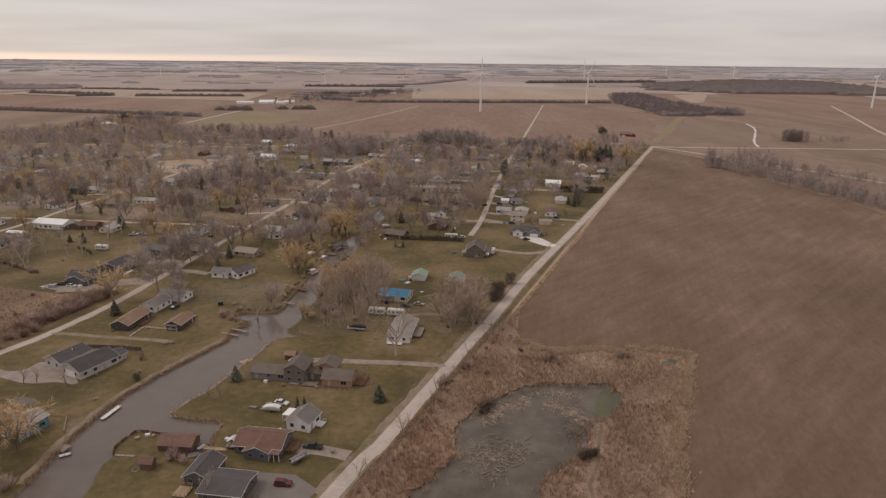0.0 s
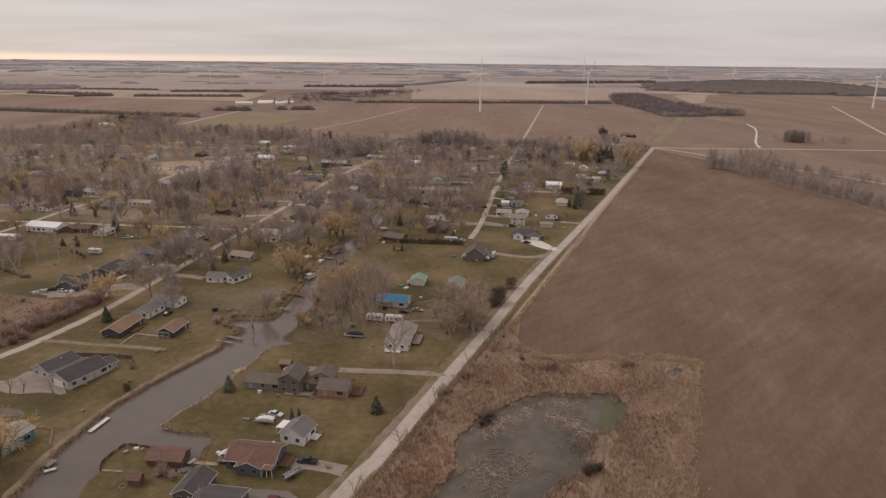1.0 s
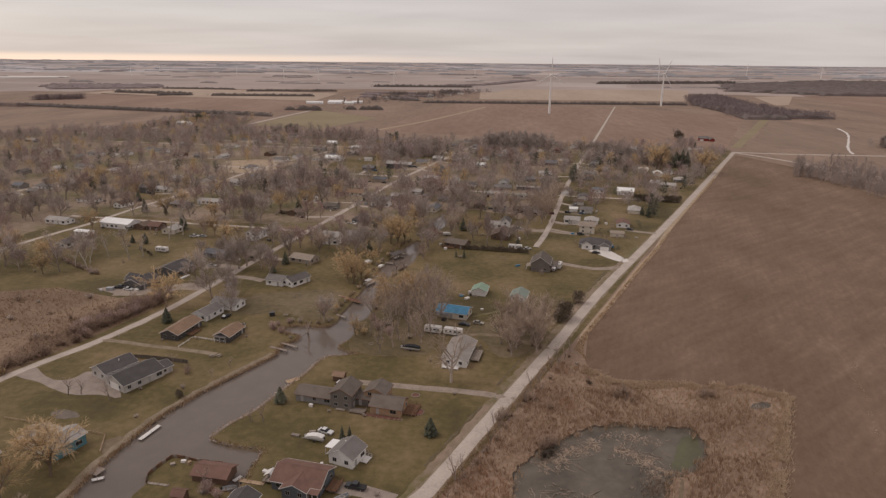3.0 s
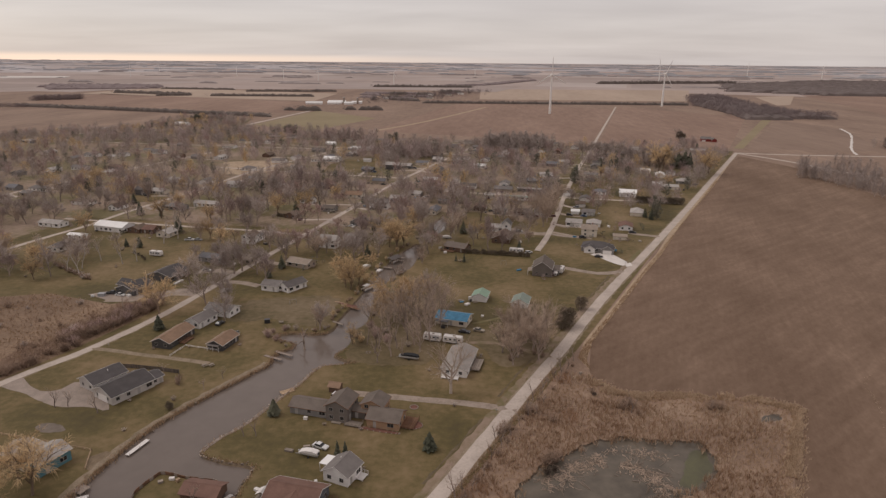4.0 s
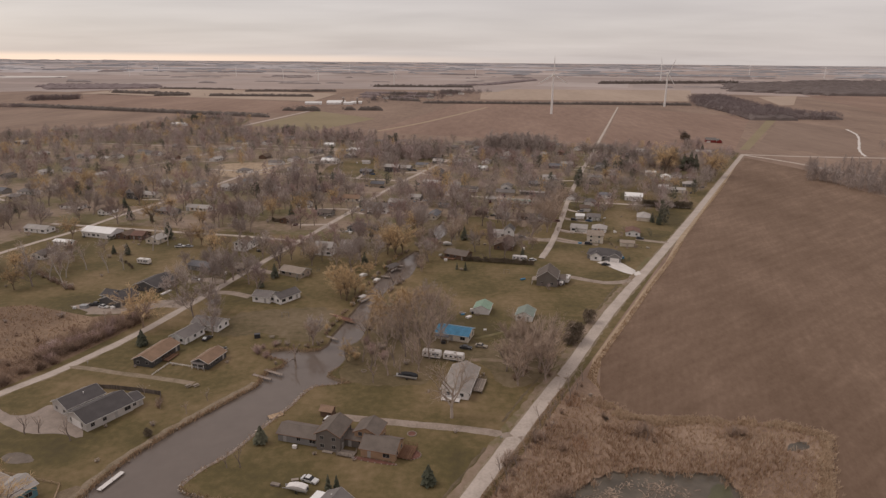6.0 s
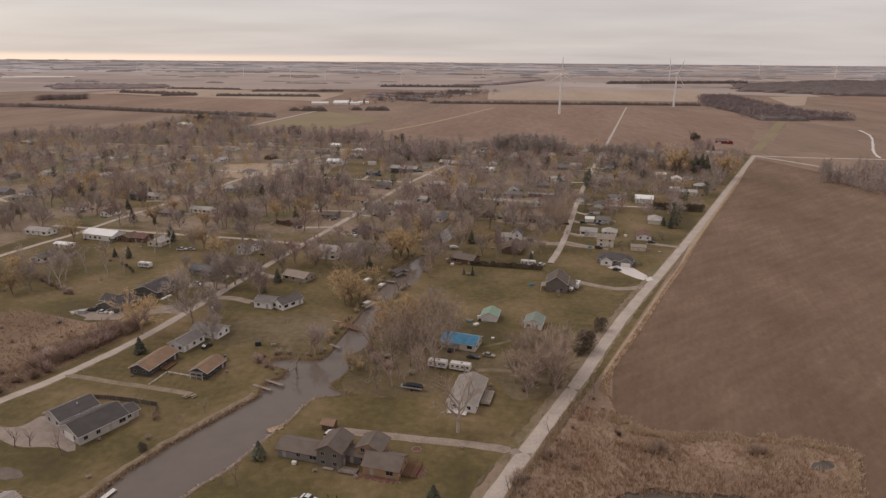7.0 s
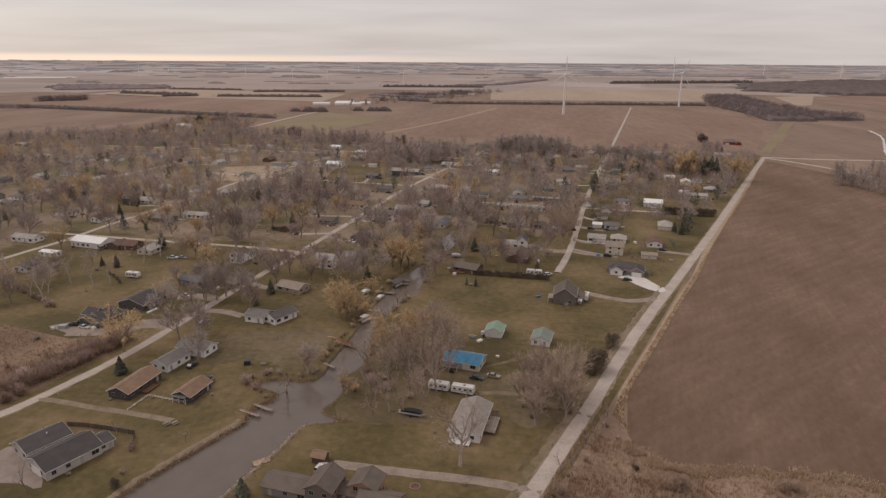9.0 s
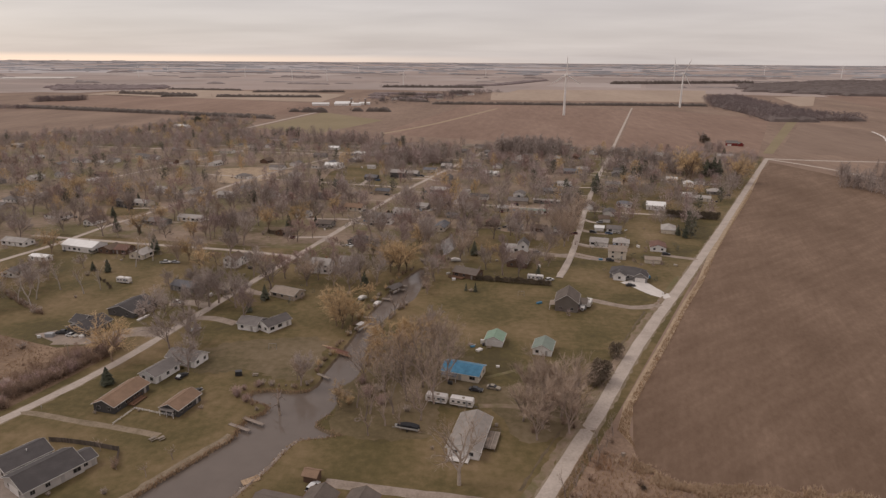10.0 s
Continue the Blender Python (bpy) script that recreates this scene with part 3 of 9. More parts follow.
drive([(62, 351), (48, 346), (29, 354)], 4.0, "gravel driveway to the grey house")
drive([(69, 361), (63, 366), (57, 377), (53, 383)], 6.5, "new white concrete driveway", WHITE_CONC, 12)
drive([(5, 205), (-9, 207.5), (-28, 208.5), (-51, 210)], 3.0, "gravel driveway past the large grey house")
drive([(-25, 151.5), (-33, 154), (-42, 155)], 4.2, "concrete driveway with a parked pickup", CONCRETE)
drive([(-154.5, 230.8), (-147.5, 230.4), (-133.3, 228.2), (-120, 226.7), (-105, 224.3)], 2.1, "worn dirt track over the lawn", TRACK)
drive([(-142, 292), (-154, 292), (-165, 284), (-180, 282)], 8.0, "tan gravel yard beside a dark house", DIRT_DRIVE, 11)
drive([(-138, 322), (-148, 325), (-157, 322)], 6.0, "gravel driveway of a ranch house")
drive([(98, 424), (88, 427), (78, 431)], 4.0, "gravel driveway")
drive([(53, 414), (40, 420), (27, 428)], 3.2, "narrow gravel driveway")
drive([(-133, 346), (-122, 340), (-112, 341)], 4.0, "gravel driveway")
drive([(-140, 308), (-130, 309), (-118, 305)], 4.0, "gravel driveway")
drive([(26, 420), (10, 424), (2, 432)], 6.0, "gravel yard")
drive([(-14, 253), (-2, 254), (13, 247), (21, 243)], 2.2, "worn dirt track through the yard", LITTER)
drive([(-13, 272), (0, 281), (8, 290)], 1.2, "worn footpath to a shed", LITTER)


def sheet(loop, z, material, label, name="ground_patch", category="ground"):
    return solid(name, fill([loop], z), material, label, category, kind="structure")


APRON = smooth_line([(-165.5, 199.8), (-163.5, 206.5), (-158, 202.6), (-153, 199.8), (-149.2, 198.8), (-145, 200.6), (-143.6, 205.5), (-139, 205.2), (-131.7, 199.5), (-125, 195), (-121.4, 190.6), (-123, 189.8), (-128.2, 191.2), (-138.3, 190.4), (-147, 193.2), (-155, 196.8), (-160.5, 198.2), (-165.5, 199.8)], 1.5, 0.12, 4)[:-1]
sheet(APRON, 0.045, CONCRETE, "pale concrete apron before the garage", "driveway", "driveway")
sheet([(-49, 144), (-38, 143), (-31, 137), (-35, 126), (-50, 124)], 0.045, mat("asphalt_yard", two((0.205, 0.175, 0.158), 0.12), big=0.2, fine=2, bump=0.3, bump_at=8), "grey paved yard with a parked red car", "driveway", "driveway")
sheet([(-192, 284), (-176, 277), (-168, 280), (-186, 289)], 0.05, CONCRETE, "concrete slab beside a dark house", "patio", "patio")
BIG_FIELD = [(31.8, 227), (31.0, 236), (34.6, 259.1), (39.4, 270.6), (45.9, 285.7), (55.7, 308.2), (71.0, 345.4), (88.9, 385.3), (108.7, 436.6), (138.5, 506.2), (181.8, 605.1), (244.0, 756.1), (262, 790), (269, 808), (282, 777), (296, 742), (304, 712), (298, 660), (303, 622), (312, 560), (325, 510), (328, 440), (350, 370), (420, 250), (600, 60), (300, -300), (40, -40),
             (62, 135), (70, 160), (78, 179), (86.5, 198), (94.6, 216.6), (80, 222.5), (58, 221), (49, 219.5), (41.7, 218.3), (35.6, 221.4)]
sheet(BIG_FIELD, 0.03, FIELD, "large harrowed brown field", "field", "field")
MARSH_PATCH = [(-84, -20), (-22.5, 134), (-12, 156), (-2, 180), (9, 206), (25, 245), (31, 237), (31.6, 227), (35.4, 221.4), (41.7, 218), (49, 219.2), (58, 220.5), (80, 222), (94.2, 216.4), (86, 198), (77.5, 179), (69.5, 160), (61.5, 135), (40, -40)]
s_marsh = fill([MARSH_PATCH, POND], 0.012)
solid("marsh", s_marsh, MARSH, "marshy ground under dry brown reeds", "marsh", kind="structure")
VERGE_R = [(27.9, 244.7), (31.9, 260.0), (36.8, 271.7), (43.3, 286.8), (53.1, 309.3), (68.4, 346.5), (86.3, 386.4), (105.7, 437.8), (135.6, 507.5), (178.9, 606.3), (241.0, 757.3), (268, 811), (244.4, 756.1), (182.2, 605.1), (138.9, 506.2), (109.1, 436.6), (89.3, 385.3), (71.4, 345.4), (56.1, 308.2), (46.3, 285.7), (39.8, 270.6), (35.0, 259.1), (31.0, 244.0), (31.4, 236)]
sheet(VERGE_R, 0.02, VERGE, "strip of dry tan grass along the road", "verge", "verge")
CLEARING = [(-302, 671), (-275, 686), (-244, 683), (-224, 670), (-228, 636), (-236, 610), (-246, 598), (-272, 603)]
sheet(CLEARING, 0.02, VERGE, "bare tan clearing among the trees", "clearing", "ground")
sheet([(-1290, 330), (-430, 335), (-300, 345), (-288, 424), (-150, 413), (-72, 408), (-58, 470), (-20, 476), (10, 450), (36, 560), (52, 640), (150, 642), (190, 700), (256, 832), (113, 868), (-50, 873), (-147, 873), (-222, 880), (-306, 900), (-394, 946), (-438, 1008), (-474, 1158), (-594, 1154), (-572, 1003), (-626, 926), (-680, 886), (-716, 834), (-1045, 854), (-1400, 790)], 0.012, LITTER, "leaf-littered wooded village lots", "ground_cover", "ground")
GREEN_LOTS = [[(-180, 624), (-187, 672), (-181, 705), (-161, 713), (-145, 706), (-137, 664), (-119, 624), (-122, 580), (-152, 603)], [(-167, 498), (-178, 556), (-160, 546), (-153, 508)], [(-288, 470), (-300, 492), (-280, 520), (-266, 505), (-270, 476)],
              [(-24, 452), (-18, 470), (4, 466), (8, 448), (-6, 440)], [(-40, 512), (-36, 530), (-6, 524), (-8, 506)], [(30, 780), (36, 800), (84, 792), (78, 740), (40, 742)]]
for lot in GREEN_LOTS:
    sheet(lot, 0.016, LAWN, "mown green lawn between the houses", "lawn", "ground")
sheet(smooth_line([(-137.1, 178.8), (-136.4, 180.9), (-133.2, 181.5), (-129.3, 180.2), (-127.3, 178.2), (-130, 176.8), (-134.1, 176.8), (-137.1, 178.8)], 0.8, 0.15, 9)[:-1], 0.02, mat("old_gravel_pad", two((0.175, 0.143, 0.118), 0.2), big=0.5, fine=3, bump=0.4, bump_at=8), "bare grey gravel patch on the lawn", "ground_patch", "ground")
sheet([(-112.5, 166.5), (-109, 170), (-106.5, 169.5), (-106.6, 165), (-107.6, 161), (-109.5, 162)], 0.02, BANK, "bare sandy patch beside the canal", "ground_patch", "ground")
sheet(smooth_line([(-60.2, 261), (-55, 270), (-49.4, 277), (-38, 276), (-31, 268), (-27.5, 256), (-26, 243), (-27, 234), (-36, 231), (-44.4, 230.2), (-52, 231.5), (-57, 234), (-58.5, 245), (-60.2, 261)], 1.5, 0.7, 15)[:-1], 0.014, SHADE_GRASS, "leaf litter under the pale trees", "ground_patch", "ground")
solid("verge", strip([(x - 1.1, y) for x, y in WEST_BANK[2:11]], 1.7, 0.02, 2.0, None, 12, 0.5), TRACK, "strip of dry tan grass on the canal bank", "verge", kind="structure")
SCRUB = [(-189, 162), (-177, 184), (-167, 211), (-160.5, 230), (-154.5, 253), (-150.5, 272), (-156, 281), (-175, 274), (-210, 283), (-270, 262), (-300, 150), (-215, 140)]
sheet(SCRUB, 0.02, SCRUB_SOIL, "rough brown scrubland beside the street", "scrub_ground", "ground")

GROVE = mat("grove_leaf_litter", ((0.34, (0.103, 0.081, 0.040)), (0.44, (0.133, 0.102, 0.054)), (0.52, (0.172, 0.129, 0.076)), (0.68, (0.232, 0.176, 0.116))), big=0.04, fine=0.4, bump=0.5, bump_at=2, fine_amount=0.42)
for grove in ([(-53, 250), (-54, 262), (-53, 280), (-55, 294), (-50, 304), (-38, 302), (-26, 298), (-18, 284), (-11, 268), (2, 270), (14, 268), (20, 258), (17, 246), (10, 238), (0, 234), (-6, 246), (-14, 254), (-26, 250), (-36, 246), (-46, 247), (-53, 250)],
              [(-72.5, 263), (-73, 282), (-80, 296), (-100, 292), (-118, 282), (-122, 268), (-112, 262), (-98, 266), (-86, 262), (-79, 260), (-72.5, 263)], [(-50, 392), (-38, 388), (-30, 402), (-34, 446), (-38, 470), (-56, 470), (-58, 430), (-56, 402), (-50, 392)]):
    edge = smooth_line(grove, 1.5, 1.6, len(grove))[:-1]
    solid("ground_patch", fill([edge] if not inside((-44, 430), edge) else [edge, BASIN[::-1]], 0.016), GROVE, "trodden leaf litter over thin grass under bare trees", "ground", kind="structure")

DITCH = mat("ditch_weeds", ((0.35, (0.10, 0.078, 0.046)), (0.6, (0.17, 0.125, 0.078))), big=0.3, fine=2, bump=0.6, bump_at=4)
for ditch in ([(-19.5, 166), (-13, 181), (-5.5, 199)], [(-1, 213), (8, 235), (14, 248)], [(20, 262), (38, 306), (53, 342)]):
    solid("ditch", strip(ditch, 0.45, 0.02, 2.0, None, 5, 0.3), DITCH, "shallow weedy ditch beside the road", "ditch", kind="structure")

solid("verge", strip([(x - 3.7, y + 1.5) for x, y in ROAD[1:8]], 1.9, 0.018, 2.0, None, 7, 0.45), LITTER, "dry trodden grass along the road", "verge", kind="structure")

# ---- farther fields: each a sheet on the rising land ----
def far_field(corners, material, label, lift=0.05):
    """Four true corners, laid over the land in small squares."""
    a, b, c, d = [Vector(p) for p in corners]
    n = 14
    vs = []
    for j in range(n + 1):
        for i in range(n + 1):
            u, v = i / n, j / n
            p = (a * (1 - u) + b * u) * (1 - v) + (d * (1 - u) + c * u) * v
            x, y, z, s = squash(p.x, p.y)
            vs.append((x, y, z + lift))
    fs = [(j * (n + 1) + i, j * (n + 1) + i + 1, (j + 1) * (n + 1) + i + 1, (j + 1) * (n + 1) + i) for j in range(n) for i in range(n)]
    return solid("field", Shape().add(vs, fs), material, label, "field", kind="structure")



STUBBLE = mat("maize_stubble", ((0.33, (0.197, 0.123, 0.091)), (0.5, (0.262, 0.171, 0.127)), (0.67, (0.335, 0.227, 0.172))), big=0.008, fine=0.09, bump=0, stretch=(1, 0.2, 1), turn=10)
PALE_FIELD = mat("pale_stubble", ((0.35, (0.355, 0.268, 0.205)), (0.65, (0.45, 0.345, 0.268))), big=0.006, fine=0.05, bump=0, stretch=(1, 0.2, 1), turn=10)
GREEN_STRIP = mat("winter_wheat", ((0.35, (0.235, 0.185, 0.105)), (0.65, (0.29, 0.23, 0.14))), big=0.01, fine=0.1, bump=0)
DARK_FIELD = mat("ploughed_soil", ((0.33, (0.195, 0.131, 0.097)), (0.67, (0.30, 0.212, 0.16))), big=0.008, fine=0.09, bump=0, stretch=(1, 0.2, 1), turn=10)
far_field([(-215, 1000), (110, 912), (238, 1560), (-130, 1750)], STUBBLE, "brown maize stubble field")
far_field([(120, 905), (282, 880), (478, 1400), (258, 1640)], STUBBLE, "brown stubble field beside a lane")
far_field([(287, 880), (298, 878), (508, 1345), (488, 1340)], GREEN_STRIP, "narrow strip of green winter wheat", 0.09)
far_field([(302, 878), (475, 880), (560, 1180), (512, 1340)], DARK_FIELD, "ploughed brown field")
far_field([(-428, 1062), (-304, 985), (-252, 1222), (-412, 1379)], GREEN_STRIP, "pale grassy field beside a lane")
road([(-437, 1055), (-432, 1230), (-426, 1410)], 7, "pale lane to a farm", seed=9)
far_field([(-90, 1885), (500, 1930), (700, 2700), (-120, 2570)], PALE_FIELD, "pale stubble field")
far_field([(-1150, 1480), (-450, 1300), (-470, 1640), (-1250, 1900)], STUBBLE, "brown stubble field")
far_field([(-1310, 1890), (-520, 1700), (-560, 2090), (-1330, 2350)], PALE_FIELD, "pale stubble field")
far_field([(-3000, 2950), (-2400, 3330), (-2530, 3570), (-3250, 3300)], WHITE_CONC, "distant pale glasshouse roofs", 1.4)
far_field([(790, 2240), (960, 2360), (740, 1840), (690, 1800)], PALE_FIELD, "pale field beside the wood")
far_field([(700, 1020), (1000, 960), (1600, 2600), (1000, 2400)], STUBBLE, "brown stubble field")


def far_patchwork(near, far, seed, lift, material, label):
    """Farmland out to the horizon: squares of differing soil and stubble, with haze mixed into their colours."""
    rng = random.Random(seed)
    s = Shape()
    c, sn = math.cos(radians(10)), math.sin(radians(10))
    size = 1.0 if far < 9000 else 2.2
    for j in range(-12, 38):
        for i in range(-38, 38):
            u, v = i * 420.0 * size, 2300 + j * 620.0 * size
            if rng.random() < 0.3:
                continue
            du, dv = rng.choice((400, 400, 200, 800)) * size, rng.choice((600, 300, 450)) * size
            x0, y0 = u * c + v * sn, v * c - u * sn
            if not near < math.hypot(x0, y0) < far or y0 < 600:
                continue
            n = 4
            vs = []
            for b in range(n + 1):
                for a in range(n + 1):
                    uu, vv = u + du * a / n, v + dv * b / n
                    x, y, z, k = squash(uu * c + vv * sn, vv * c - uu * sn)
                    vs.append((x, y, z + lift + 0.05 * ((i + 2 * j) % 5)))
            s.add(vs, [(b * (n + 1) + a, b * (n + 1) + a + 1, (b + 1) * (n + 1) + a + 1, (b + 1) * (n + 1) + a) for b in range(n) for a in range(n)])
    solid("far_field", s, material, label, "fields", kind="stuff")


# both ramps carry painted haze; the outer one is paler and greyer
far_patchwork(2450, 6500, 11, 0.35, mat("hazed_farmland", ((0.25, (0.325, 0.260, 0.233)), (0.45, (0.380, 0.310, 0.281)), (0.6, (0.429, 0.358, 0.328)), (0.78, (0.506, 0.429, 0.395))), big=0.002, fine=0.01, bump=0, island=0.5, fine_amount=0.3),
              "patchwork of distant bare fields, paled for haze")
far_patchwork(6500, 29000, 12, 0.35, mat("hazed_horizon_farmland", ((0.25, (0.418, 0.380, 0.382)), (0.5, (0.455, 0.413, 0.413)), (0.78, (0.505, 0.462, 0.460))), big=0.002, fine=0.01, bump=0, island=0.5, fine_amount=0.3),
              "patchwork of farmland along the horizon, paled and greyed for haze")

# ---- houses ----
FRAME = mat("window_frame_paint", two((0.40, 0.375, 0.355), 0.1), big=0.5, fine=4, bump=0, rough=0.6)
TRIM = mat("weathered_white_trim", two((0.56, 0.53, 0.50), 0.1), big=0.5, fine=4, bump=0.05, rough=0.6)
def window_mesh(w, h):
    f = Shape()
    t = 0.06
    for x, z, sx, sz in ((0, -h / 2, w + 2 * t, t), (0, h / 2, w + 2 * t, t), (-w / 2 - t / 2, -h / 2 + t, t, h - t), (w / 2 + t / 2, -h / 2 + t, t, h - t), (0, -h / 2 + t, 0.05, h - t)):
        f.box(x, 0.0, z, sx, 0.09, sz)
    p = Shape().box(0, 0.0, -h / 2 + 0.03, w, 0.04, h - 0.03)
    return f.mesh("window", FRAME), p.mesh("pane", GLASS)


WIN = {"std": window_mesh(1.1, 1.15), "wide": window_mesh(1.9, 1.25), "small": window_mesh(0.75, 0.8)}


def door_mesh():
    s = Shape().box(0, 0, 0, 0.95, 0.07, 2.05, chamfer=0.01)
    s.box(0, -0.03, 1.15, 0.6, 0.05, 0.6).box(0, -0.03, 0.2, 0.6, 0.05, 0.7)
    return s.mesh("door", FRAME)


def garage_mesh(w=4.6, h=2.15):
    s = Shape()
    for i in range(4):
        s.box(0, 0, i * h / 4, w, 0.06, h / 4 - 0.03, chamfer=0.01)
    s.box(-w / 2 - 0.07, 0, 0, 0.12, 0.1, h + 0.12).box(w / 2 + 0.07, 0, 0, 0.12, 0.1, h + 0.12).box(0, 0, h, w, 0.1, 0.12)
    return s.mesh("garage_door", WHITE_PAINT)


DOOR, GARAGE = door_mesh(), garage_mesh()


def put(root, kind, x, y, z, turn):
    """A window, door or garage door on a wall; turn 0 faces -y."""
    m = pose(x, y, z, 0, 0, turn)
    if kind in WIN:
        f, p = WIN[kind]
        ob = part("window", f, None, root, at=m)
        part("pane", p, None, ob)
    else:
        part("door" if kind == "door" else "garage_door", DOOR if kind == "door" else GARAGE, None, root, at=m)


def wing(root, x, y, turn, L, W, h, rise, wall="white", roof="grey", hip=False, over=0.45, trim=TRIM, base=0.0, wins=True, fascia=True, side=True, seed=0):
    """A block of a house on (x, y) whose ridge runs along its own x; gabled or hipped, with eaves, fascia boards and windows."""
    m = pose(x, y, base, 0, 0, turn)
    a, b = L / 2, W / 2
    w = Shape()
    if hip:
        w.box(0, 0, -0.05, L, W, h + 0.05)
        w.v = [tuple(m @ Vector(p)) for p in w.v]
    else:
        vs = [(-a, -b, -0.05), (-a, b, -0.05), (-a, b, h), (-a, 0, h + rise), (-a, -b, h), (a, -b, -0.05), (a, b, -0.05), (a, b, h), (a, 0, h + rise), (a, -b, h)]
        w.add(vs, [(0, 4, 3, 2, 1), (5, 6, 7, 8, 9), (0, 5, 9, 4), (1, 2, 7, 6), (0, 1, 6, 5), (4, 9, 8, 3), (2, 3, 8, 7)], m)
    part("wall", w, WALLS[wall] if isinstance(wall, str) else wall, root)
    r = Shape()
    ao, bo, t = a + over, b + over, 0.16
    drop = rise * over / b
    e = h - drop + 0.03
    top = h + rise + 0.03
    if hip:
        k = max(ao - bo, 0.01)
        vs = [(-ao, -bo, e), (ao, -bo, e), (ao, bo, e), (-ao, bo, e), (-ao, -bo, e + t), (ao, -bo, e + t), (ao, bo, e + t), (-ao, bo, e + t), (-k, 0, top + t), (k, 0, top + t)]
        r.add(vs, [(3, 2, 1, 0), (0, 1, 5, 4), (1, 2, 6, 5), (2, 3, 7, 6), (3, 0, 4, 7), (4, 5, 9, 8), (6, 7, 8, 9), (5, 6, 9), (7, 4, 8)], m)
    else:
        for sgn in (-1, 1):
            vs = [(-ao, sgn * bo, e), (ao, sgn * bo, e), (ao, 0, top), (-ao, 0, top), (-ao, sgn * bo, e + t), (ao, sgn * bo, e + t), (ao, 0, top + t), (-ao, 0, top + t)]
            fs = [(3, 2, 1, 0), (4, 5, 6, 7), (0, 1, 5, 4), (2, 3, 7, 6), (1, 2, 6, 5), (3, 0, 4, 7)]
            r.add(vs, fs if sgn < 0 else [f[::-1] for f in fs], m)
        r.box(0, 0, 0, 0, 0, 0)
        r.v, r.f = r.v[:-8], r.f[:-6]
        r.add([(-ao, -0.16, top + t - 0.03), (ao, -0.16, top + t - 0.03), (ao, 0, top + t + 0.05), (-ao, 0, top + t + 0.05), (-ao, 0.16, top + t - 0.03), (ao, 0.16, top + t - 0.03)],
              [(0, 1, 2, 3), (3, 2, 5, 4)], m)
    rf = part("roof", r, ROOFS[roof], root)
    if fascia:
        if not hip:
            for sx in (-1, 1):
                for sgn in (-1, 1):
                    p, q = (sx * (ao + 0.02), sgn * (bo + 0.01), e + 0.0), (sx * (ao + 0.02), 0, top + 0.0)
                    vs = [(p[0] - 0.03, p[1], p[2] - 0.03), (p[0] + 0.03, p[1], p[2] - 0.03), (p[0] + 0.03, p[1], p[2] + t + 0.02), (p[0] - 0.03, p[1], p[2] + t + 0.02),
                          (q[0] - 0.03, q[1], q[2] - 0.03), (q[0] + 0.03, q[1], q[2] - 0.03), (q[0] + 0.03, q[1], q[2] + t + 0.02), (q[0] - 0.03, q[1], q[2] + t + 0.02)]
                    part("fascia_board", Shape().add(vs, [(0, 1, 2, 3), (7, 6, 5, 4), (0, 4, 5, 1), (1, 5, 6, 2), (2, 6, 7, 3), (3, 7, 4, 0)], m), trim, rf)
        for sgn in (-1, 1):
            g = Shape().box(0, sgn * (bo + 0.05), e + 0.02, 2 * ao, 0.1, 0.14)
            part("gutter", Shape().add(g.v, g.f, m), trim, rf)
    if wins:
        rng = random.Random(seed + int(L * 10) + int(W * 7))
        n = max(2, int(L / 3.4))
        for sgn in (-1, 1):
            door_at = rng.randrange(n)
            for i in range(n):
                u = -a + L * (i + 0.5) / n
                p = m @ Vector((u, sgn * (b + 0.03), 0))
                tr = turn + (0 if sgn < 0 else 180)
                if i == door_at:
                    put(root, "door", p.x, p.y, base + 0.1, tr)
                else:
                    put(root, rng.choice(("std", "std", "wide")), p.x, p.y, base + min(1.55, h - 0.85), tr)
                if h > 4.4:
                    put(root, "std", p.x, p.y, base + 4.1, tr)
        if side:
            for sx in (-1, 1):
                for u in ((-0.25, 0.25) if W > 6 else (0.0,)):
                    p = m @ Vector((sx * (a + 0.03), u * W, 0))
                    put(root, "std", p.x, p.y, base + min(1.55, h - 0.8), turn + (90 if sx > 0 else -90))
                    if h > 4.4:
                        put(root, "std", p.x, p.y, base + 4.1, turn + (90 if sx > 0 else -90))


def chimney(root, x, y, z, hgt=1.2, w=0.6):
    s = Shape().box(x, y, z, w, w, hgt).box(x, y, z + hgt, w + 0.16, w + 0.16, 0.12)
    part("chimney", s, BRICK, root)


def vent(root, x, y, z):
    part("roof_vent", Shape().tube((x, y, z), (x, y, z + 0.55), 0.12, 0.12, 8).tube((x, y, z + 0.5), (x, y, z + 0.62), 0.2, 0.1, 8), WHITE_PAINT, root)


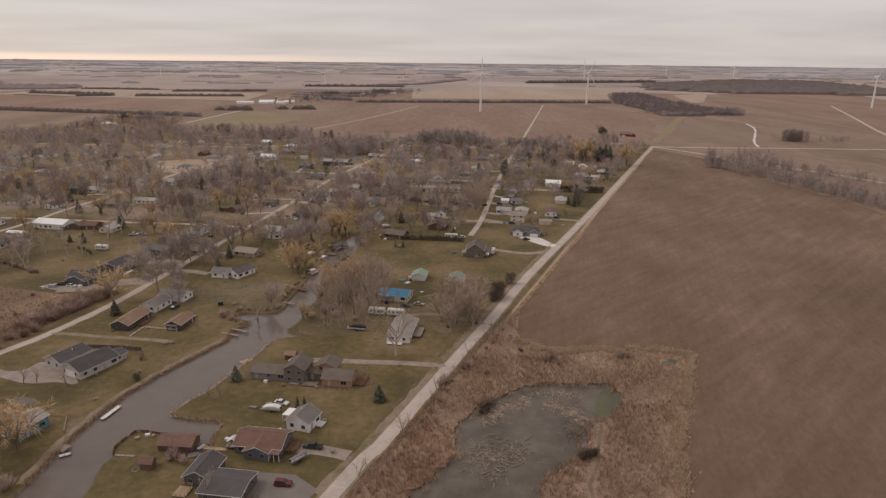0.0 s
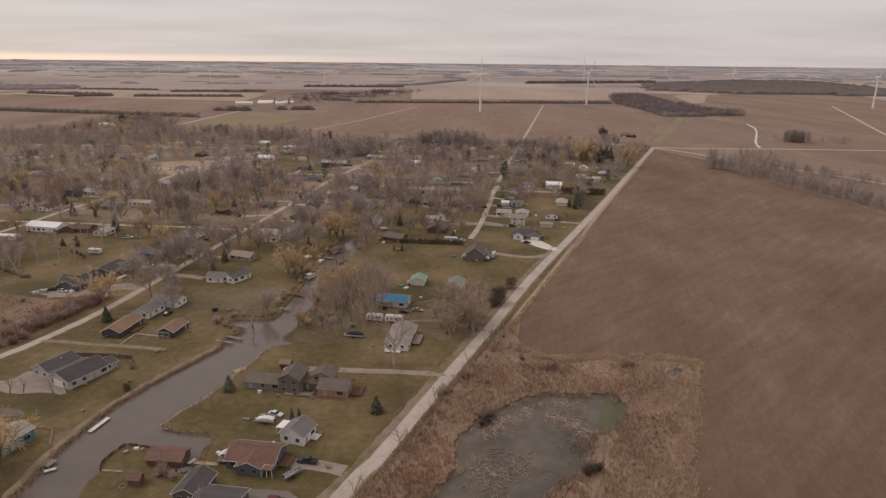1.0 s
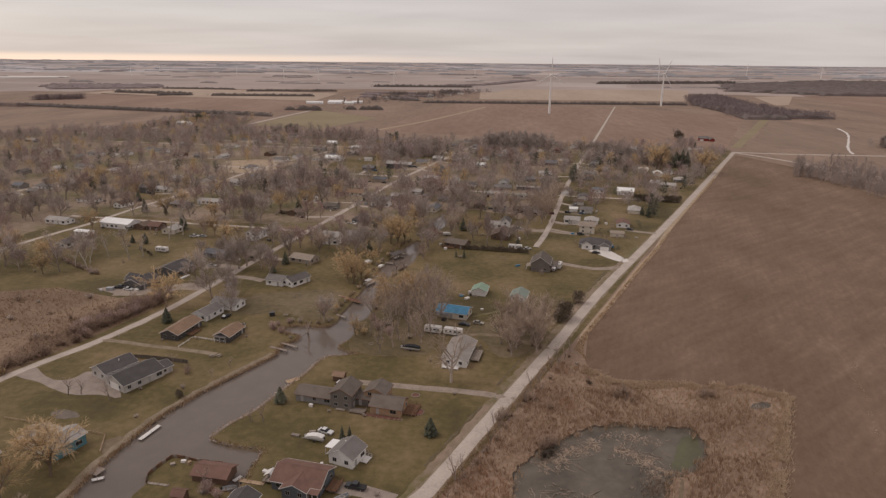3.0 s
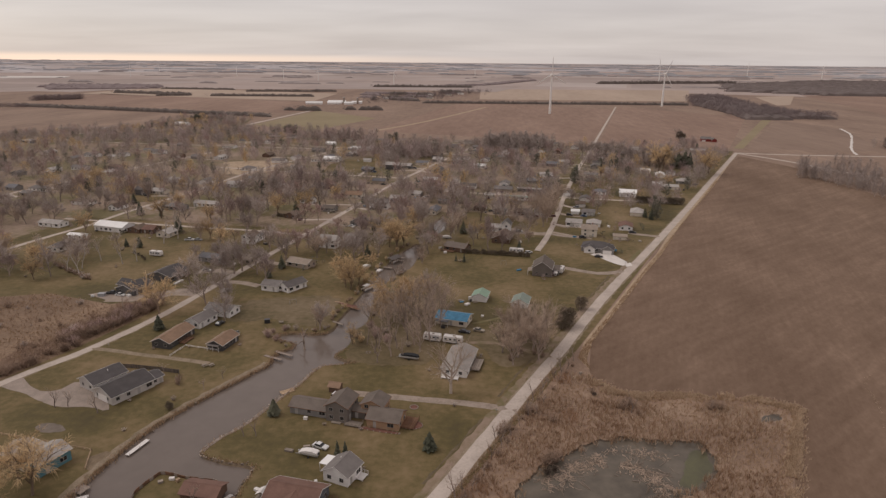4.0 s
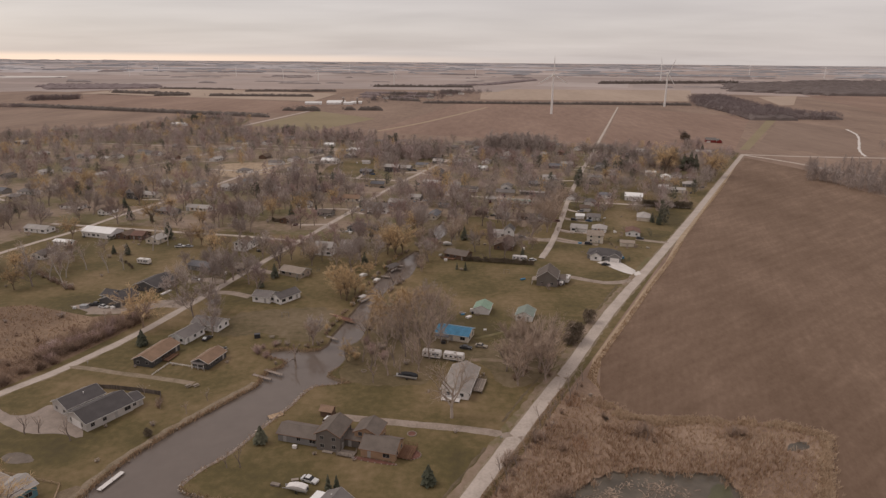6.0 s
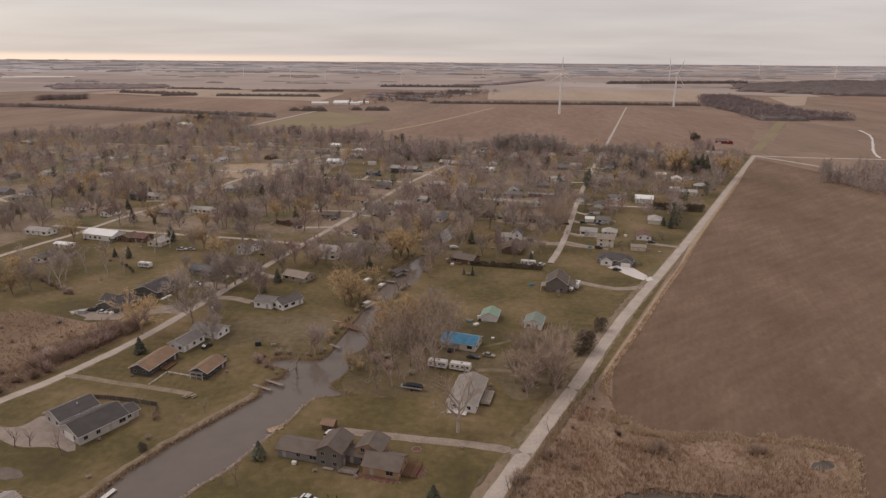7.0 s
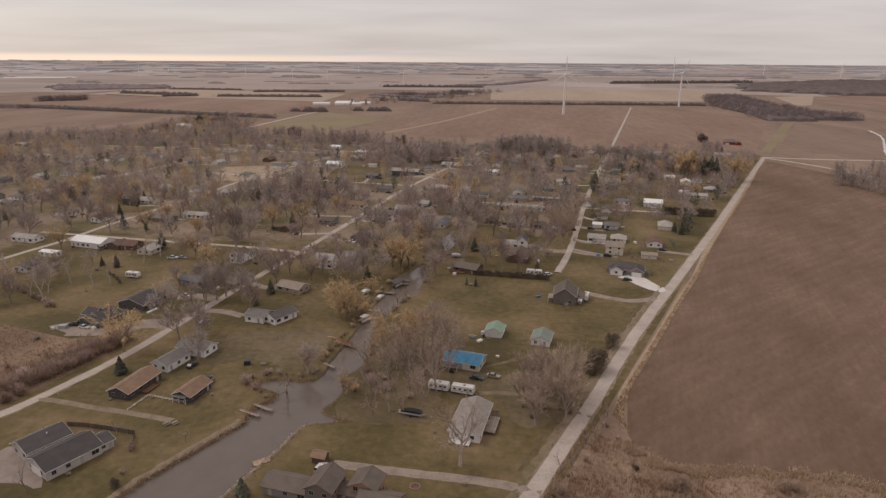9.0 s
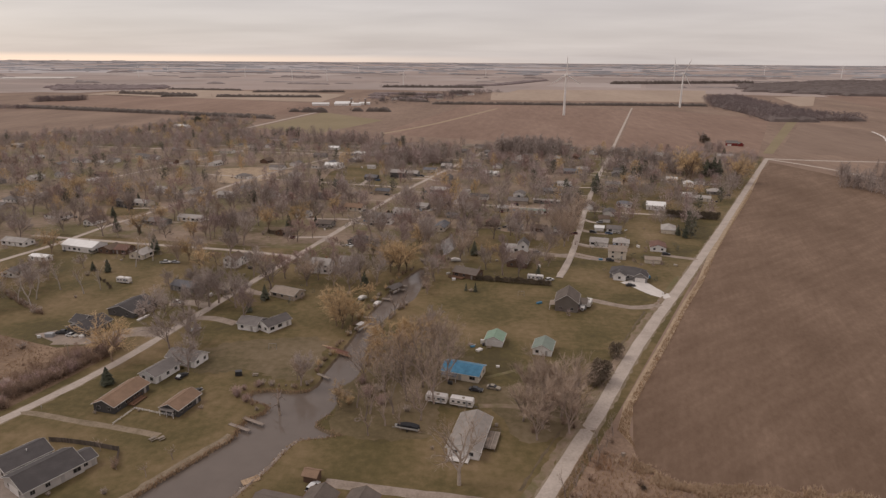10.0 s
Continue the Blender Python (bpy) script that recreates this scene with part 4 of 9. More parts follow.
def deck(root, x, y, turn, L, W, z, material=None, rails=True):
    """Boarded deck on posts with a rail on three sides."""
    m = pose(x, y, 0, 0, 0, turn)
    material = material or WOOD_TAN
    s = Shape().box(0, 0, z - 0.2, L - 0.1, W - 0.1, 0.12)
    ob = part("deck", s, material, root, at=m)
    n = max(4, int(W / 0.3))
    board = Shape().box(0, 0, 0, L, W / n - 0.025, 0.06).mesh("board", material)
    for i in range(n):
        part("board", board, None, ob, at=pose(0, -W / 2 + (i + 0.5) * W / n, z - 0.07))
    leg = Shape().box(0, 0, -0.05, 0.14, 0.14, z - 0.1).mesh("post", material)
    for sx in (-1, 1):
        for sy in (-1, 1):
            part("post", leg, None, ob, at=pose(sx * (L / 2 - 0.1), sy * (W / 2 - 0.1), 0))
    if rails:
        for (x0, y0), (x1, y1) in (((-L / 2, -W / 2), (L / 2, -W / 2)), ((-L / 2, -W / 2), (-L / 2, W / 2)), ((L / 2, -W / 2), (L / 2, W / 2))):
            part("rail", Shape().tube((x0, y0, z + 0.95), (x1, y1, z + 0.95), 0.06, 0.06, 4), material, ob)
            part("rail", Shape().tube((x0, y0, z + 0.45), (x1, y1, z + 0.45), 0.04, 0.04, 4), material, ob)
            k = int(math.hypot(x1 - x0, y1 - y0) / 1.6) + 1
            for i in range(k + 1):
                part("baluster", Shape().box(x0 + (x1 - x0) * i / k, y0 + (y1 - y0) * i / k, z - 0.04, 0.08, 0.08, 1.0), material, ob)
    return ob


def lean_to(root, x, y, turn, L, W, h0, h1, roof, posts=True):
    """Sloping porch roof on posts."""
    m = pose(x, y, 0, 0, 0, turn)
    s = Shape()
    a, b = L / 2, W / 2
    s.add([(-a, -b, h0), (a, -b, h0), (a, b, h1), (-a, b, h1), (-a, -b, h0 + 0.14), (a, -b, h0 + 0.14), (a, b, h1 + 0.14), (-a, b, h1 + 0.14)],
          [(3, 2, 1, 0), (4, 5, 6, 7), (0, 1, 5, 4), (1, 2, 6, 5), (2, 3, 7, 6), (3, 0, 4, 7)], m)
    ob = part("porch_roof", s, ROOFS[roof], root)
    if posts:
        for i in range(3):
            q = m @ Vector((-a + 0.15 + i * (L - 0.3) / 2, -b + 0.15, 0))
            part("post", Shape().box(q.x, q.y, -0.03, 0.13, 0.13, h0 + 0.06), WHITE_PAINT, ob)


def house(x, y, ang, label, group="houses of the village", name="house", category="house"):
    return thing(name, pose(x, y, 0, 0, 0, ang), label, category, group)


def plain(x, y, ang, L, W, wall, roof, label, h=2.6, rise=1.6, hip=False, garage=False, name="house", category="house", wins=True, ch=False):
    """A one-block village house."""
    root = house(x, y, ang, label, name=name, category=category)
    wing(root, 0, 0, 0, L, W, h, rise, wall, roof, hip, wins=wins and y < 760, fascia=False, side=y < 480, seed=int(x * 3 + y))
    if garage:
        put(root, "garage", L * 0.22, -W / 2 - 0.06, 0.02, 0)
    if ch:
        chimney(root, L * 0.2, 0.4, h + rise - 0.3)
    return root


def near_houses():
    # white cottage with a carport
    h = house(-40.7, 166.9, 72, "white gabled cottage with grey shingle roof")
    wing(h, 0, 0, 0, 7.0, 7.4, 3.0, 2.1, "white", "grey", seed=1)
    lean_to(h, 1.2, 5.3, 180, 4.2, 3.0, 2.45, 2.7, "white")
    deck(h, 1.6, -4.8, 180, 3.0, 2.2, 0.4, WHITE_PAINT)
    vent(h, 1.0, 1.0, 4.4)
    # blue-grey house with russet roof
    h = house(-49.6, 155.2, -8, "slate-blue house with russet shingle roof and white trim")
    wing(h, 0, 0.6, 0, 13.4, 9.0, 2.7, 2.0, "slate", "rust", seed=2)
    wing(h, 0.6, -3.4, 90, 5.5, 6.6, 2.7, 1.5, "slate", "rust", seed=3)
    lean_to(h, 5.6, -4.6, 0, 3.2, 3.4, 2.3, 2.7, "rust")
    deck(h, 8.6, 0.5, 90, 4.5, 3.0, 0.8, WOOD_BROWN)
    deck(h, -8.6, -0.5, 90, 4.0, 3.2, 0.8, WOOD_GREY)
    part("glass_roof", Shape().prism([(-10.2, 1.7), (-8.6, 2.7), (-7.0, 1.7), (-7.0, 1.6), (-8.6, 2.6), (-10.2, 1.6)], -1.6, 1.0), WHITE_PAINT, h)
    # dark garage house near the paved yard
    h = house(-59.5, 142.0, 82, "charcoal house with dark roof and white window frames")
    wing(h, 0, 1.8, 0, 9.0, 6.6, 2.8, 1.7, "dark", "black", seed=4)
    wing(h, -4.9, -7.0, 90, 11.0, 9.5, 2.6, 1.0, "dark", "black", seed=5)
    deck(h, -7.2, 4.2, 0, 4.0, 3.6, 0.4, WOOD_TAN)
    # a small open-sided cabin, timber-framed, at the corner of that house
    deck(h, -8.2, -13.6, 90, 4.5, 2.2, 0.6, WOOD_BROWN)
    # weathered red roof boat house on the point
    h = house(-73.5, 154.0, -4, "old boathouse with faded red roof beside the canal", name="boathouse", category="boathouse")
    wing(h, 0, 1.5, 0, 9.5, 5.8, 2.0, 1.2, "brown", "rust", wins=False, fascia=False)
    h = house(-77.8, 145.8, -4, "small brown shed with a faded red roof", name="shed", category="shed")
    wing(h, 0, 0, 0, 3.0, 2.6, 2.0, 0.8, "brown", "rust", wins=False, fascia=False)
    # large house: low wing, two-storey block, cedar wing with a porch
    h = house(-48.0, 195.5, -9, "large rambling house, grey and cedar, brown shingle roofs")
    wing(h, -10.2, 0.6, 0, 13.0, 6.4, 2.5, 1.4, "grey", "taupe", seed=6, trim=WOOD_BROWN)
    wing(h, -0.6, 0.6, 90, 8.4, 7.0, 5.2, 1.9, "umber", "taupe", seed=7, trim=WOOD_BROWN)
    wing(h, 6.0, 2.4, 0, 6.4, 4.6, 2.6, 1.0, "umber", "taupe", seed=8, trim=WOOD_BROWN)
    wing(h, 9.0, 4.2, 90, 6.5, 7.0, 4.6, 1.6, "cedar", "taupe", seed=9, trim=WOOD_BROWN)
    wing(h, 14.0, 0.4, 0, 10.0, 7.4, 2.7, 2.0, "cedar", "taupe", seed=10, trim=WOOD_BROWN)
    deck(h, 21.0, 1.6, 90, 6.5, 4.0, 0.5, WOOD_BROWN)
    deck(h, 4.9, -3.6, 0, 5.0, 2.8, 0.5, WOOD_GREY)
    deck(h, -0.6, -4.0, 0, 3.0, 1.2, 0.3, WOOD_GREY, rails=False)
    h = house(-54.5, 210.6, -9, "small brown garden shed with a wooden roof", name="shed", category="shed")
    wing(h, 0, 0, 0, 3.6, 3.0, 2.2, 0.9, "brown", "orange", wins=False, fascia=False)
    # white house with big pale roof and deck
    h = house(-15.2, 234.0, 82, "white house with a large pale grey roof and deck")
    wing(h, 0, 0, 0, 18.0, 9.0, 2.7, 1.7, "white", "ash", seed=11)
    deck(h, 0.5, -6.3, 180, 9.0, 3.4, 0.9, WOOD_GREY)
    deck(h, -10.4, 1.0, 90, 6.0, 2.4, 0.5, WHITE_PAINT)
    # house under a blue tarpaulin
    h = house(-20.6, 273.2, -13, "pale house with its roof under a blue tarpaulin")
    wing(h, 0, 0, 0, 13.2, 8.6, 2.7, 1.5, "cream", "blue", seed=12)
    lean_to(h, -3.4, -5.3, 0, 5.5, 2.8, 2.2, 2.6, "bluegrey")
    # two sheds with green roofs
    h = house(-10.8, 301.2, 82, "white garage with a pale green metal roof", name="garage", category="garage")
    wing(h, 0, 0, 0, 7.6, 6.6, 2.5, 1.5, "white", "green", wins=False)
    put(h, "garage", -3.85, 0, 0.02, -90)
    h = house(7.6, 296.2, 80, "white garage with a grey-green roof", name="garage", category="garage")
    wing(h, 0, 0, 0, 8.6, 7.0, 2.5, 1.7, "white", "teal", wins=False)
    put(h, "std", -4.35, 1.8, 1.4, -90)
    put(h, "door", -4.35, -1.6, 0.05, -90)
    # two-storey grey house at the field road
    h = house(19.5, 343.0, -8, "tall grey-brown two-storey house with hipped roof")
    wing(h, 0, 0, 90, 12.5, 9.8, 4.4, 3.4, "umber", "taupe", seed=13)
    wing(h, 5.6, 1.8, 0, 5.5, 7.4, 2.7, 1.4, "grey", "taupe", seed=14)
    lean_to(h, -5.8, -3.0, -90, 6.0, 3.4, 2.3, 2.8, "tan")
    # dark hipped house on the white drive
    h = house(53.0, 389.0, -14, "dark grey house with hipped roof and white garage")
    wing(h, 0, 0, 0, 17.0, 10.5, 2.8, 2.6, "grey", "black", hip=True, seed=15)
    wing(h, -3.5, -6.0, 90, 4.0, 6.0, 2.8, 1.6, "white", "black", seed=16)
    wing(h, 6.4, -3.5, 90, 7.0, 6.5, 2.8, 2.0, "grey", "black", seed=17, wins=False)
    put(h, "garage", 6.4, -7.1, 0.02, 0)
    # black ranch, faded orange roof
    h = house(-127.4, 241.6, 82, "black ranch house with a faded orange-brown roof")
    wing(h, 0, 0, 0, 15.5, 7.6, 2.6, 1.7, "black", "orange", seed=18)
    deck(h, 0.5, -5.2, 180, 6.0, 2.4, 0.5, WOOD_BROWN)
    h = house(-106.6, 240.0, 80, "small black cottage with a faded brown roof")
    wing(h, 0, 0, 0, 10.5, 6.4, 2.5, 1.5, "black", "orange", seed=19)
    lean_to(h, -5.6, 0.4, -90, 5.2, 1.6, 2.1, 2.5, "grey")
    h = house(-124.6, 259.0, 76, "white house with grey shingle roof")
    wing(h, 0, 0, 0, 11.0, 7.0, 2.6, 1.6, "white", "grey", seed=20)
    h = house(-120.6, 270.2, -11, "white gabled house with pale roof")
    wing(h, 0, 0, 0, 12.0, 7.6, 2.6, 1.7, "white", "grey", seed=21)
    # tan house: garage block and rear block
    h = house(-123.0, 202.5, 64, "long cream house with dark charcoal roofs and garage")
    wing(h, -0.6, 0, 0, 14.6, 10.6, 2.8, 2.2, "pearl", "black", seed=22)
    wing(h, -0.9, 11.2, 0, 11.5, 8.6, 3.0, 1.9, "pearl", "black", seed=23)
    part("link_wall", Shape().box(0.6, 6.1, 0, 6.0, 1.6, 2.5), WALLS["pearl"], h)
    wing(h, 8.4, -1.8, 0, 4.0, 6.0, 2.4, 1.2, "pearl", "black", seed=24)
    put(h, "garage", -7.96, 0, 0.02, -90)
    vent(h, 0.0, 9.6, 4.5)
    # teal metal barn with pale roof, L-shaped
    h = house(-121.0, 162.4, 71, "teal metal barn with a pale roof beside the canal", name="barn", category="barn")
    wing(h, 0, 0, 0, 9.0, 7.6, 3.4, 1.5, "teal", "pale", seed=25)
    wing(h, -0.6, 6.8, 90, 9.0, 8.0, 3.0, 1.5, "cream", "tan", seed=26)
    h = house(-139.0, 151.0, 70, "grey house with a pale roof near the teal barn")
    wing(h, 0, 0, 0, 11.0, 7.6, 2.8, 1.6, "grey", "pale", seed=27)
    # long dark ranches on the street
    h = house(-168.0, 312.6, 80, "long dark ranch house with charcoal roof")
    wing(h, 0, 0, 0, 14.5, 13.0, 2.7, 2.2, "dark", "black", seed=28)
    h = house(-173.4, 291.6, 76, "dark ranch house with charcoal roof")
    wing(h, 0, 0, 0, 12.0, 10.4, 2.7, 2.0, "dark", "black", seed=29)
    wing(h, 2.0, 6.0, 90, 6.0, 7.0, 2.7, 1.8, "dark", "black", seed=30)
    # white pair by the canal
    h = house(-106.5, 302.5, 60, "white house with grey and charcoal roofs in two wings")
    wing(h, -1.5, 3.0, -70, 8.6, 8.0, 2.7, 1.6, "white", "grey", seed=31)
    wing(h, 4.0, -4.0, 0, 11.5, 7.0, 2.7, 1.7, "white", "charcoal", seed=32)
    h = house(-108.0, 338.6, -20, "pale brown-roofed ranch house")
    wing(h, 0, 0, 0, 13.0, 8.0, 2.6, 1.6, "tan", "tan", seed=33)
    h = house(-152.0, 378.4, 82, "white two-storey farmhouse with grey roof")
    wing(h, 0, 0, 0, 9.0, 7.0, 4.8, 2.0, "white", "brown", seed=34)
    wing(h, 6.5, -1.0, 0, 6.0, 5.5, 2.8, 1.4, "white", "grey", seed=35)
    h = house(-3.2, 426.2, -4, "white gabled two-storey house like a chapel")
    wing(h, -2.6, 0, 0, 8.0, 6.5, 2.8, 1.5, "white", "pale", seed=36)
    wing(h, 3.2, -0.4, 90, 8.5, 5.6, 5.0, 2.6, "white", "charcoal", seed=37)
    h = house(-2.2, 403.6, 80, "brown house with a broad brown roof")
    wing(h, 0, 0, 0, 16.0, 10.6, 2.8, 2.4, "brown", "brown", seed=38)
    h = house(-28.0, 378.8, -22, "long low dark brown house")
    wing(h, 0, 0, 0, 13.0, 8.5, 2.6, 1.8, "brown", "taupe", seed=39, trim=WOOD_BROWN)
    deck(h, -3.5, -5.6, 0, 8.0, 2.8, 0.5, WOOD_BROWN)


near_houses()


def village_houses():
    plain(98, 552, -11, 13.2, 11.0, "white", "white", "white pole barn with a white metal roof", 3.4, 2.0, garage=True, name="barn", category="barn")
    plain(76, 557, -11, 10.6, 7.2, "white", "bluegrey", "one-storey white house with blue-grey roof", rise=1.5, hip=True)
    plain(49, 481, -9, 5.6, 4.2, "white", "white", "small white shed with white roof", 2.3, 1.1, name="shed", category="shed", wins=False)
    plain(58, 479, -10, 8.9, 7.2, "white", "grey", "one-storey white house with grey roof", rise=1.6, garage=True)
    plain(93, 485, 79, 13.0, 8.5, "cream", "pale", "one-storey cream house with pale grey roof", rise=2.1, hip=True)
    plain(78, 442, 82, 11.0, 8.5, "white", "rust", "one-storey white house with russet roof", rise=1.5)
    plain(52, 422, -7, 9.5, 8.0, "cream", "tan", "two-storey cream house with tan roof", 4.8, 2.2, ch=True)
    plain(70, 415, -7, 8.0, 4.2, "cream", "tan", "small cream shed with tan roof", 2.3, 1.1, name="shed", category="shed", wins=False)
    plain(45, 447, -11, 10.2, 8.6, "white", "pale", "one-storey white house with pale grey roof", rise=1.7, garage=True)
    plain(58, 448, -10, 8.9, 8.6, "white", "pale", "one-storey white house with pale grey roof", rise=2.0, hip=True)
    plain(18, 559, -10, 20.0, 4.6, "grey", "pale", "long grey mobile home with a low pale grey roof", 2.5, 0.6, name="mobile_home", category="mobile home")
    plain(8, 524, -8, 20.0, 4.6, "white", "teal", "long white mobile home with a low grey-green roof", 2.5, 0.6, name="mobile_home", category="mobile home")
    plain(24, 599, -10, 15.2, 7.2, "grey", "bluegrey", "one-storey grey house with blue-grey roof", rise=1.7, ch=True)
    plain(36, 633, -10, 12.2, 7.2, "white", "pale", "one-storey white house with pale grey roof", rise=1.5)
    plain(46, 699, -8, 13.6, 7.2, "grey", "bluegrey", "one-storey grey house with blue-grey roof", rise=2.1, ch=True)
    plain(58, 802, 82, 15.3, 8.5, "brown", "rust", "one-storey brown house with russet roof", rise=1.7, ch=True)
    plain(135, 670, -10, 8.9, 8.6, "white", "white", "one-storey white house with white roof", rise=1.6, ch=True)
    plain(145, 650, 80, 12.6, 8.5, "white", "white", "one-storey white house with white roof", rise=1.4, garage=True)
    plain(132, 602, -6, 8.0, 4.2, "white", "white", "small white shed with white roof", 2.3, 1.1, name="shed", category="shed", wins=False)
    plain(140, 588, -10, 13.5, 7.8, "cream", "pale", "one-storey cream house with pale grey roof", rise=1.4)
    plain(158, 617, -10, 11.3, 8.6, "grey", "pale", "one-storey grey house with pale grey roof", rise=1.9, hip=True)
    plain(230, 836, -8, 17.0, 7.8, "cream", "pale", "one-storey cream house with pale grey roof", rise=1.5)
    plain(158, 663, 78, 10.9, 8.5, "white", "grey", "one-storey white house with grey roof", rise=1.7)
    plain(98, 670, 81, 9.8, 8.5, "white", "pale", "one-storey white house with pale grey roof", rise=1.5, hip=True)
    plain(123, 728, -8, 12.1, 7.2, "cream", "grey", "one-storey cream house with grey roof", rise=1.8)
    plain(129, 793, -12, 14.6, 7.8, "grey", "charcoal", "one-storey grey house with charcoal roof", rise=1.9)
    plain(10, 474, -11, 9.4, 7.2, "brown", "brown", "one-storey brown house with brown roof", rise=1.6)
    plain(-5, 475, 79, 9.0, 8.5, "grey", "charcoal", "one-storey grey house with charcoal roof", rise=1.6, garage=True)
    plain(23, 474, -11, 6.5, 4.2, "white", "grey", "small white shed with grey roof", 2.3, 1.1, name="shed", category="shed", wins=False)
    plain(-190, 695, -7, 17.6, 11.0, "white", "white", "white pole barn with a white metal roof", 3.4, 2.0, garage=True, name="barn", category="barn")
    plain(-180, 741, 79, 15.3, 8.5, "grey", "pale", "one-storey grey house with pale grey roof", rise=1.8)
    plain(-152, 698, -8, 8.0, 4.2, "white", "pale", "small white shed with pale grey roof", 2.3, 1.1, name="shed", category="shed", wins=False)
    plain(-138, 638, -7, 11.5, 7.8, "dark", "bluegrey", "one-storey charcoal house with blue-grey roof", rise=1.7)
    plain(-116, 654, -6, 13.9, 8.0, "dark", "pale", "two-storey charcoal house with pale grey roof", 4.8, 2.2, ch=True)
    plain(-104, 665, -11, 10.8, 7.8, "grey", "pale", "one-storey grey house with pale grey roof", rise=2.0)
    plain(-229, 829, -8, 12.9, 7.8, "white", "white", "one-storey white house with white roof", rise=1.6)
    plain(-186, 788, -10, 12.0, 7.2, "white", "white", "one-storey white house with white roof", rise=1.4, garage=True)
    plain(-170, 786, -6, 11.9, 7.2, "white", "pale", "one-storey white house with pale grey roof", rise=2.0)
    plain(-31, 677, -10, 15.3, 7.2, "white", "white", "one-storey white house with white roof", rise=1.5, ch=True)
    plain(-152, 490, -10, 9.6, 7.8, "white", "grey", "one-storey white house with grey roof", rise=2.0, ch=True)
    plain(-122, 516, -8, 14.0, 8.6, "cream", "orange", "one-storey cream house with faded orange-brown roof", rise=1.9, ch=True)
    plain(-85, 507, -12, 11.9, 7.8, "white", "pale", "one-storey white house with pale grey roof", rise=1.8, ch=True)
    plain(-74, 527, -12, 9.9, 7.2, "grey", "pale", "one-storey grey house with pale grey roof", rise=1.6, garage=True)
    plain(-94, 480, -6, 14.0, 8.0, "white", "grey", "two-storey white house with grey roof", 4.8, 2.2, ch=True)
    plain(-98, 430, 81, 11.3, 8.5, "grey", "charcoal", "one-storey grey house with charcoal roof", rise=1.7)
    plain(-49, 502, -12, 7.0, 4.2, "grey", "bluegrey", "small grey shed with blue-grey roof", 2.3, 1.1, name="shed", category="shed", wins=False)
    plain(-68, 589, -7, 15.9, 7.8, "grey", "pale", "one-storey grey house with pale grey roof", rise=1.8)
    plain(-47, 588, -12, 7.5, 4.2, "white", "pale", "small white shed with pale grey roof", 2.3, 1.1, name="shed", category="shed", wins=False)
    plain(-20, 485, 83, 9.0, 8.5, "brown", "rust", "one-storey brown house with russet roof", rise=2.1, garage=True)
    plain(-213, 644, -9, 9.9, 7.2, "white", "pale", "one-storey white house with pale grey roof", rise=1.5, hip=True)
    plain(-160, 550, -9, 10.9, 8.6, "dark", "charcoal", "one-storey charcoal house with charcoal roof", rise=2.1, hip=True)
    plain(-148, 552, -11, 9.0, 7.2, "tan", "tan", "one-storey tan house with tan roof", rise=1.8)
    plain(-148, 443, 78, 9.0, 7.9, "brown", "brown", "one-storey brown house with brown roof", rise=1.6)
    plain(-103, 376, -8, 10.3, 8.0, "white", "pale", "two-storey white house with pale grey roof", 4.8, 2.2, ch=True)
    plain(-94, 389, -8, 5.3, 7.8, "white", "pale", "one-storey white house with pale grey roof", rise=1.9)
    plain(-294, 399, -9, 16.5, 7.8, "white", "pale", "one-storey white house with pale grey roof", rise=1.5)
    plain(-249, 395, -11, 21.8, 11.0, "white", "white", "white pole barn with a white metal roof", 3.4, 2.0, garage=True, name="barn", category="barn")
    plain(-232, 393, 78, 9.0, 8.5, "brown", "brown", "one-storey brown house with brown roof", rise=1.5)
    plain(-259, 373, -10, 10.7, 4.6, "white", "white", "long white mobile home with a low white roof", 2.5, 0.6, name="mobile_home", category="mobile home")
    plain(-209, 386, 82, 9.1, 8.5, "cream", "pale", "one-storey cream house with pale grey roof", rise=1.9)
    plain(-241, 456, -11, 17.0, 8.6, "grey", "grey", "one-storey grey house with grey roof", rise=1.4)
    plain(-223, 468, -7, 17.0, 7.2, "white", "pale", "one-storey white house with pale grey roof", rise=1.5)
    plain(-158, 341, -12, 13.9, 7.2, "grey", "bluegrey", "one-storey grey house with blue-grey roof", rise=1.5, ch=True)
    plain(-138, 341, -7, 6.4, 8.6, "tan", "tan", "one-storey tan house with tan roof", rise=1.7)
    plain(-292, 501, -10, 8.4, 8.0, "dark", "charcoal", "two-storey charcoal house with charcoal roof", 4.8, 2.2, ch=True)
    plain(-283, 507, -11, 17.0, 8.6, "cream", "pale", "one-storey cream house with pale grey roof", rise=1.8)
    plain(-316, 462, -6, 16.2, 7.8, "white", "brown", "one-storey white house with brown roof", rise=1.7, hip=True)
    plain(-295, 556, -11, 9.2, 8.6, "white", "pale", "one-storey white house with pale grey roof", rise=1.8)
    plain(-402, 721, -12, 17.0, 7.8, "white", "grey", "one-storey white house with grey roof", rise=2.1)
    plain(-314, 692, 80, 14.7, 8.5, "white", "pale", "one-storey white house with pale grey roof", rise=1.7)
    plain(-616, 788, -12, 17.0, 7.2, "grey", "pale", "one-storey grey house with pale grey roof", rise=1.6, garage=True)
    plain(-672, 932, -7, 17.0, 8.6, "cream", "tan", "one-storey cream house with tan roof", rise=1.9, garage=True)
    plain(-536, 1033, -11, 24.0, 11.0, "white", "white", "white pole barn with a white metal roof", 3.4, 2.0, garage=True, name="barn", category="barn")
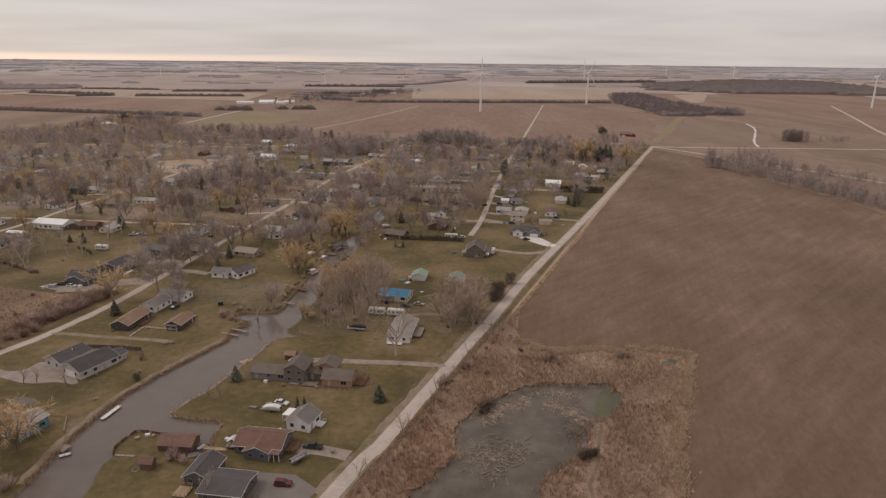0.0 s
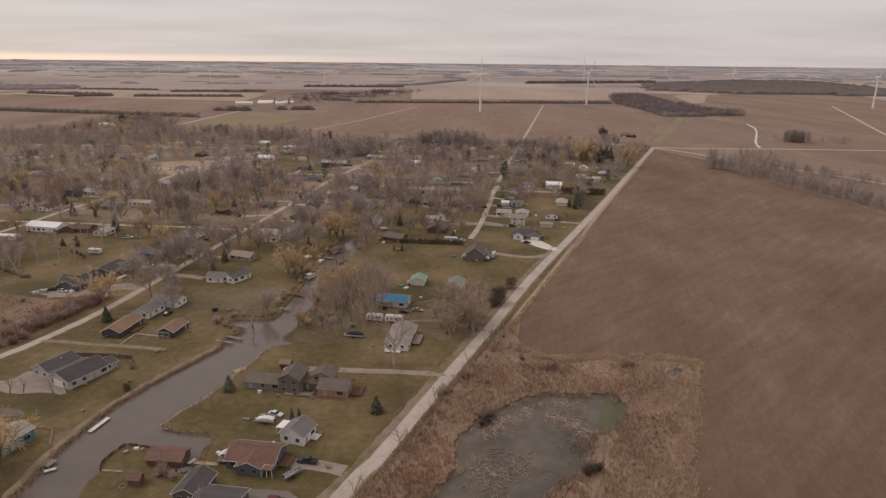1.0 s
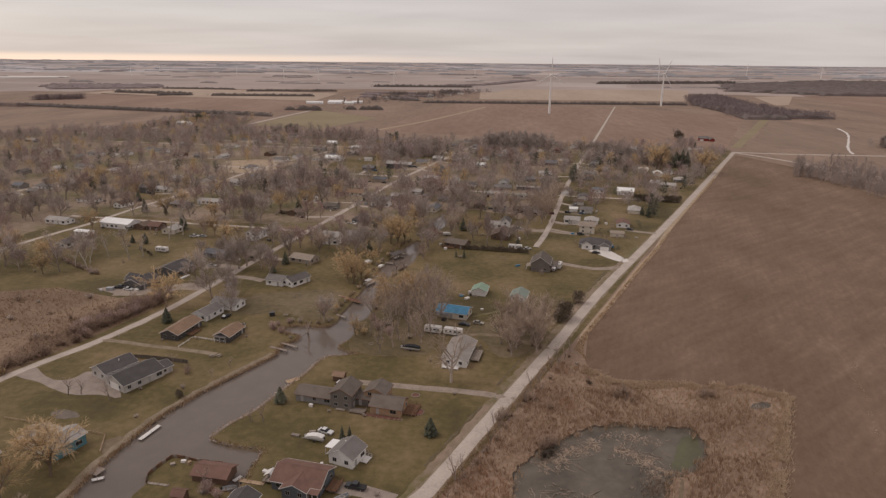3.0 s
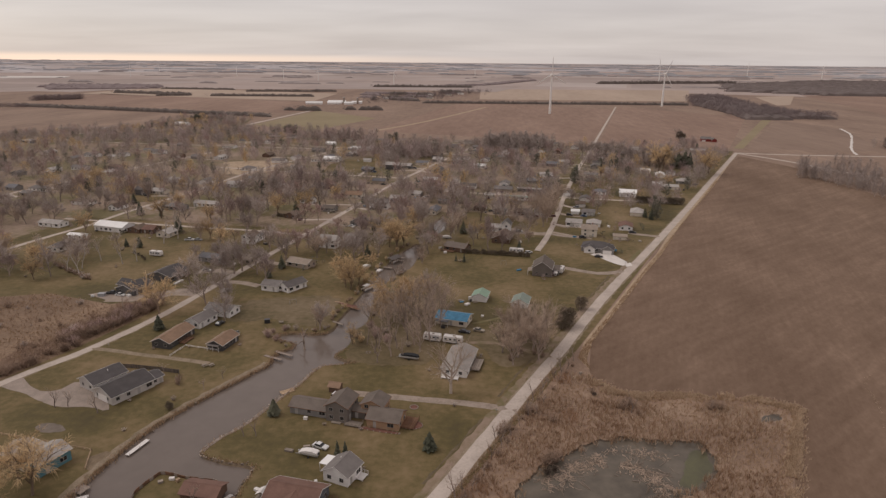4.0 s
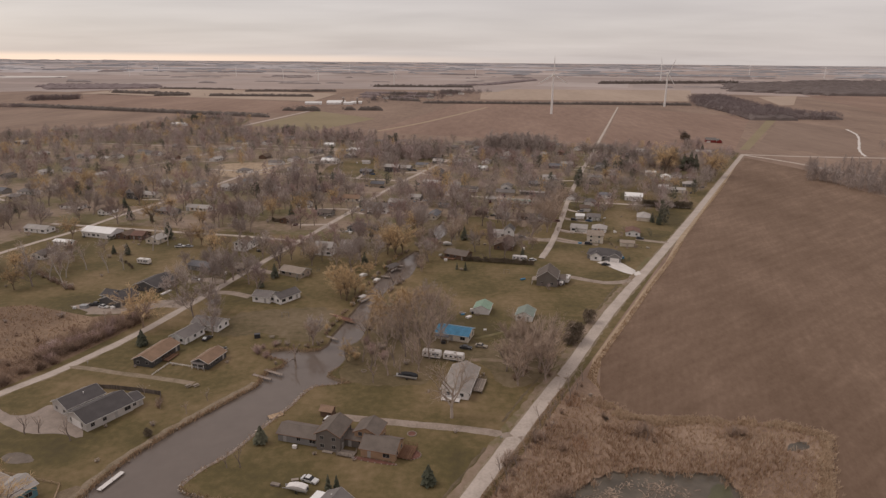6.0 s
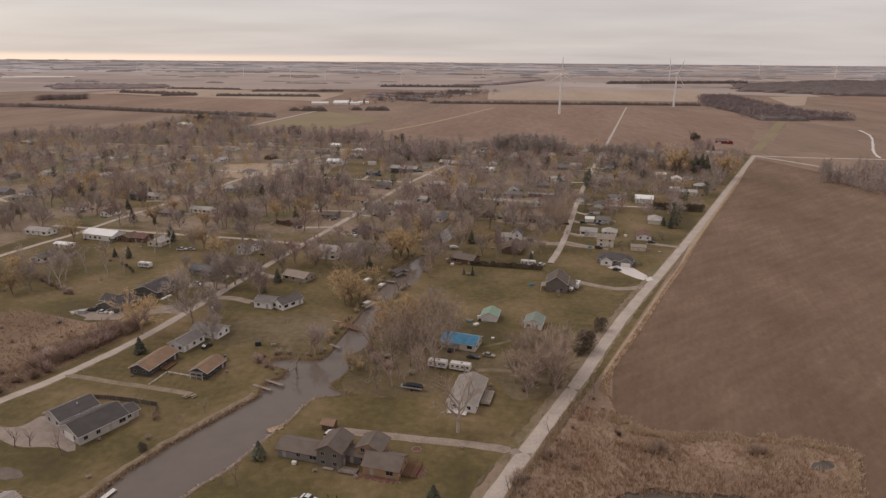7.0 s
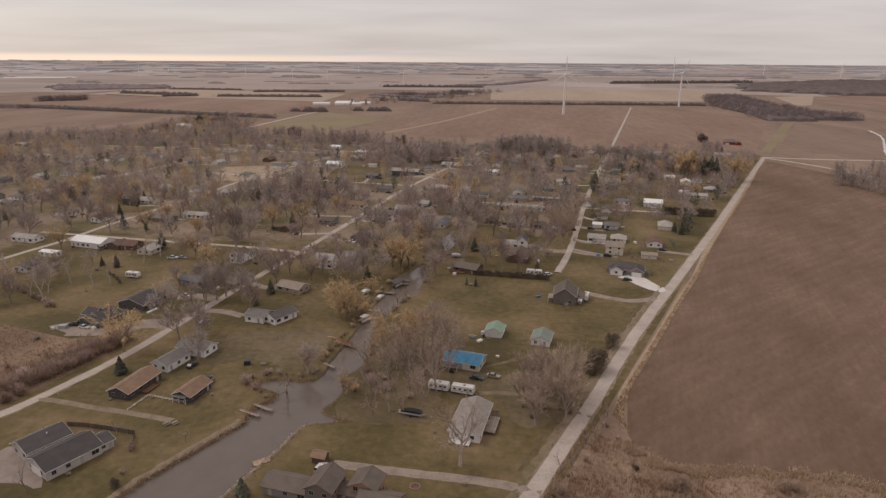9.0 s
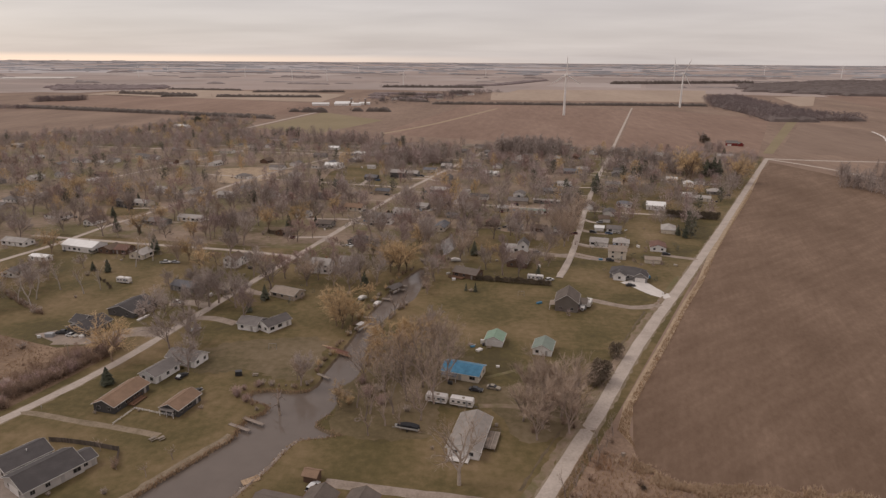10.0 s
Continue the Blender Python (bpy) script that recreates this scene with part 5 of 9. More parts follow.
    plain(-610, 944, 83, 15.3, 8.5, "white", "pale", "one-storey white house with pale grey roof", rise=1.5)
    plain(-327, 807, -8, 13.1, 7.2, "white", "pale", "one-storey white house with pale grey roof", rise=1.9)
    plain(-343, 780, -8, 15.6, 8.6, "white", "tan", "one-storey white house with tan roof", rise=1.4, garage=True)
    plain(-375, 587, 80, 13.4, 8.5, "cream", "pale", "one-storey cream house with pale grey roof", rise=1.7, hip=True)
    plain(-418, 605, -11, 15.9, 7.8, "white", "grey", "one-storey white house with grey roof", rise=1.8)
    plain(-436, 591, 79, 12.1, 8.5, "white", "pale", "one-storey white house with pale grey roof", rise=1.6)
    plain(-537, 942, 79, 15.3, 8.5, "cream", "tan", "one-storey cream house with tan roof", rise=2.0)
    plain(-270, 718, 82, 13.6, 8.5, "brown", "brown", "one-storey brown house with brown roof", rise=2.1)
    plain(-255, 626, -10, 12.1, 8.6, "white", "grey", "one-storey white house with grey roof", rise=1.8, hip=True)
    plain(-234, 543, -8, 11.3, 7.8, "white", "pale", "one-storey white house with pale grey roof", rise=2.1)
    plain(-264, 554, 83, 11.5, 8.5, "white", "grey", "one-storey white house with grey roof", rise=2.0)
    plain(-197, 548, -8, 9.3, 7.2, "white", "pale", "one-storey white house with pale grey roof", rise=2.0)
    plain(-152, 827, -8, 13.9, 8.6, "white", "grey", "one-storey white house with grey roof", rise=1.7, ch=True)
    plain(-115, 765, -12, 13.9, 8.6, "white", "pale", "one-storey white house with pale grey roof", rise=1.9, hip=True)
    plain(-77, 713, -8, 10.5, 8.6, "grey", "pale", "one-storey grey house with pale grey roof", rise=2.0, garage=True)
    plain(-67, 873, -6, 17.0, 8.6, "cream", "tan", "one-storey cream house with tan roof", rise=2.0, hip=True)
    plain(-26, 721, 79, 9.0, 8.5, "white", "grey", "one-storey white house with grey roof", rise=2.0, garage=True)
    plain(-4, 783, 82, 10.4, 8.5, "white", "pale", "one-storey white house with pale grey roof", rise=2.0, ch=True)
    plain(24, 868, -10, 14.4, 7.2, "cream", "grey", "one-storey cream house with grey roof", rise=1.5, garage=True)
    plain(53, 906, -9, 17.0, 8.6, "tan", "tan", "one-storey tan house with tan roof", rise=1.9)
    plain(82, 843, 79, 11.4, 8.5, "white", "grey", "one-storey white house with grey roof", rise=2.1)
    plain(-365, 695, -8, 13.0, 7.8, "brown", "brown", "one-storey brown house with brown roof", rise=1.9, garage=True)
    plain(-460, 687, -11, 17.0, 8.6, "white", "grey", "one-storey white house with grey roof", rise=1.6, garage=True)
    plain(-520, 697, 83, 15.3, 8.5, "cream", "pale", "one-storey cream house with pale grey roof", rise=1.8, ch=True)
    plain(-383, 503, -11, 15.6, 7.2, "white", "grey", "one-storey white house with grey roof", rise=1.9, hip=True)
    plain(-254, 349, 81, 9.0, 8.5, "white", "grey", "one-storey white house with grey roof", rise=1.6, garage=True)
    plain(-223, 393, -6, 7.7, 8.6, "brown", "rust", "one-storey brown house with russet roof", rise=1.8)
    plain(55, 507, -6, 7.1, 8.6, "tan", "brown", "one-storey tan house with brown roof", rise=1.4, garage=True)
    plain(-3, 583, 79, 9.0, 8.5, "white", "grey", "one-storey white house with grey roof", rise=1.8)
    plain(-15, 530, 84, 9.0, 7.4, "cream", "pale", "one-storey cream house with pale grey roof", rise=1.4, hip=True)
    plain(-53, 870, -11, 11.6, 7.2, "white", "grey", "one-storey white house with grey roof", rise=1.9)
    plain(-159, 607, -9, 10.0, 7.2, "grey", "charcoal", "one-storey grey house with charcoal roof", rise=1.7)
    plain(-206, 692, -9, 10.6, 7.2, "white", "tan", "one-storey white house with tan roof", rise=1.9, hip=True)


def more_houses():
    # further lots along the back streets
    rng = random.Random(77)
    taken = [o.location.xy.copy() for o in scene.objects if o.type == "EMPTY" and o.parent is None]
    made = 0
    for k in range(400):
        v = rng.uniform(440, 1020)
        lane = rng.choice((-122 + (v - 425) * 0.175, -262 + (v - 480) * 0.19, -392 + (v - 500) * 0.19, -480 + (v - 500) * 0.19, -20 + (v - 560) * 0.18, 50 + (v - 561) * 0.18, 90 + (v - 640) * 0.25))
        x, y = lane + rng.choice((-1, 1)) * rng.uniform(14, 19), v
        if made >= 62 or not inside((x, y), VILLAGE) or any((p.x - x) ** 2 + (p.y - y) ** 2 < 300 for p in taken):
            continue
        taken.append(Vector((x, y)))
        made += 1
        wall, roof = rng.choice(("white", "white", "cream", "grey", "tan")), rng.choice(("pale", "grey", "grey", "brown", "charcoal", "charcoal", "taupe", "bluegrey"))
        plain(x, y, -9 + rng.choice((0, 0, 90)) + rng.uniform(-3, 3), rng.uniform(9, 15), rng.uniform(6.8, 8.2), wall, roof, "one-storey " + wall + " house among bare trees", rise=rng.uniform(1.3, 2.0), wins=y < 540)


village_houses()
more_houses()

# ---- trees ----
# distance haze mixed into the colour of the far tree belts
HAZE_TWIG = mat("hazed_twigs", ((0.3, (0.304, 0.264, 0.252)), (0.7, (0.389, 0.342, 0.330))), big=0.01, fine=0.1, bump=0)
WOODS = mat("woodland_twigs", ((0.3, (0.188, 0.148, 0.145)), (0.7, (0.282, 0.225, 0.22))), big=0.02, fine=0.2, bump=0)
HEDGE = mat("windbreak_evergreen", ((0.3, (0.122, 0.101, 0.091)), (0.7, (0.18, 0.149, 0.134))), big=0.05, fine=0.4, bump=0)
FAR_NEEDLE = mat("soft_evergreen_needles", ((0.3, (0.11, 0.108, 0.082)), (0.7, (0.18, 0.17, 0.13))), big=0.3, fine=2, bump=0)
BROWN_BARK = mat("willow_bark", two((0.235, 0.172, 0.125), 0.3), big=0.5, fine=6, bump=0.4, vary=0.3)
DARK_TWIG = mat("dark_brown_twigs", ((0.3, (0.282, 0.213, 0.199)), (0.7, (0.442, 0.345, 0.321))), big=0.4, fine=2, bump=0, vary=0.5)


def grow(seed, height, spread=0.5, bole=0.2, limbs=7, subs=5, fine=5, twigs=12, twig_len=1.7, twig_w=0.034, droop=0.0, girth=0.028, leader=False):
    """Trunk-and-limbs shape and twig shape of a bare tree."""
    rng = random.Random(seed)
    wood, crown = Shape(), Shape()

    def side(d):
        p = Vector((rng.gauss(0, 1), rng.gauss(0, 1), rng.gauss(0, 1)))
        p -= d * p.dot(d)
        return p.normalized()

    def twig(p, d, length):
        q = p + d * length - Vector((0, 0, droop * length))
        w = side(d) * twig_w * rng.uniform(0.7, 1.3)
        if droop:
            mid = (p + q) / 2 + Vector((0, 0, droop * length * 0.35)) + side(d) * length * 0.08
            crown.add([p - w, p + w, mid + w * 0.8, q, mid - w * 0.8], [(0, 1, 2, 4), (4, 2, 3)])
        else:
            crown.add([p - w, p + w, q], [(0, 1, 2)])

    def branch(p, d, length, r, level):
        n = (3, 3, 2, 1)[min(level, 3)]
        sides = (7, 5, 3, 3)[min(level, 3)]
        q, rr = p, r
        nodes = [p]
        for i in range(n):
            d = (d + side(d) * 0.16 + Vector((0, 0, 0.07 - droop * 0.12 * level))).normalized()
            q2 = q + d * length / n
            r2 = r * (1 - 0.62 * (i + 1) / n)
            if level >= 3:
                e = side(d) * rr
                wood.add([q - e, q + e, q2], [(0, 1, 2)])
            else:
                wood.tube(q, q2, rr, r2, sides, cap=False)
            q, rr = q2, r2
            nodes.append(q)
        if level >= 3:
            for i in range(twigs):
                k = rng.random()
                a = nodes[0].lerp(nodes[-1], 0.15 + 0.85 * k)
                twig(a, (d + side(d) * rng.uniform(0.35, 0.9) + Vector((0, 0, 0.15))).normalized(), twig_len * rng.uniform(0.6, 1.25))
            return
        count = (limbs, subs, fine)[level]
        for i in range(count):
            if level == 0:
                a = nodes[1].lerp(nodes[-1], (i + 0.4) / count)
                out = side(Vector((0, 0, 1)))
                ang = 2 * math.pi * (i / count + rng.uniform(-0.08, 0.08)) * 1.618
                out = Vector((math.cos(ang * 2), math.sin(ang * 2), 0))
                if leader:
                    f = (i + 0.4) / count
                    a = nodes[0].lerp(nodes[1], 0.75).lerp(nodes[-1], f)
                    nd = (Vector((0, 0, 1)) + out * spread * rng.uniform(0.9, 1.7) * (1.35 - 0.7 * f)).normalized()
                    branch(a, nd, height * (0.52 - 0.2 * f) * rng.uniform(0.85, 1.15), r * (0.45 - 0.15 * f), 1)
                    continue
                nd = (Vector((0, 0, 1)) + out * spread * rng.uniform(0.55, 1.55)).normalized()
                branch(a, nd, height * (1 - bole) * rng.uniform(0.52, 0.74), r * 0.5, 1)
            else:
                a = nodes[0].lerp(nodes[-1], 0.25 + 0.75 * (i + rng.random()) / count)
                nd = (d + side(d) * rng.uniform(0.4, 0.9)).normalized()
                branch(a, nd, length * rng.uniform(0.42, 0.62), r * 0.42, level + 1)

    branch(Vector((0, 0, -0.15)), Vector((rng.uniform(-0.05, 0.05), rng.uniform(-0.05, 0.05), 1)).normalized(), height * (0.68 if leader else bole + 0.22), height * girth, 0)
    return wood, crown


def conifer(seed, height, width, tiers=11, tufts=13, power=1.25):
    """Trunk and needle sprays of a spruce or cedar, ragged in outline."""
    rng = random.Random(seed)
    wood, crown = Shape().tube((0, 0, -0.1), (0, 0, height * 0.92), height * 0.022 + 0.04, 0.03, 6), Shape()
    for j in range(tiers):
        z = height * (0.07 + 0.9 * j / tiers)
        r = width / 2 * (1 - (j / tiers) ** power) * rng.uniform(0.85, 1.12) + 0.12
        for i in range(max(5, int(tufts * (1 - 0.5 * j / tiers)))):
            a = rng.uniform(0, 2 * math.pi)
            l = r * rng.uniform(0.75, 1.15)
            d = Vector((math.cos(a), math.sin(a), 0))
            s = Vector((-math.sin(a), math.cos(a), 0)) * l * rng.uniform(0.3, 0.45)
            base = Vector((0, 0, z + height * 0.05))
            tip = d * l + Vector((0, 0, z - height * 0.04 + rng.uniform(-0.1, 0.15)))
            mid = d * l * 0.6 + Vector((0, 0, z + height * 0.045))
            crown.add([base, mid + s, tip, mid - s, mid - Vector((0, 0, height * 0.035))], [(0, 1, 4), (1, 2, 4), (2, 3, 4), (3, 0, 4), (0, 3, 1), (3, 2, 1)])
    return wood, crown


def bush(seed, height, width, stems=26, twigs=7, w=0.035):
    """Stems that spring from one root crown, and their twigs."""
    rng = random.Random(seed)
    wood, crown = Shape(), Shape()
    vs, fs = [(0, 0, -0.05)], []
    for i in range(stems):
        a, k = rng.uniform(0, 6.28), rng.uniform(0.1, 1)
        q = Vector((math.cos(a) * width / 2 * k, math.sin(a) * width / 2 * k, height * rng.uniform(0.65, 1) * (1.1 - 0.45 * k)))
        p = Vector((q.x * 0.3, q.y * 0.3, -0.05))
        n = len(vs)
        vs += [(p.x + 0.05 * math.cos(b), p.y + 0.05 * math.sin(b), p.z) for b in (a, a + 2.1, a + 4.2)] + [tuple(q)]
        fs += [(n, n + 1, n + 3), (n + 1, n + 2, n + 3), (n + 2, n, n + 3), (0, n + 1, n + 2)]
        for j in range(twigs):
            c = p.lerp(q, rng.uniform(0.35, 1.0))
            d = Vector((rng.gauss(0, 0.5) + math.cos(a) * 0.3, rng.gauss(0, 0.5) + math.sin(a) * 0.3, rng.uniform(0.2, 1))).normalized() * height * rng.uniform(0.16, 0.34)
            s = Vector((-d.y, d.x, 0.01)).normalized() * w
            crown.add([c - s, c + s, c + d], [(0, 1, 2)])
    wood.add(vs, fs)
    return wood, crown


def round_evergreen(seed, height, width, n=1500):
    """Stem and a close, uneven rounded crown of short needle sprays."""
    rng = random.Random(seed)
    wood, crown = Shape().tube((0, 0, -0.1), (0, 0, height * 0.8), height * 0.03, 0.04, 6), Shape()
    lobes = [(rng.uniform(-0.25, 0.25) * width, rng.uniform(-0.25, 0.25) * width, rng.uniform(0.15, 0.72) * height, rng.uniform(0.2, 0.34) * width) for i in range(16)]
    for i in range(n):
        lx, ly, lz, lr = lobes[i % len(lobes)]
        d = Vector((rng.gauss(0, 1), rng.gauss(0, 1), rng.gauss(0.15, 1))).normalized()
        c = Vector((lx, ly, max(lz, lr * 0.9))) + d * lr * rng.uniform(0.55, 1.0)
        tip = (d + Vector((rng.gauss(0, 0.4), rng.gauss(0, 0.4), rng.gauss(0.3, 0.3)))).normalized() * rng.uniform(0.4, 0.8)
        e = d.cross(Vector((rng.gauss(0, 1), rng.gauss(0, 1), rng.gauss(0, 1)))).normalized() * rng.uniform(0.12, 0.22)
        crown.add([c - e, c + e, c + tip], [(0, 1, 2)])
    return wood, crown


def tree_kind(name, shapes, bark, leaf, label, category="tree", group="trees of the village"):
    wood, crown = shapes
    root = thing(name, pose(0, 0, -500), label, category, group)
    part("trunk", wood, bark, root, smooth=True)
    part("crown", crown, leaf, root)
    return root


used_kinds = {}


def plant(kind, x, y, turn=0.0, scale=1.0):
    """The first call moves the pattern tree itself; later ones copy it."""
    m = pose(x, y, 0, 0, 0, turn)
    root = KINDS[kind]
    if kind not in used_kinds:
        used_kinds[kind] = 1
        root.matrix_world = m
        root.scale = (1, 1, 1)
        ob = root
    else:
        ob = copy_thing(root, m)
    ob.scale = (scale, scale, scale)
    return ob


BROWN_LABEL = "leafless brown deciduous tree with fine reddish twigs"
KINDS = {
    "bare_a": tree_kind("bare_tree", grow(1, 13.0, 0.6, 0.14, 9, 5, 4, 10, 1.7, 0.040, leader=True), BARK, TWIG, BROWN_LABEL),
    "bare_b": tree_kind("bare_tree", grow(2, 12.0, 0.75, 0.13, 9, 5, 4, 10, 1.7, 0.040, leader=True), BARK, TWIG, BROWN_LABEL),
    "bare_c": tree_kind("bare_tree", grow(3, 14.5, 0.42, 0.14, 9, 5, 4, 10, 1.7, 0.040, leader=True), BARK, TWIG, "tall leafless brown tree with upright limbs"),
    "bare_d": tree_kind("bare_tree", grow(4, 10.0, 0.65, 0.12, 7, 5, 4, 12, 1.6, 0.036), BARK, TWIG, "broad low leafless tree with dense twigs"),
    "bare_e": tree_kind("bare_tree", grow(15, 12.5, 0.6, 0.14, 8, 5, 4, 10, 1.7, 0.040, leader=True), BARK, RED_TWIG, "leafless maple with reddish budding twigs"),
    "bare_f": tree_kind("bare_tree", grow(17, 13.5, 0.5, 0.14, 9, 5, 4, 10, 1.7, 0.040, leader=True), BARK, DARK_TWIG, "tall leafless tree with dark brown twigs"),
    "pale_a": tree_kind("bare_tree", grow(5, 14.0, 0.6, 0.14, 8, 5, 5, 10, 1.8, 0.032), BARK, PALE_TWIG, "large leafless tree with grey-brown twigs"),
    "pale_b": tree_kind("bare_tree", grow(6, 12.0, 0.55, 0.12, 8, 5, 5, 10, 1.7, 0.032), BARK, PALE_TWIG, "leafless grey tree with dense fine twigs"),
    "cotton": tree_kind("bare_tree", grow(7, 15.5, 0.95, 0.3, 7, 5, 4, 7, 1.2, 0.03, girth=0.03), PALE_BARK, PALE_TWIG, "big spreading leafless tree on the lawn"),
    "willow_a": tree_kind("willow", grow(8, 12.0, 0.55, 0.16, 8, 5, 5, 11, 1.6, 0.040, 0.38), BROWN_BARK, WILLOW_TWIG, "golden willow with drooping ochre twigs", "willow"),
    "willow_b": tree_kind("willow", grow(9, 13.0, 0.65, 0.2, 6, 5, 5, 10, 2.1, 0.06, 0.5), PALE_BARK, TAN_TWIG, "large pale tan willow beside the canal", "willow"),
    "tall_pale": tree_kind("bare_tree", grow(16, 18.0, 0.5, 0.2, 7, 5, 4, 8, 1.8, 0.03, girth=0.019), BARK, PALE_TWIG, "tall leafless pale tree beside the canal"),
    "birch": tree_kind("birch", grow(10, 13.0, 0.3, 0.45, 5, 3, 3, 5, 0.9, 0.035, 0.1, 0.02), BIRCH, PALE_TWIG, "slender pale-trunked birch without leaves", "birch"),
    "sapling": tree_kind("sapling", grow(11, 5.0, 0.5, 0.3, 4, 3, 2, 4, 0.6, 0.025), BARK, TWIG, "thin leafless young tree on a lawn", "sapling"),
    "roadside": tree_kind("sapling", grow(12, 7.5, 0.35, 0.3, 4, 3, 3, 4, 0.7, 0.03), BARK, PALE_TWIG, "scrawny leafless tree at the roadside", "sapling"),
    "spruce": tree_kind("spruce", conifer(1, 6.5, 4.8, 14, 22), BARK, NEEDLE, "dark green spruce on the lawn", "spruce"),
    "cedar": tree_kind("cedar", conifer(2, 5.0, 1.9, 12, 12), BARK, NEEDLE, "narrow dark evergreen cedar", "cedar"),
    "pine": tree_kind("pine", conifer(3, 9.0, 5.2, 12, 15), BARK, NEEDLE, "tall dark pine among the houses", "pine"),
    "juniper": tree_kind("juniper", round_evergreen(9, 7.4, 6.8), BARK, BROWN_NEEDLE, "broad dark brownish evergreen by the road", "juniper"),
    "bush": tree_kind("bush", bush(1, 2.4, 3.4, 30, 9), BARK, TWIG, "leafless brown bush beside the grass", "bush"),
    "brush": tree_kind("brush", bush(5, 2.8, 3.0, 34, 9, 0.03), BROWN_TWIG, BROWN_TWIG, "dark brown leafless brush in the marsh", "bush"),
    "dark_brush": tree_kind("brush", bush(6, 2.8, 4.4, 60, 14, 0.05), BARK, DAMP, "nearly black wet brush at the pond edge", "bush"),
    "red_bush": tree_kind("bush", bush(2, 3.2, 4.6, 44, 11), RED_TWIG, RED_TWIG, "red-twigged bush near the water", "bush"),
    "gold_bush": tree_kind("bush", bush(3, 4.2, 4.6, 40, 12), WILLOW_TWIG, WILLOW_TWIG, "golden-twigged bush on the bank", "bush"),
}

spots = []


def at(kind, x, y, scale=1.0):
    spots.append((x, y))
    rng = random.Random(int(x * 31 + y * 17))
    return plant(kind, x, y, rng.uniform(0, 360), scale * rng.uniform(0.93, 1.07))


def named_trees():
    # lawns by the canal and the near houses
    at("cotton", -16.4, 213.5, 1.15)
    for k, x, y, s in (("pale_b", 5.7, 243, 1.1), ("pale_a", 11.5, 249, 1.05), ("pale_b", 1.5, 254, 1.05), ("pale_a", 6.3, 261, 0.9), ("pale_b", 13.5, 241, 0.95), ("pale_b", 4, 236.5, 0.8),
                       ("pale_b", 9, 256, 1.05), ("pale_a", 16, 254, 0.95), ("pale_b", 0, 246, 0.85)):
        at(k, x, y, s * (1.0 if "bush" in k else 1.2))
    for k, x, y, s in (("tall_pale", -53.8, 263.8, 0.75), ("tall_pale", -44.2, 254, 0.95), ("tall_pale", -37.2, 253.1, 1.0), ("roadside", -44.9, 232.3, 1.1), ("tall_pale", -31, 242.4, 0.8), ("tall_pale", -28.2, 252.5, 0.95), ("tall_pale", -40.4, 265.6, 1.05), ("tall_pale", -33.3, 262.7, 1.05),
                       ("tall_pale", -25.5, 267.6, 0.9), ("willow_b", -45.6, 270, 1.25), ("tall_pale", -51.4, 272.2, 0.75), ("willow_b", -40, 278, 1.3), ("tall_pale", -29.6, 277.3, 0.95), ("willow_b", -48, 284, 1.2), ("tall_pale", -34, 286, 0.9), ("bush", -47, 258, 1.2), ("bush", -36, 247, 1.0)):
        at(k, x, y, s)
    for k, x, y, s in (("pale_b", -34, 402, 1.0), ("birch", -33, 414, 1.2), ("pale_b", -31, 420, 1.0), ("roadside", -45.5, 352, 1.0), ("roadside", -43.5, 368, 1.1), ("roadside", -52, 331, 0.9), ("bare_c", -57.5, 418, 1.3), ("bare_a", -55, 432, 1.2), ("bare_f", -60, 440, 1.2)):
        at(k, x, y, s)
    for k, x, y, s in (("bare_a", -44.5, 369, 0.8), ("bare_e", -43.5, 380, 0.85), ("bare_b", -46.5, 391, 0.8), ("pale_b", -52.5, 399, 0.8), ("bare_a", -44, 402, 0.75), ("bare_e", -35.5, 430, 0.9), ("bare_b", -35, 440, 1.0), ("bare_f", -36.5, 450, 1.0), ("bare_a", -53.5, 424, 1.0),
                       ("bare_b", -109, 366, 0.85), ("bare_a", -101, 362, 0.8), ("bare_e", -114, 371, 0.9), ("bare_f", -95, 372, 0.8), ("bare_f", -88, 392, 0.9), ("bare_a", -82, 400, 0.9), ("bare_e", -92, 412, 1.0), ("bare_b", -76, 414, 0.9), ("pale_b", -47, 358, 0.55), ("pale_b", -44.5, 350, 0.5), ("pale_a", -34, 296, 0.75), ("pale_a", -28, 291, 0.8), ("pale_b", -40, 298, 0.8)):
        at(k, x, y, s)
    for i in range(44):
        x, y = WEST_BANK[22 + i % 9]
        x2, y2 = WEST_BANK[23 + i % 9]
        u = (i * 0.618) % 1.0
        at(("brush", "bush", "brush", "gold_bush")[i % 4], x + (x2 - x) * u - 1.8 - 1.5 * ((i * 0.37) % 1.0), y + (y2 - y) * u, 0.45 + 0.4 * ((i * 0.29) % 1.0))
    for i in range(26):
        x, y = EAST_BANK[1 + i % 5]
        x2, y2 = EAST_BANK[2 + i % 5]
        u = (i * 0.618) % 1.0
        at(("brush", "bush", "roadside", "bush")[i % 4], x + (x2 - x) * u + 1.6, y + (y2 - y) * u, 0.7 + 0.5 * ((i * 0.37) % 1.0))
    for x, y, s in ((-47, 398.2, 1.0), (-44.5, 400.5, 0.9), (-50, 403, 1.0), (-52, 393, 1.0), (-46, 390, 1.2), (-49, 406, 0.9), (-43, 394, 1.1), (-54, 398, 1.2), (-41, 405, 0.9), (-65, 330, 0.8), (-68.5, 300, 0.9), (-66.5, 345, 0.7)):
        at("bush", x, y, s)
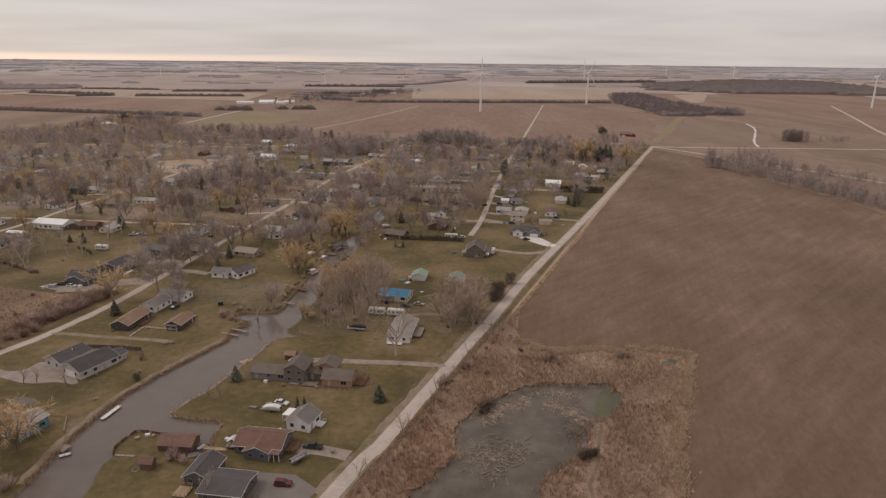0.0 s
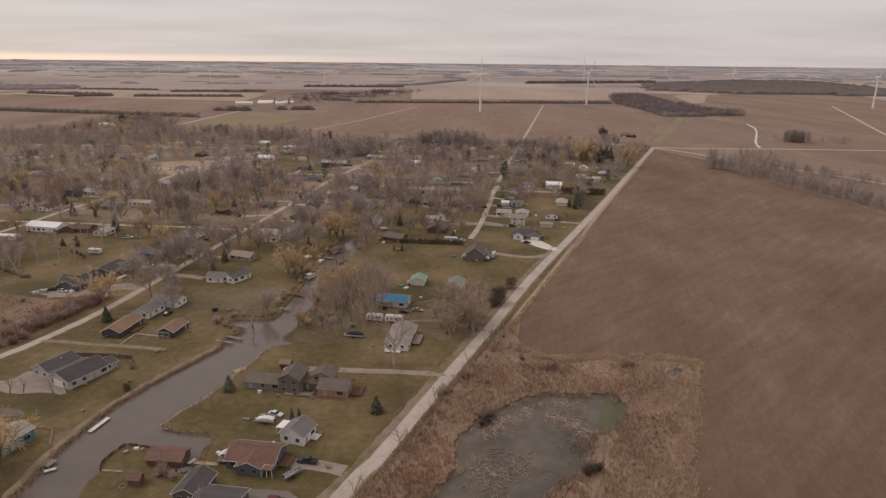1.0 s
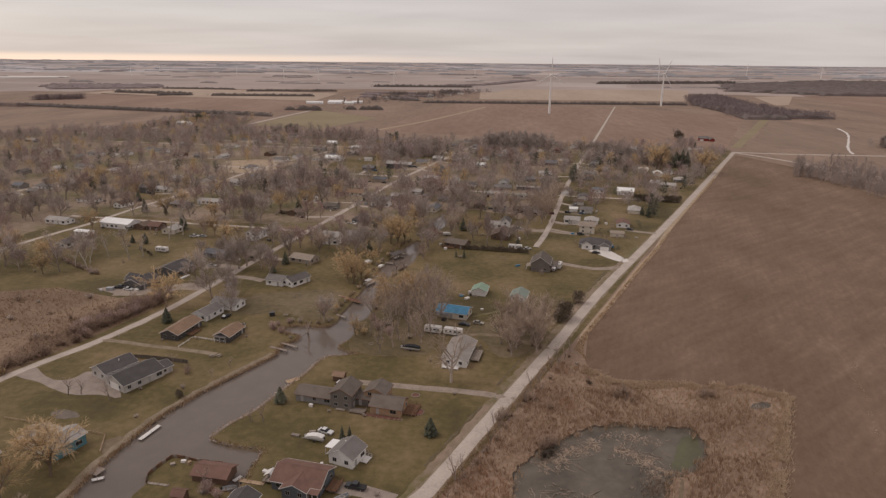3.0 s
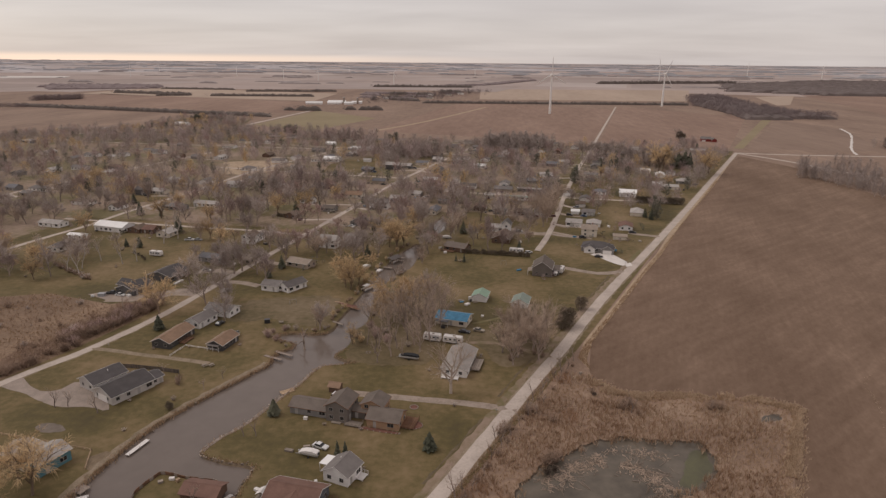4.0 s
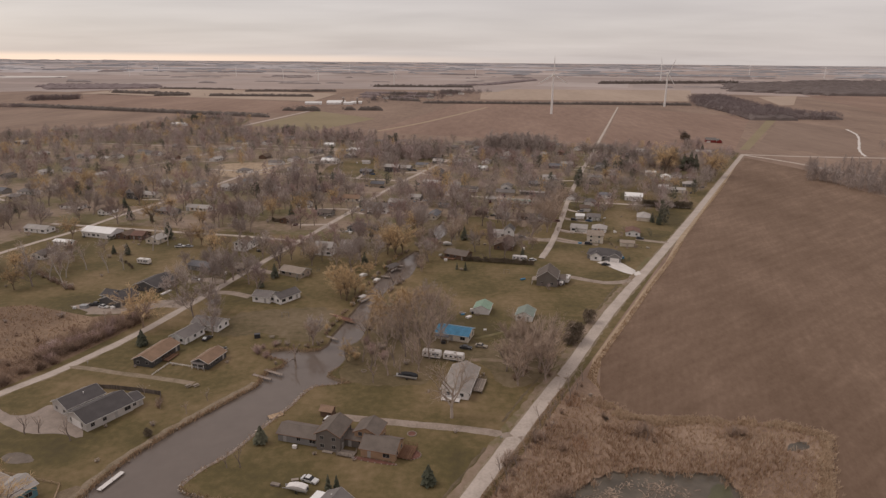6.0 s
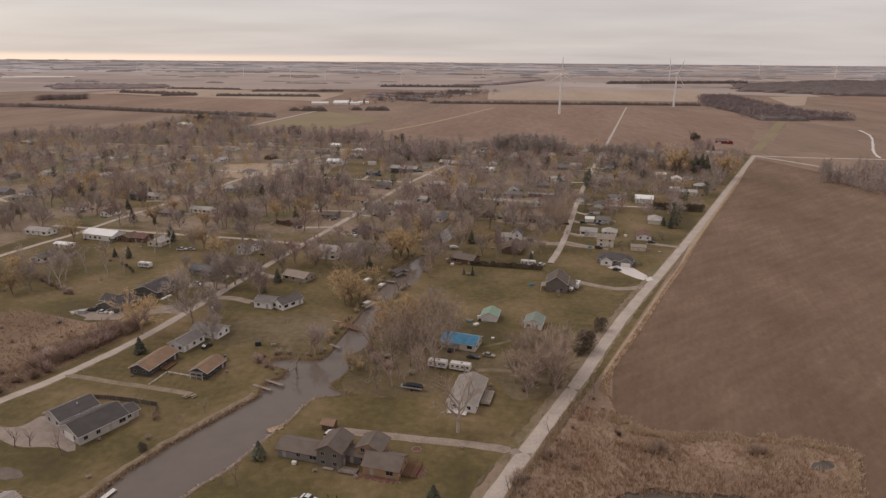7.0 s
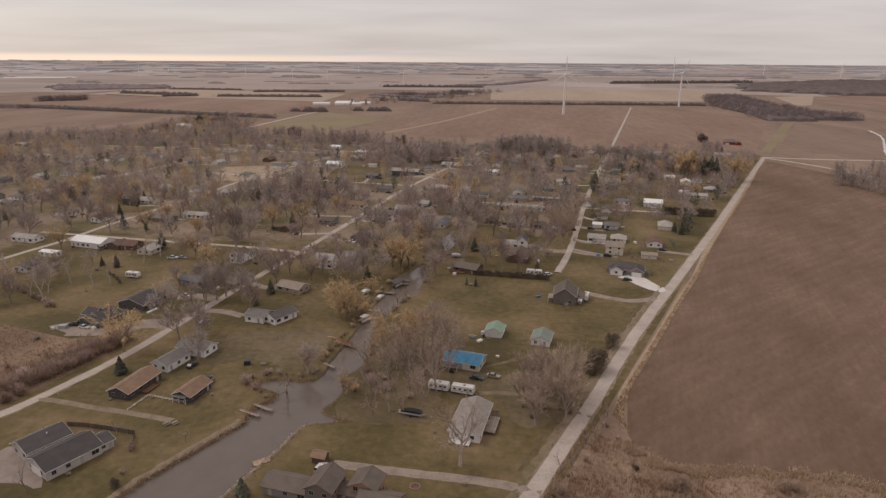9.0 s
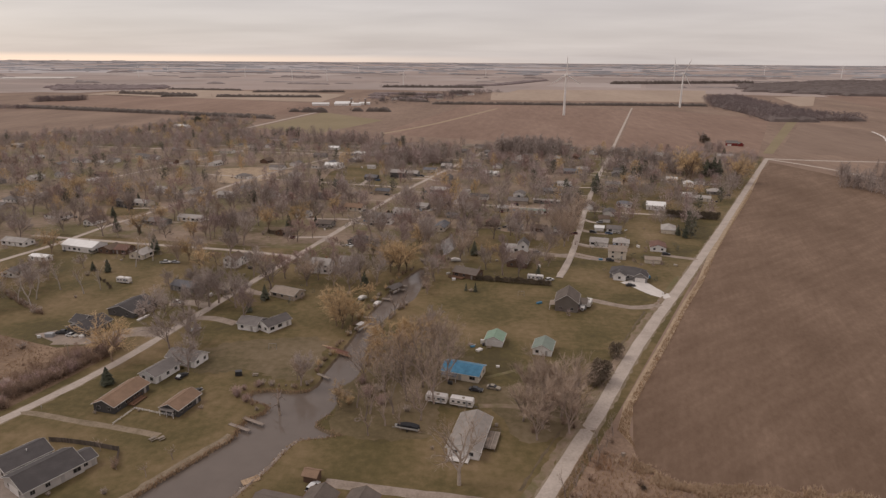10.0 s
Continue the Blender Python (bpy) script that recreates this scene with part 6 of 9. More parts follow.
    for x, y, s in ((-47.5, 240, 1.3), (-41, 238, 1.2), (-36, 236.5, 1.0), (-52, 247, 1.3), (-34, 249, 1.5), (-40, 245, 1.4), (-29, 259, 1.4)):
        at("roadside", x, y, s)
    for x, y, s in ((3, 240, 1.0), (7, 246, 1.1), (12, 246, 1.0), (15, 252, 1.1), (6, 252, 0.9), (11, 259, 1.0), (3, 249, 0.9), (15, 244, 0.9), (17, 259, 1.0)):
        at("brush", x, y, s)
    for k, x, y, s in (("red_bush", -50, 254, 1.5), ("red_bush", -45, 250, 1.2), ("red_bush", -54, 262, 1.1), ("willow_a", -57.5, 246.5, 0.5), ("gold_bush", -55, 249, 0.8), ("roadside", -47, 244, 1.2), ("bush", -57, 252, 1.3)):
        at(k, x, y, s * (1.0 if "bush" in k else 1.2))
    at("willow_a", -73.2, 306, 1.2), at("willow_a", -76, 308, 0.8), at("willow_a", -70.5, 341, 0.55), at("willow_a", -63, 374, 1.35), at("willow_a", -68, 379, 1.25), at("willow_a", -60, 382, 1.2), at("willow_a", -65, 384, 1.2), at("willow_a", -78.5, 316, 1.15), at("willow_a", -71, 313, 0.9), at("willow_a", -61, 428, 1.1), at("bare_c", -74.1, 258.2, 0.75), at("pale_b", -74.8, 260.5, 0.7), at("sapling", -76.5, 262, 1.2)
    at("spruce", -69.4, 193.8, 0.85), at("spruce", -19.5, 181.2, 0.95), at("juniper", -102.6, 193.2, 0.42), at("bush", -14.6, 205.5, 0.6)
    at("cedar", -44.6, 176.0, 0.95), at("cedar", -42.6, 176.8, 0.8), at("bush", -29.5, 152.5, 0.7)
    at("juniper", 25.6, 274.0, 1.3), at("juniper", 27.2, 277.5, 1.1), at("juniper", 33.5, 294.0, 1.0), at("juniper", 24.2, 271.0, 0.8)
    at("willow_a", -147.5, 266.5, 1.35), at("spruce", -138.5, 250.5, 1.0), at("gold_bush", -171, 199.5, 0.8), at("gold_bush", -173.5, 202, 0.7), at("willow_a", -116.0, 150.5, 1.2), at("willow_a", -121.0, 140, 1.0), at("willow_a", -123.5, 155.5, 0.95), at("red_bush", -109.5, 136, 1.2), at("pale_b", -108, 132, 0.6), at("red_bush", -72.5, 148.8, 1.1), at("red_bush", -69, 147.5, 0.8), at("roadside", -74, 150.3, 0.8), at("roadside", -57, 133, 1.0)
    at("bare_a", -116.5, 263, 0.85), at("bare_c", -121.5, 277, 0.8), at("bare_c", -127, 284, 0.95), at("bare_b", -132.5, 279, 1.05)
    for x, y in ((-98, 206), (-95, 214), (-117, 215)):
        at("sapling", x, y, 0.85)
    for x, y, s in ((-139.1, 190.0, 0.9), (-135.4, 191.0, 0.8), (-123.7, 188.4, 0.95), (-107.5, 207.9, 0.55), (-20.8, 139, 1.0), (-18, 142, 0.8), (-10.4, 161, 1.05), (-8.6, 163.5, 0.8), (-1.2, 189, 0.55), (10.5, 212, 0.9), (13.5, 217, 0.9), (8, 205, 0.7), (18, 228, 0.7), (21, 234, 0.8), (-70.5, 182, 0.75), (-74, 181.5, 0.6)):
        at("roadside", x, y, s)
    for x, y in ((67.7, 214.4), (66, 213), (69.5, 213.6), (43, 207), (40, 211.8), (38.5, 210), (41.5, 213), (30, 219), (16, 200), (8.3, 203.6), (10, 205), (0, 191.3), (1.5, 193), (14.2, 178.8), (15.6, 179.8), (13, 177.6), (16.5, 182)):
        at("brush", x, y, 1.2 + 0.3 * math.sin(x))
    for i in range(40):
        y = 136 + 108 * ((i * 0.618) % 1.0)
        at(("brush", "roadside", "brush", "sapling")[i % 4], -22.2 + (y - 134) * 0.415 + 1.0 + 3.5 * ((i * 0.37) % 1.0), y, (0.8, 0.75, 0.6, 0.8)[i % 4])
    at("dark_brush", 41.0, 151.5, 1.0), at("dark_brush", 43.2, 152.6, 0.9), at("dark_brush", 39.6, 150.6, 0.8), at("dark_brush", 13.2, 174.0, 0.75), at("dark_brush", 15.0, 175.6, 0.6), at("dark_brush", 30.5, 217.5, 0.5), at("red_bush", 41, 155.6, 0.6), at("brush", 40.6, 152.6, 0.9), at("roadside", 41, 208, 0.9), at("roadside", 66, 213, 0.6)
    for i in range(60):
        u = (i * 0.618) % 1.0
        at("brush" if i % 5 else "red_bush", -163 + 14 * u - 9 * ((i * 0.37) % 1.0), 233 + 44 * u, 1.2 + 0.5 * ((i * 0.29) % 1.0))
    wild = random.Random(58)
    for i in range(46):
        y = wild.uniform(168, 236)
        at("brush", -178.5 + (y - 182) * 0.35 - 6 * wild.random() ** 2, y, wild.uniform(1.0, 1.6))
    for i in range(26):
        at("brush" if i % 4 else "bush", wild.uniform(-245, -166), wild.uniform(222, 272), wild.choice((0.4, 0.5, 0.7, 1.0, 1.3)))
    for x, y in ((-46, 199.8), (-33, 200), (-41, 188.6), (-52.5, 190), (-36, 170), (-45, 161), (-25.5, 228), (-8, 242), (-118.5, 236), (-131, 233), (-100, 240), (-118, 196), (-110, 180)):
        at("bush", x, y, 0.5)
    for x, y, s in ((-88.5, 245, 0.8), (-92.5, 250.5, 1.0), (-88.5, 255.4, 1.1), (-84, 256.6, 1.0), (-79, 256.4, 0.8), (-74.6, 257, 0.8), (-83, 243, 0.7), (-86.4, 256.4, 0.9), (-81.6, 257.2, 0.9), (-76.8, 256.6, 0.9), (-90.8, 253.4, 0.9), (-91.6, 247.6, 0.8), (-86, 243.6, 0.6), (-72.6, 258.6, 0.8), (-71.4, 262, 0.7), (-81.8, 242, 0.5)):
        at("red_bush" if x < -88 else "brush" if int(y) % 2 else "bush", x + 0.9 * math.sin(7 * x), y + 0.9 * math.cos(5 * y), s * (0.75 + 0.35 * math.sin(3.1 * x + y)))
    at("brush", -109.0, 210.0, 0.9), at("brush", -108.4, 208.4, 0.8), at("bush", -104.5, 198.5, 0.7)
    for k, x, y, s in (("willow_a", -245, 323, 0.9), ("willow_a", -252, 327, 0.7), ("willow_a", -165, 368, 1.0), ("bare_a", -137.5, 321, 1.1), ("bare_c", -135.5, 326, 1.1), ("bare_b", -144.5, 312, 0.9), ("bare_e", -122.5, 356, 1.1), ("bare_e", -118, 362, 1.0), ("bare_a", -134.5, 362, 1.0),
                       ("bare_d", -158, 346, 0.7), ("bare_d", -152, 349, 0.7), ("juniper", -207, 347, 0.28), ("juniper", -203, 344, 0.3), ("juniper", -199, 341, 0.26), ("juniper", -195, 337, 0.3)):
        at(k, x, y, s)
    for i in range(26):
        at(("bush", "brush", "brush")[i % 3], -238 + 36 * ((i * 0.618) % 1.0), 303 + 22 * ((i * 0.377) % 1.0), 0.6 + 0.6 * ((i * 0.29) % 1.0))
    # pale trunks in the rough ground
    for x, y, s in ((-224, 314, 0.85), (-215, 311, 0.95), (-219, 319, 0.8), (-217, 332, 0.9), (-203, 329, 0.9), (-198, 334, 0.75), (-202, 369, 0.95), (-206, 388, 1.0), (-199, 380, 0.8), (-240, 322, 0.9), (-250, 333, 0.9)):
        at("birch", x, y, s * 1.3)
    for x, y, s in ((-180, 383, 1.0), (-148, 336, 0.75), (-157, 345, 0.7), (-165, 338, 0.7)):
        at("willow_a" if x < -170 else "bare_a", x, y, s)
    for i in range(22):
        at("juniper", -24 + i * 1.75, 373.2 - i * 0.15, 0.44 + 0.07 * math.sin(i * 2.1))
    at("cedar", -27, 357, 0.85), at("cedar", -22.5, 356, 0.95), at("bush", -24.5, 356, 0.7)
    # the north-east corner: willows and a dark clump
    at("willow_a", 149, 676, 2.1), at("willow_a", 155, 684, 1.9), at("willow_a", 190, 666, 1.8), at("willow_a", 197, 674, 1.7), at("willow_a", 117, 591, 0.9), at("willow_a", 142, 603, 0.75), [at(("bare_a", "bare_b", "bare_c")[i % 3], 78 + 88 * ((i * 0.618) % 1.0), 700 + 95 * ((i * 0.377) % 1.0), 0.9 + 0.5 * ((i * 0.29) % 1.0)) for i in range(24)], at("pine", 174, 704, 2.0), at("pine", 182, 708, 2.1), at("pine", 188, 712, 1.9), at("pine", 178, 716, 1.8), at("pine", 233, 850, 1.1), at("juniper", 243, 974, 1.9), at("bare_d", 239, 976, 1.3), at("juniper", 248, 976, 1.4)
    at("pine", 64, 640, 1.2), at("pine", 66, 652, 1.1), at("pine", 27, 605, 1.0), at("pine", 100, 470, 0.9), at("pine", 97, 476, 0.8), at("willow_a", 129, 640, 0.8), at("willow_a", 88, 640, 0.8)
    [at("juniper", 101 + 2.3 * i, 526.5 - 0.25 * i, 0.85) for i in range(15)], [at("pale_b", x, y, 1.35) for x, y in ((27, 452), (31, 470), (24, 440), (34, 490), (22, 462), (38, 515))], [at("bare_c", x, y, 1.0) for x, y in ((5, 470), (-2, 478), (-8, 460))], [at("bare_b", x, y, 0.9) for x, y in ((-141, 318), (-144, 322), (-137, 330), (-128, 332))]
    at("pine", -264, 530, 1.0), at("pine", -137, 470, 0.7), at("pine", -100, 486, 0.8), at("pine", -110, 492, 0.7), at("bare_e", -135, 428, 1.0), at("bare_e", -128, 436, 0.9), at("spruce", -118, 318, 0.7)


named_trees()
HOUSE_SPOTS = [tuple(o.matrix_world.translation.xy) for o in list(scene.objects) if o.parent is None and o.type == "EMPTY" and o.name.split(".")[0] in ("house", "barn", "shed", "mobile_home", "garage", "boathouse")]
HOUSE_SPOTS += [(o.location.x, o.location.y) for o in list(scene.objects) if o.type == "EMPTY" and o.name.split(".")[0] in ("house", "barn", "shed", "mobile_home", "garage")]
STREETS = [smooth_line(p, 6) for p in ([(-185, 150), (-155, 230), (-140, 300), (-122, 425), (-98, 595), (-55, 801)], [(-292, 300), (-273, 403), (-258, 525), (-232, 694), (-205, 790)],
                                       [(-420, 330), (-385, 560), (-335, 800)], [(-300, 418), (-170, 405.5), (-122, 398)], [(18, 382), (49, 561), (72, 692), (113, 900)], ROAD, [(-60, 549), (47, 537), (134, 528)], [(-300, 640), (-103, 605)])]
LAWNS_OPEN = [[(-72, 296), (-37, 296), (-35, 402), (-66, 402)], [(-34, 290), (24, 275), (58, 345), (20, 372), (-34, 370)], [(30, 375), (70, 372), (90, 425), (32, 432)], [(-100, 240), (-72, 256), (-72, 330), (-95, 350), (-102, 300)], [(-220, 270), (-155, 285), (-150, 345), (-195, 372), (-215, 345)]]
grid_of = {}
for x, y in [p for line in STREETS[:2] + STREETS[3:5] for p in line if p[1] > 280]:
    d = math.hypot(x, y - 40)
    u, v = x - 9.5 * x / d, y - 9.5 * (y - 40) / d
    grid_of.setdefault((int(u // 8), int(v // 8)), []).append((u, v, 5.5))
for x, y in [p for line in STREETS for p in line]:
    grid_of.setdefault((int(x // 8), int(y // 8)), []).append((x, y, 8.0))
for x, y in HOUSE_SPOTS:
    grid_of.setdefault((int(x // 8), int(y // 8)), []).append((x, y, 8.0))
    grid_of.setdefault((int(x // 8), int((y - 12) // 8)), []).append((x, y - 12, 9.0))
for x, y in spots:
    grid_of.setdefault((int(x // 8), int(y // 8)), []).append((x, y, 5.0))


def free(x, y, own):
    i, j = int(x // 8), int(y // 8)
    for a in range(i - 2, i + 3):
        for b in range(j - 2, j + 3):
            for px, py, r in grid_of.get((a, b), ()):
                if math.hypot(px - x, py - y) < max(r, own):
                    return False
    return True


def take(x, y, r=4.0):
    grid_of.setdefault((int(x // 8), int(y // 8)), []).append((x, y, r))


def crowd(x, y):
    """How thickly trees stand: groves and gaps."""
    return 0.5 + 0.9 * noise.noise((x * 0.017, y * 0.017, 3.3)) + 0.3 * noise.noise((x * 0.05, y * 0.05, 7.1))


def village_trees():
    rng = random.Random(21)
    count = 0
    kinds = ["bare_a"] * 5 + ["bare_b"] * 5 + ["bare_c"] * 4 + ["bare_f"] * 5 + ["bare_d"] * 5 + ["bare_e"] * 3 + ["pale_b"] * 3 + ["willow_a"] * 2 + ["pine"] * 4 + ["bush"] * 3
    tries = 0
    while count < 300 and tries < 20000:
        tries += 1
        y = rng.uniform(300, 540)
        x = rng.uniform(-400, 40 + (y - 300) * 0.36)
        if not inside((x, y), VILLAGE) or inside((x, y), CANAL) or inside((x, y), BASIN) or any(inside((x, y), lo) for lo in LAWNS_OPEN):
            continue
        right = x > 35 + (y - 430) * 0.2
        if (right and rng.random() < 0.8) or rng.random() > crowd(x, y) + 0.2:
            continue
        if x < -290 and rng.random() < 0.35:
            continue
        if not free(x, y, 4.6 if x < -60 else 5.0):
            continue
        take(x, y, 3.6)
        plant(rng.choice(kinds), x, y, rng.uniform(0, 360), rng.choice((0.6, 0.8, 0.95, 1.05, 1.2)) * rng.uniform(0.9, 1.1))
        count += 1


village_trees()


def garden_shrubs():
    """Dark evergreen shrubs in short rows beside the village houses."""
    rng = random.Random(91)
    made = 0
    for x0, y0 in HOUSE_SPOTS[::-1]:
        if not 330 < y0 < 560 or x0 < -190 or made > 24 or rng.random() < 0.45:
            continue
        a = rng.choice((0.1, 1.67, 3.2))
        x, y = x0 + math.cos(a) * 10, y0 + math.sin(a) * 8
        if inside((x, y), CANAL) or inside((x, y), BASIN) or not free(x, y, 3.5):
            continue
        for i in range(rng.choice((1, 2, 3))):
            plant(rng.choice(("juniper", "spruce")), x + 2.0 * i, y - 0.3 * i, rng.uniform(0, 360), rng.uniform(0.34, 0.5))
            made += 1


garden_shrubs()
LOT_DRIVES = []


def lot_drives():
    """A short pale drive from each lot of the back streets to its street."""
    rng = random.Random(17)
    made = 0
    lanes = [line for line in STREETS if line is not STREETS[5]]
    for x, y in sorted(set((round(a, 1), round(b, 1)) for a, b in HOUSE_SPOTS)):
        if not 405 < y < 880 or made >= 95 or x > 140:
            continue
        px, py = min((p for line in lanes for p in line), key=lambda p: (p[0] - x) ** 2 + (p[1] - y) ** 2)
        d = math.hypot(px - x, py - y)
        if not 9 < d < 44:
            continue
        sx = x + (px - x) * 4.5 / d
        drive([(px, py), ((px + sx) / 2, y + rng.uniform(-6, -3)), (sx, y - 6.5)], rng.uniform(2.4, 3.4), "pale driveway of a village house", rng.choice((GRAVEL, GRAVEL, CONCRETE, DIRT_DRIVE)), seed=made)
        LOT_DRIVES.append((sx, y - 6.5, math.degrees(math.atan2(py - y, px - x))))
        made += 1


lot_drives()


def stuff_trees(name, places, material, label, seed, reach=0.18, wide=0.015, low=0.08, limbs=True):
    """Many far trees in one mesh: each a stem, upright limbs and a rounded haze of twig slivers."""
    rng = random.Random(seed)
    s = Shape()
    for x, y, z, hgt, wid, n in places:
        if limbs:
            s.tube((x, y, z - 0.3), (x + rng.uniform(-0.3, 0.3), y, z + hgt * 0.6), hgt * 0.016, hgt * 0.007, 4, cap=False)
        lobes = [(rng.uniform(-0.22, 0.22) * wid, rng.uniform(-0.22, 0.22) * wid, rng.uniform(0.72, 1.0)) for i in range(4)]
        for lx, ly, lt in lobes if limbs else ():
            s.tube((x, y, z + hgt * 0.3), (x + lx * 1.3, y + ly * 1.3, z + hgt * lt * 0.9), hgt * 0.006, hgt * 0.002, 3, cap=False)
        for i in range(n):
            lx, ly, lt = lobes[i % 4]
            a, r, v = rng.uniform(0, 6.283), math.sqrt(rng.random()), rng.random()
            prof = math.sin(math.pi * (0.12 + 0.83 * v)) ** 0.7
            cx = x + lx + math.cos(a) * r * wid * 0.33 * prof
            cy = y + ly + math.sin(a) * r * wid * 0.33 * prof
            c = Vector((cx, cy, z + hgt * lt * (low + (0.93 - low) * v)))
            d = Vector((rng.gauss(0, 0.45) + (cx - x) / wid * 1.6, rng.gauss(0, 0.45) + (cy - y) / wid * 1.6, rng.uniform(0.3, 1))).normalized() * hgt * reach * rng.uniform(0.6, 1.2)
            e = Vector((rng.gauss(0, 1), rng.gauss(0, 1), rng.gauss(0, 0.4))).normalized() * hgt * wide
            s.add([c - e, c + e, c + d], [(0, 1, 2)])
    return solid(name, s, material, label, "trees", kind="stuff")


def far_village_trees():
    rng = random.Random(31)
    brown, gold, dark, deep, ruddy = [], [], [], [], []
    tries = 0
    while len(brown) + len(deep) + len(ruddy) < 2050 and tries < 200000:
        tries += 1
        y = rng.uniform(500, 1180)
        x = rng.uniform(-950, 270)
        if not inside((x, y), VILLAGE) or (x < -230 and y < 800 and rng.random() < 0.4):
            continue
        if rng.random() > crowd(x, y) + (0.65 if y > 640 else 0.45) - (0.25 if x > 40 and y < 700 else 0):
            continue
        own = 4.2
        if any(inside((x, y), lot) for lot in GREEN_LOTS + [CLEARING]) and rng.random() < 0.9 or not free(x, y, own):
            continue
        take(x, y, 3.8)
        k = rng.random()
        (gold if k < 0.06 + 0.04 * (x < -230) else dark if k < 0.155 + 0.05 * (x < -230) else deep if k < 0.36 else ruddy if k < 0.48 else brown).append((x, y, 0, rng.choice((6, 8, 10, 12, 14) if y > 760 else (6, 9, 11, 13, 15, 17)) * rng.uniform(0.9, 1.1), rng.uniform(9, 14), 200))
    for i in range(400):
        x, y = rng.uniform(-900, -300), rng.uniform(300, 620)
        if free(x, y, 6):
            take(x, y)
            brown.append((x, y, 0, rng.uniform(7, 13), rng.uniform(8, 11), 180))
    for i in range(26):
        gold.append((rng.gauss(-330, 32), rng.gauss(520, 22), 0, rng.uniform(8, 12), rng.uniform(10, 13), 260))
    for i in range(90):
        u = rng.random()
        brown.append((-30 + 75 * u + rng.gauss(0, 3), 812 + rng.gauss(0, 12) + 22 * u, 0, rng.uniform(17, 25), rng.uniform(7, 10), 140))
    # tall stands on the northern edge of the village
    for cx, cy, sx, sy, n in ((-115, 742, 24, 14, 70), (-205, 872, 20, 10, 26), (-245, 880, 12, 8, 14), (-330, 945, 26, 14, 40), (112, 718, 28, 10, 30), (165, 730, 14, 8, 10), (-400, 880, 50, 20, 30), (-470, 820, 60, 20, 34), (225, 868, 14, 5, 12)):
        for i in range(n):
            (deep if rng.random() < 0.35 else brown).append((rng.gauss(cx, sx), rng.gauss(cy, sy), 0, rng.uniform(10, 18) if cx > 0 or cx < -250 else rng.uniform(14, 22), rng.uniform(8, 13), 150))
    for cx, cy, n in ((-325, 950, 8), (179, 706, 9), (114, 722, 3), (97, 684, 3), (43, 560, 1), (63, 610, 4), (107, 478, 2), (-150, 862, 4), (-540, 1090, 14)):
        for i in range(n):
            dark.append((rng.gauss(cx, 5), rng.gauss(cy, 4), 0, rng.uniform(13, 19), rng.uniform(10, 13), 150))
    shrubs, low_brush = [], []
    for x, y in HOUSE_SPOTS:
        if y < 330:
            continue
        for i in range(rng.choice((2, 3, 5))):
            a, r = rng.uniform(0, 6.28), rng.uniform(7, 15)
            p, q = x + r * math.cos(a), y + 0.8 * r * math.sin(a)
            if not (inside((p, q), CANAL) or inside((p, q), BASIN)):
                (shrubs if rng.random() < 0.5 else low_brush).append((p, q, 0, rng.uniform(1.2, 3.8), rng.uniform(2, 4.5), 46))
    stuff_trees("yard_shrubs", shrubs, FAR_NEEDLE, "dark evergreen shrubs round the village houses", 21, 0.2, 0.07, 0.05, False)
    stuff_trees("yard_brush", low_brush, DARK_TWIG, "low brown shrubs round the village houses", 22, 0.25, 0.05, 0.05, False)
    stuff_trees("far_trees", brown, TWIG, "leafless brown trees among the far houses", 1)
    stuff_trees("far_maples", deep, DARK_TWIG, "dark brown leafless maples among the far houses", 11)
    stuff_trees("far_red_maples", ruddy, RED_TWIG, "reddish leafless maples among the far houses", 12)
    stuff_trees("far_willows", gold, WILLOW_TWIG, "golden willows among the far houses", 2, 0.17, 0.017)
    stuff_trees("far_evergreens", [(x, y, z, h * 0.85, w * 0.62, 150) for x, y, z, h, w, n in dark], FAR_NEEDLE, "dark evergreens among the far houses", 3, 0.14, 0.03, 0.04)
    # thickets along the creek, a copse and the field side
    creek = []
    line = smooth_line([(278, 668), (300, 632), (312, 575), (320, 540), (330, 505), (335, 460), (345, 415), (370, 360)], 4)
    for x, y in line:
        for i in range(4):
            creek.append((x + rng.gauss(6, 6), y + rng.gauss(0, 4), 0, rng.uniform(8, 17), rng.uniform(5, 8), 80))
    for x, y in smooth_line([(302, 732), (309, 707), (327, 676), (345, 640)], 5) + smooth_line([(345, 748), (352, 735), (362, 720)], 5):
        for i in range(3):
            creek.append((x + rng.gauss(4, 5), y + rng.gauss(-3, 4), 0, rng.uniform(8, 17), rng.uniform(5, 8), 80))
    line = smooth_line([(330, 690), (365, 640), (395, 580), (420, 520), (450, 460)], 5)
    for x, y in line:
        for i in range(2):
            creek.append((x + rng.gauss(8, 8), y + rng.gauss(0, 6), 0, rng.uniform(6, 12), rng.uniform(5, 8), 170))
    for i in range(70):
        creek.append((rng.gauss(503, 8), rng.gauss(915, 6), 0, rng.uniform(13, 19), rng.uniform(8, 11), 150))
    for i in range(14):
        creek.append((rng.gauss(556, 9), rng.gauss(905, 9), 0, rng.uniform(7, 12), rng.uniform(5, 8), 110))
    stuff_trees("creek_trees", creek, TWIG, "leafless thicket along the creek", 4)
    # woods and hedges beyond the fields
    wood = []

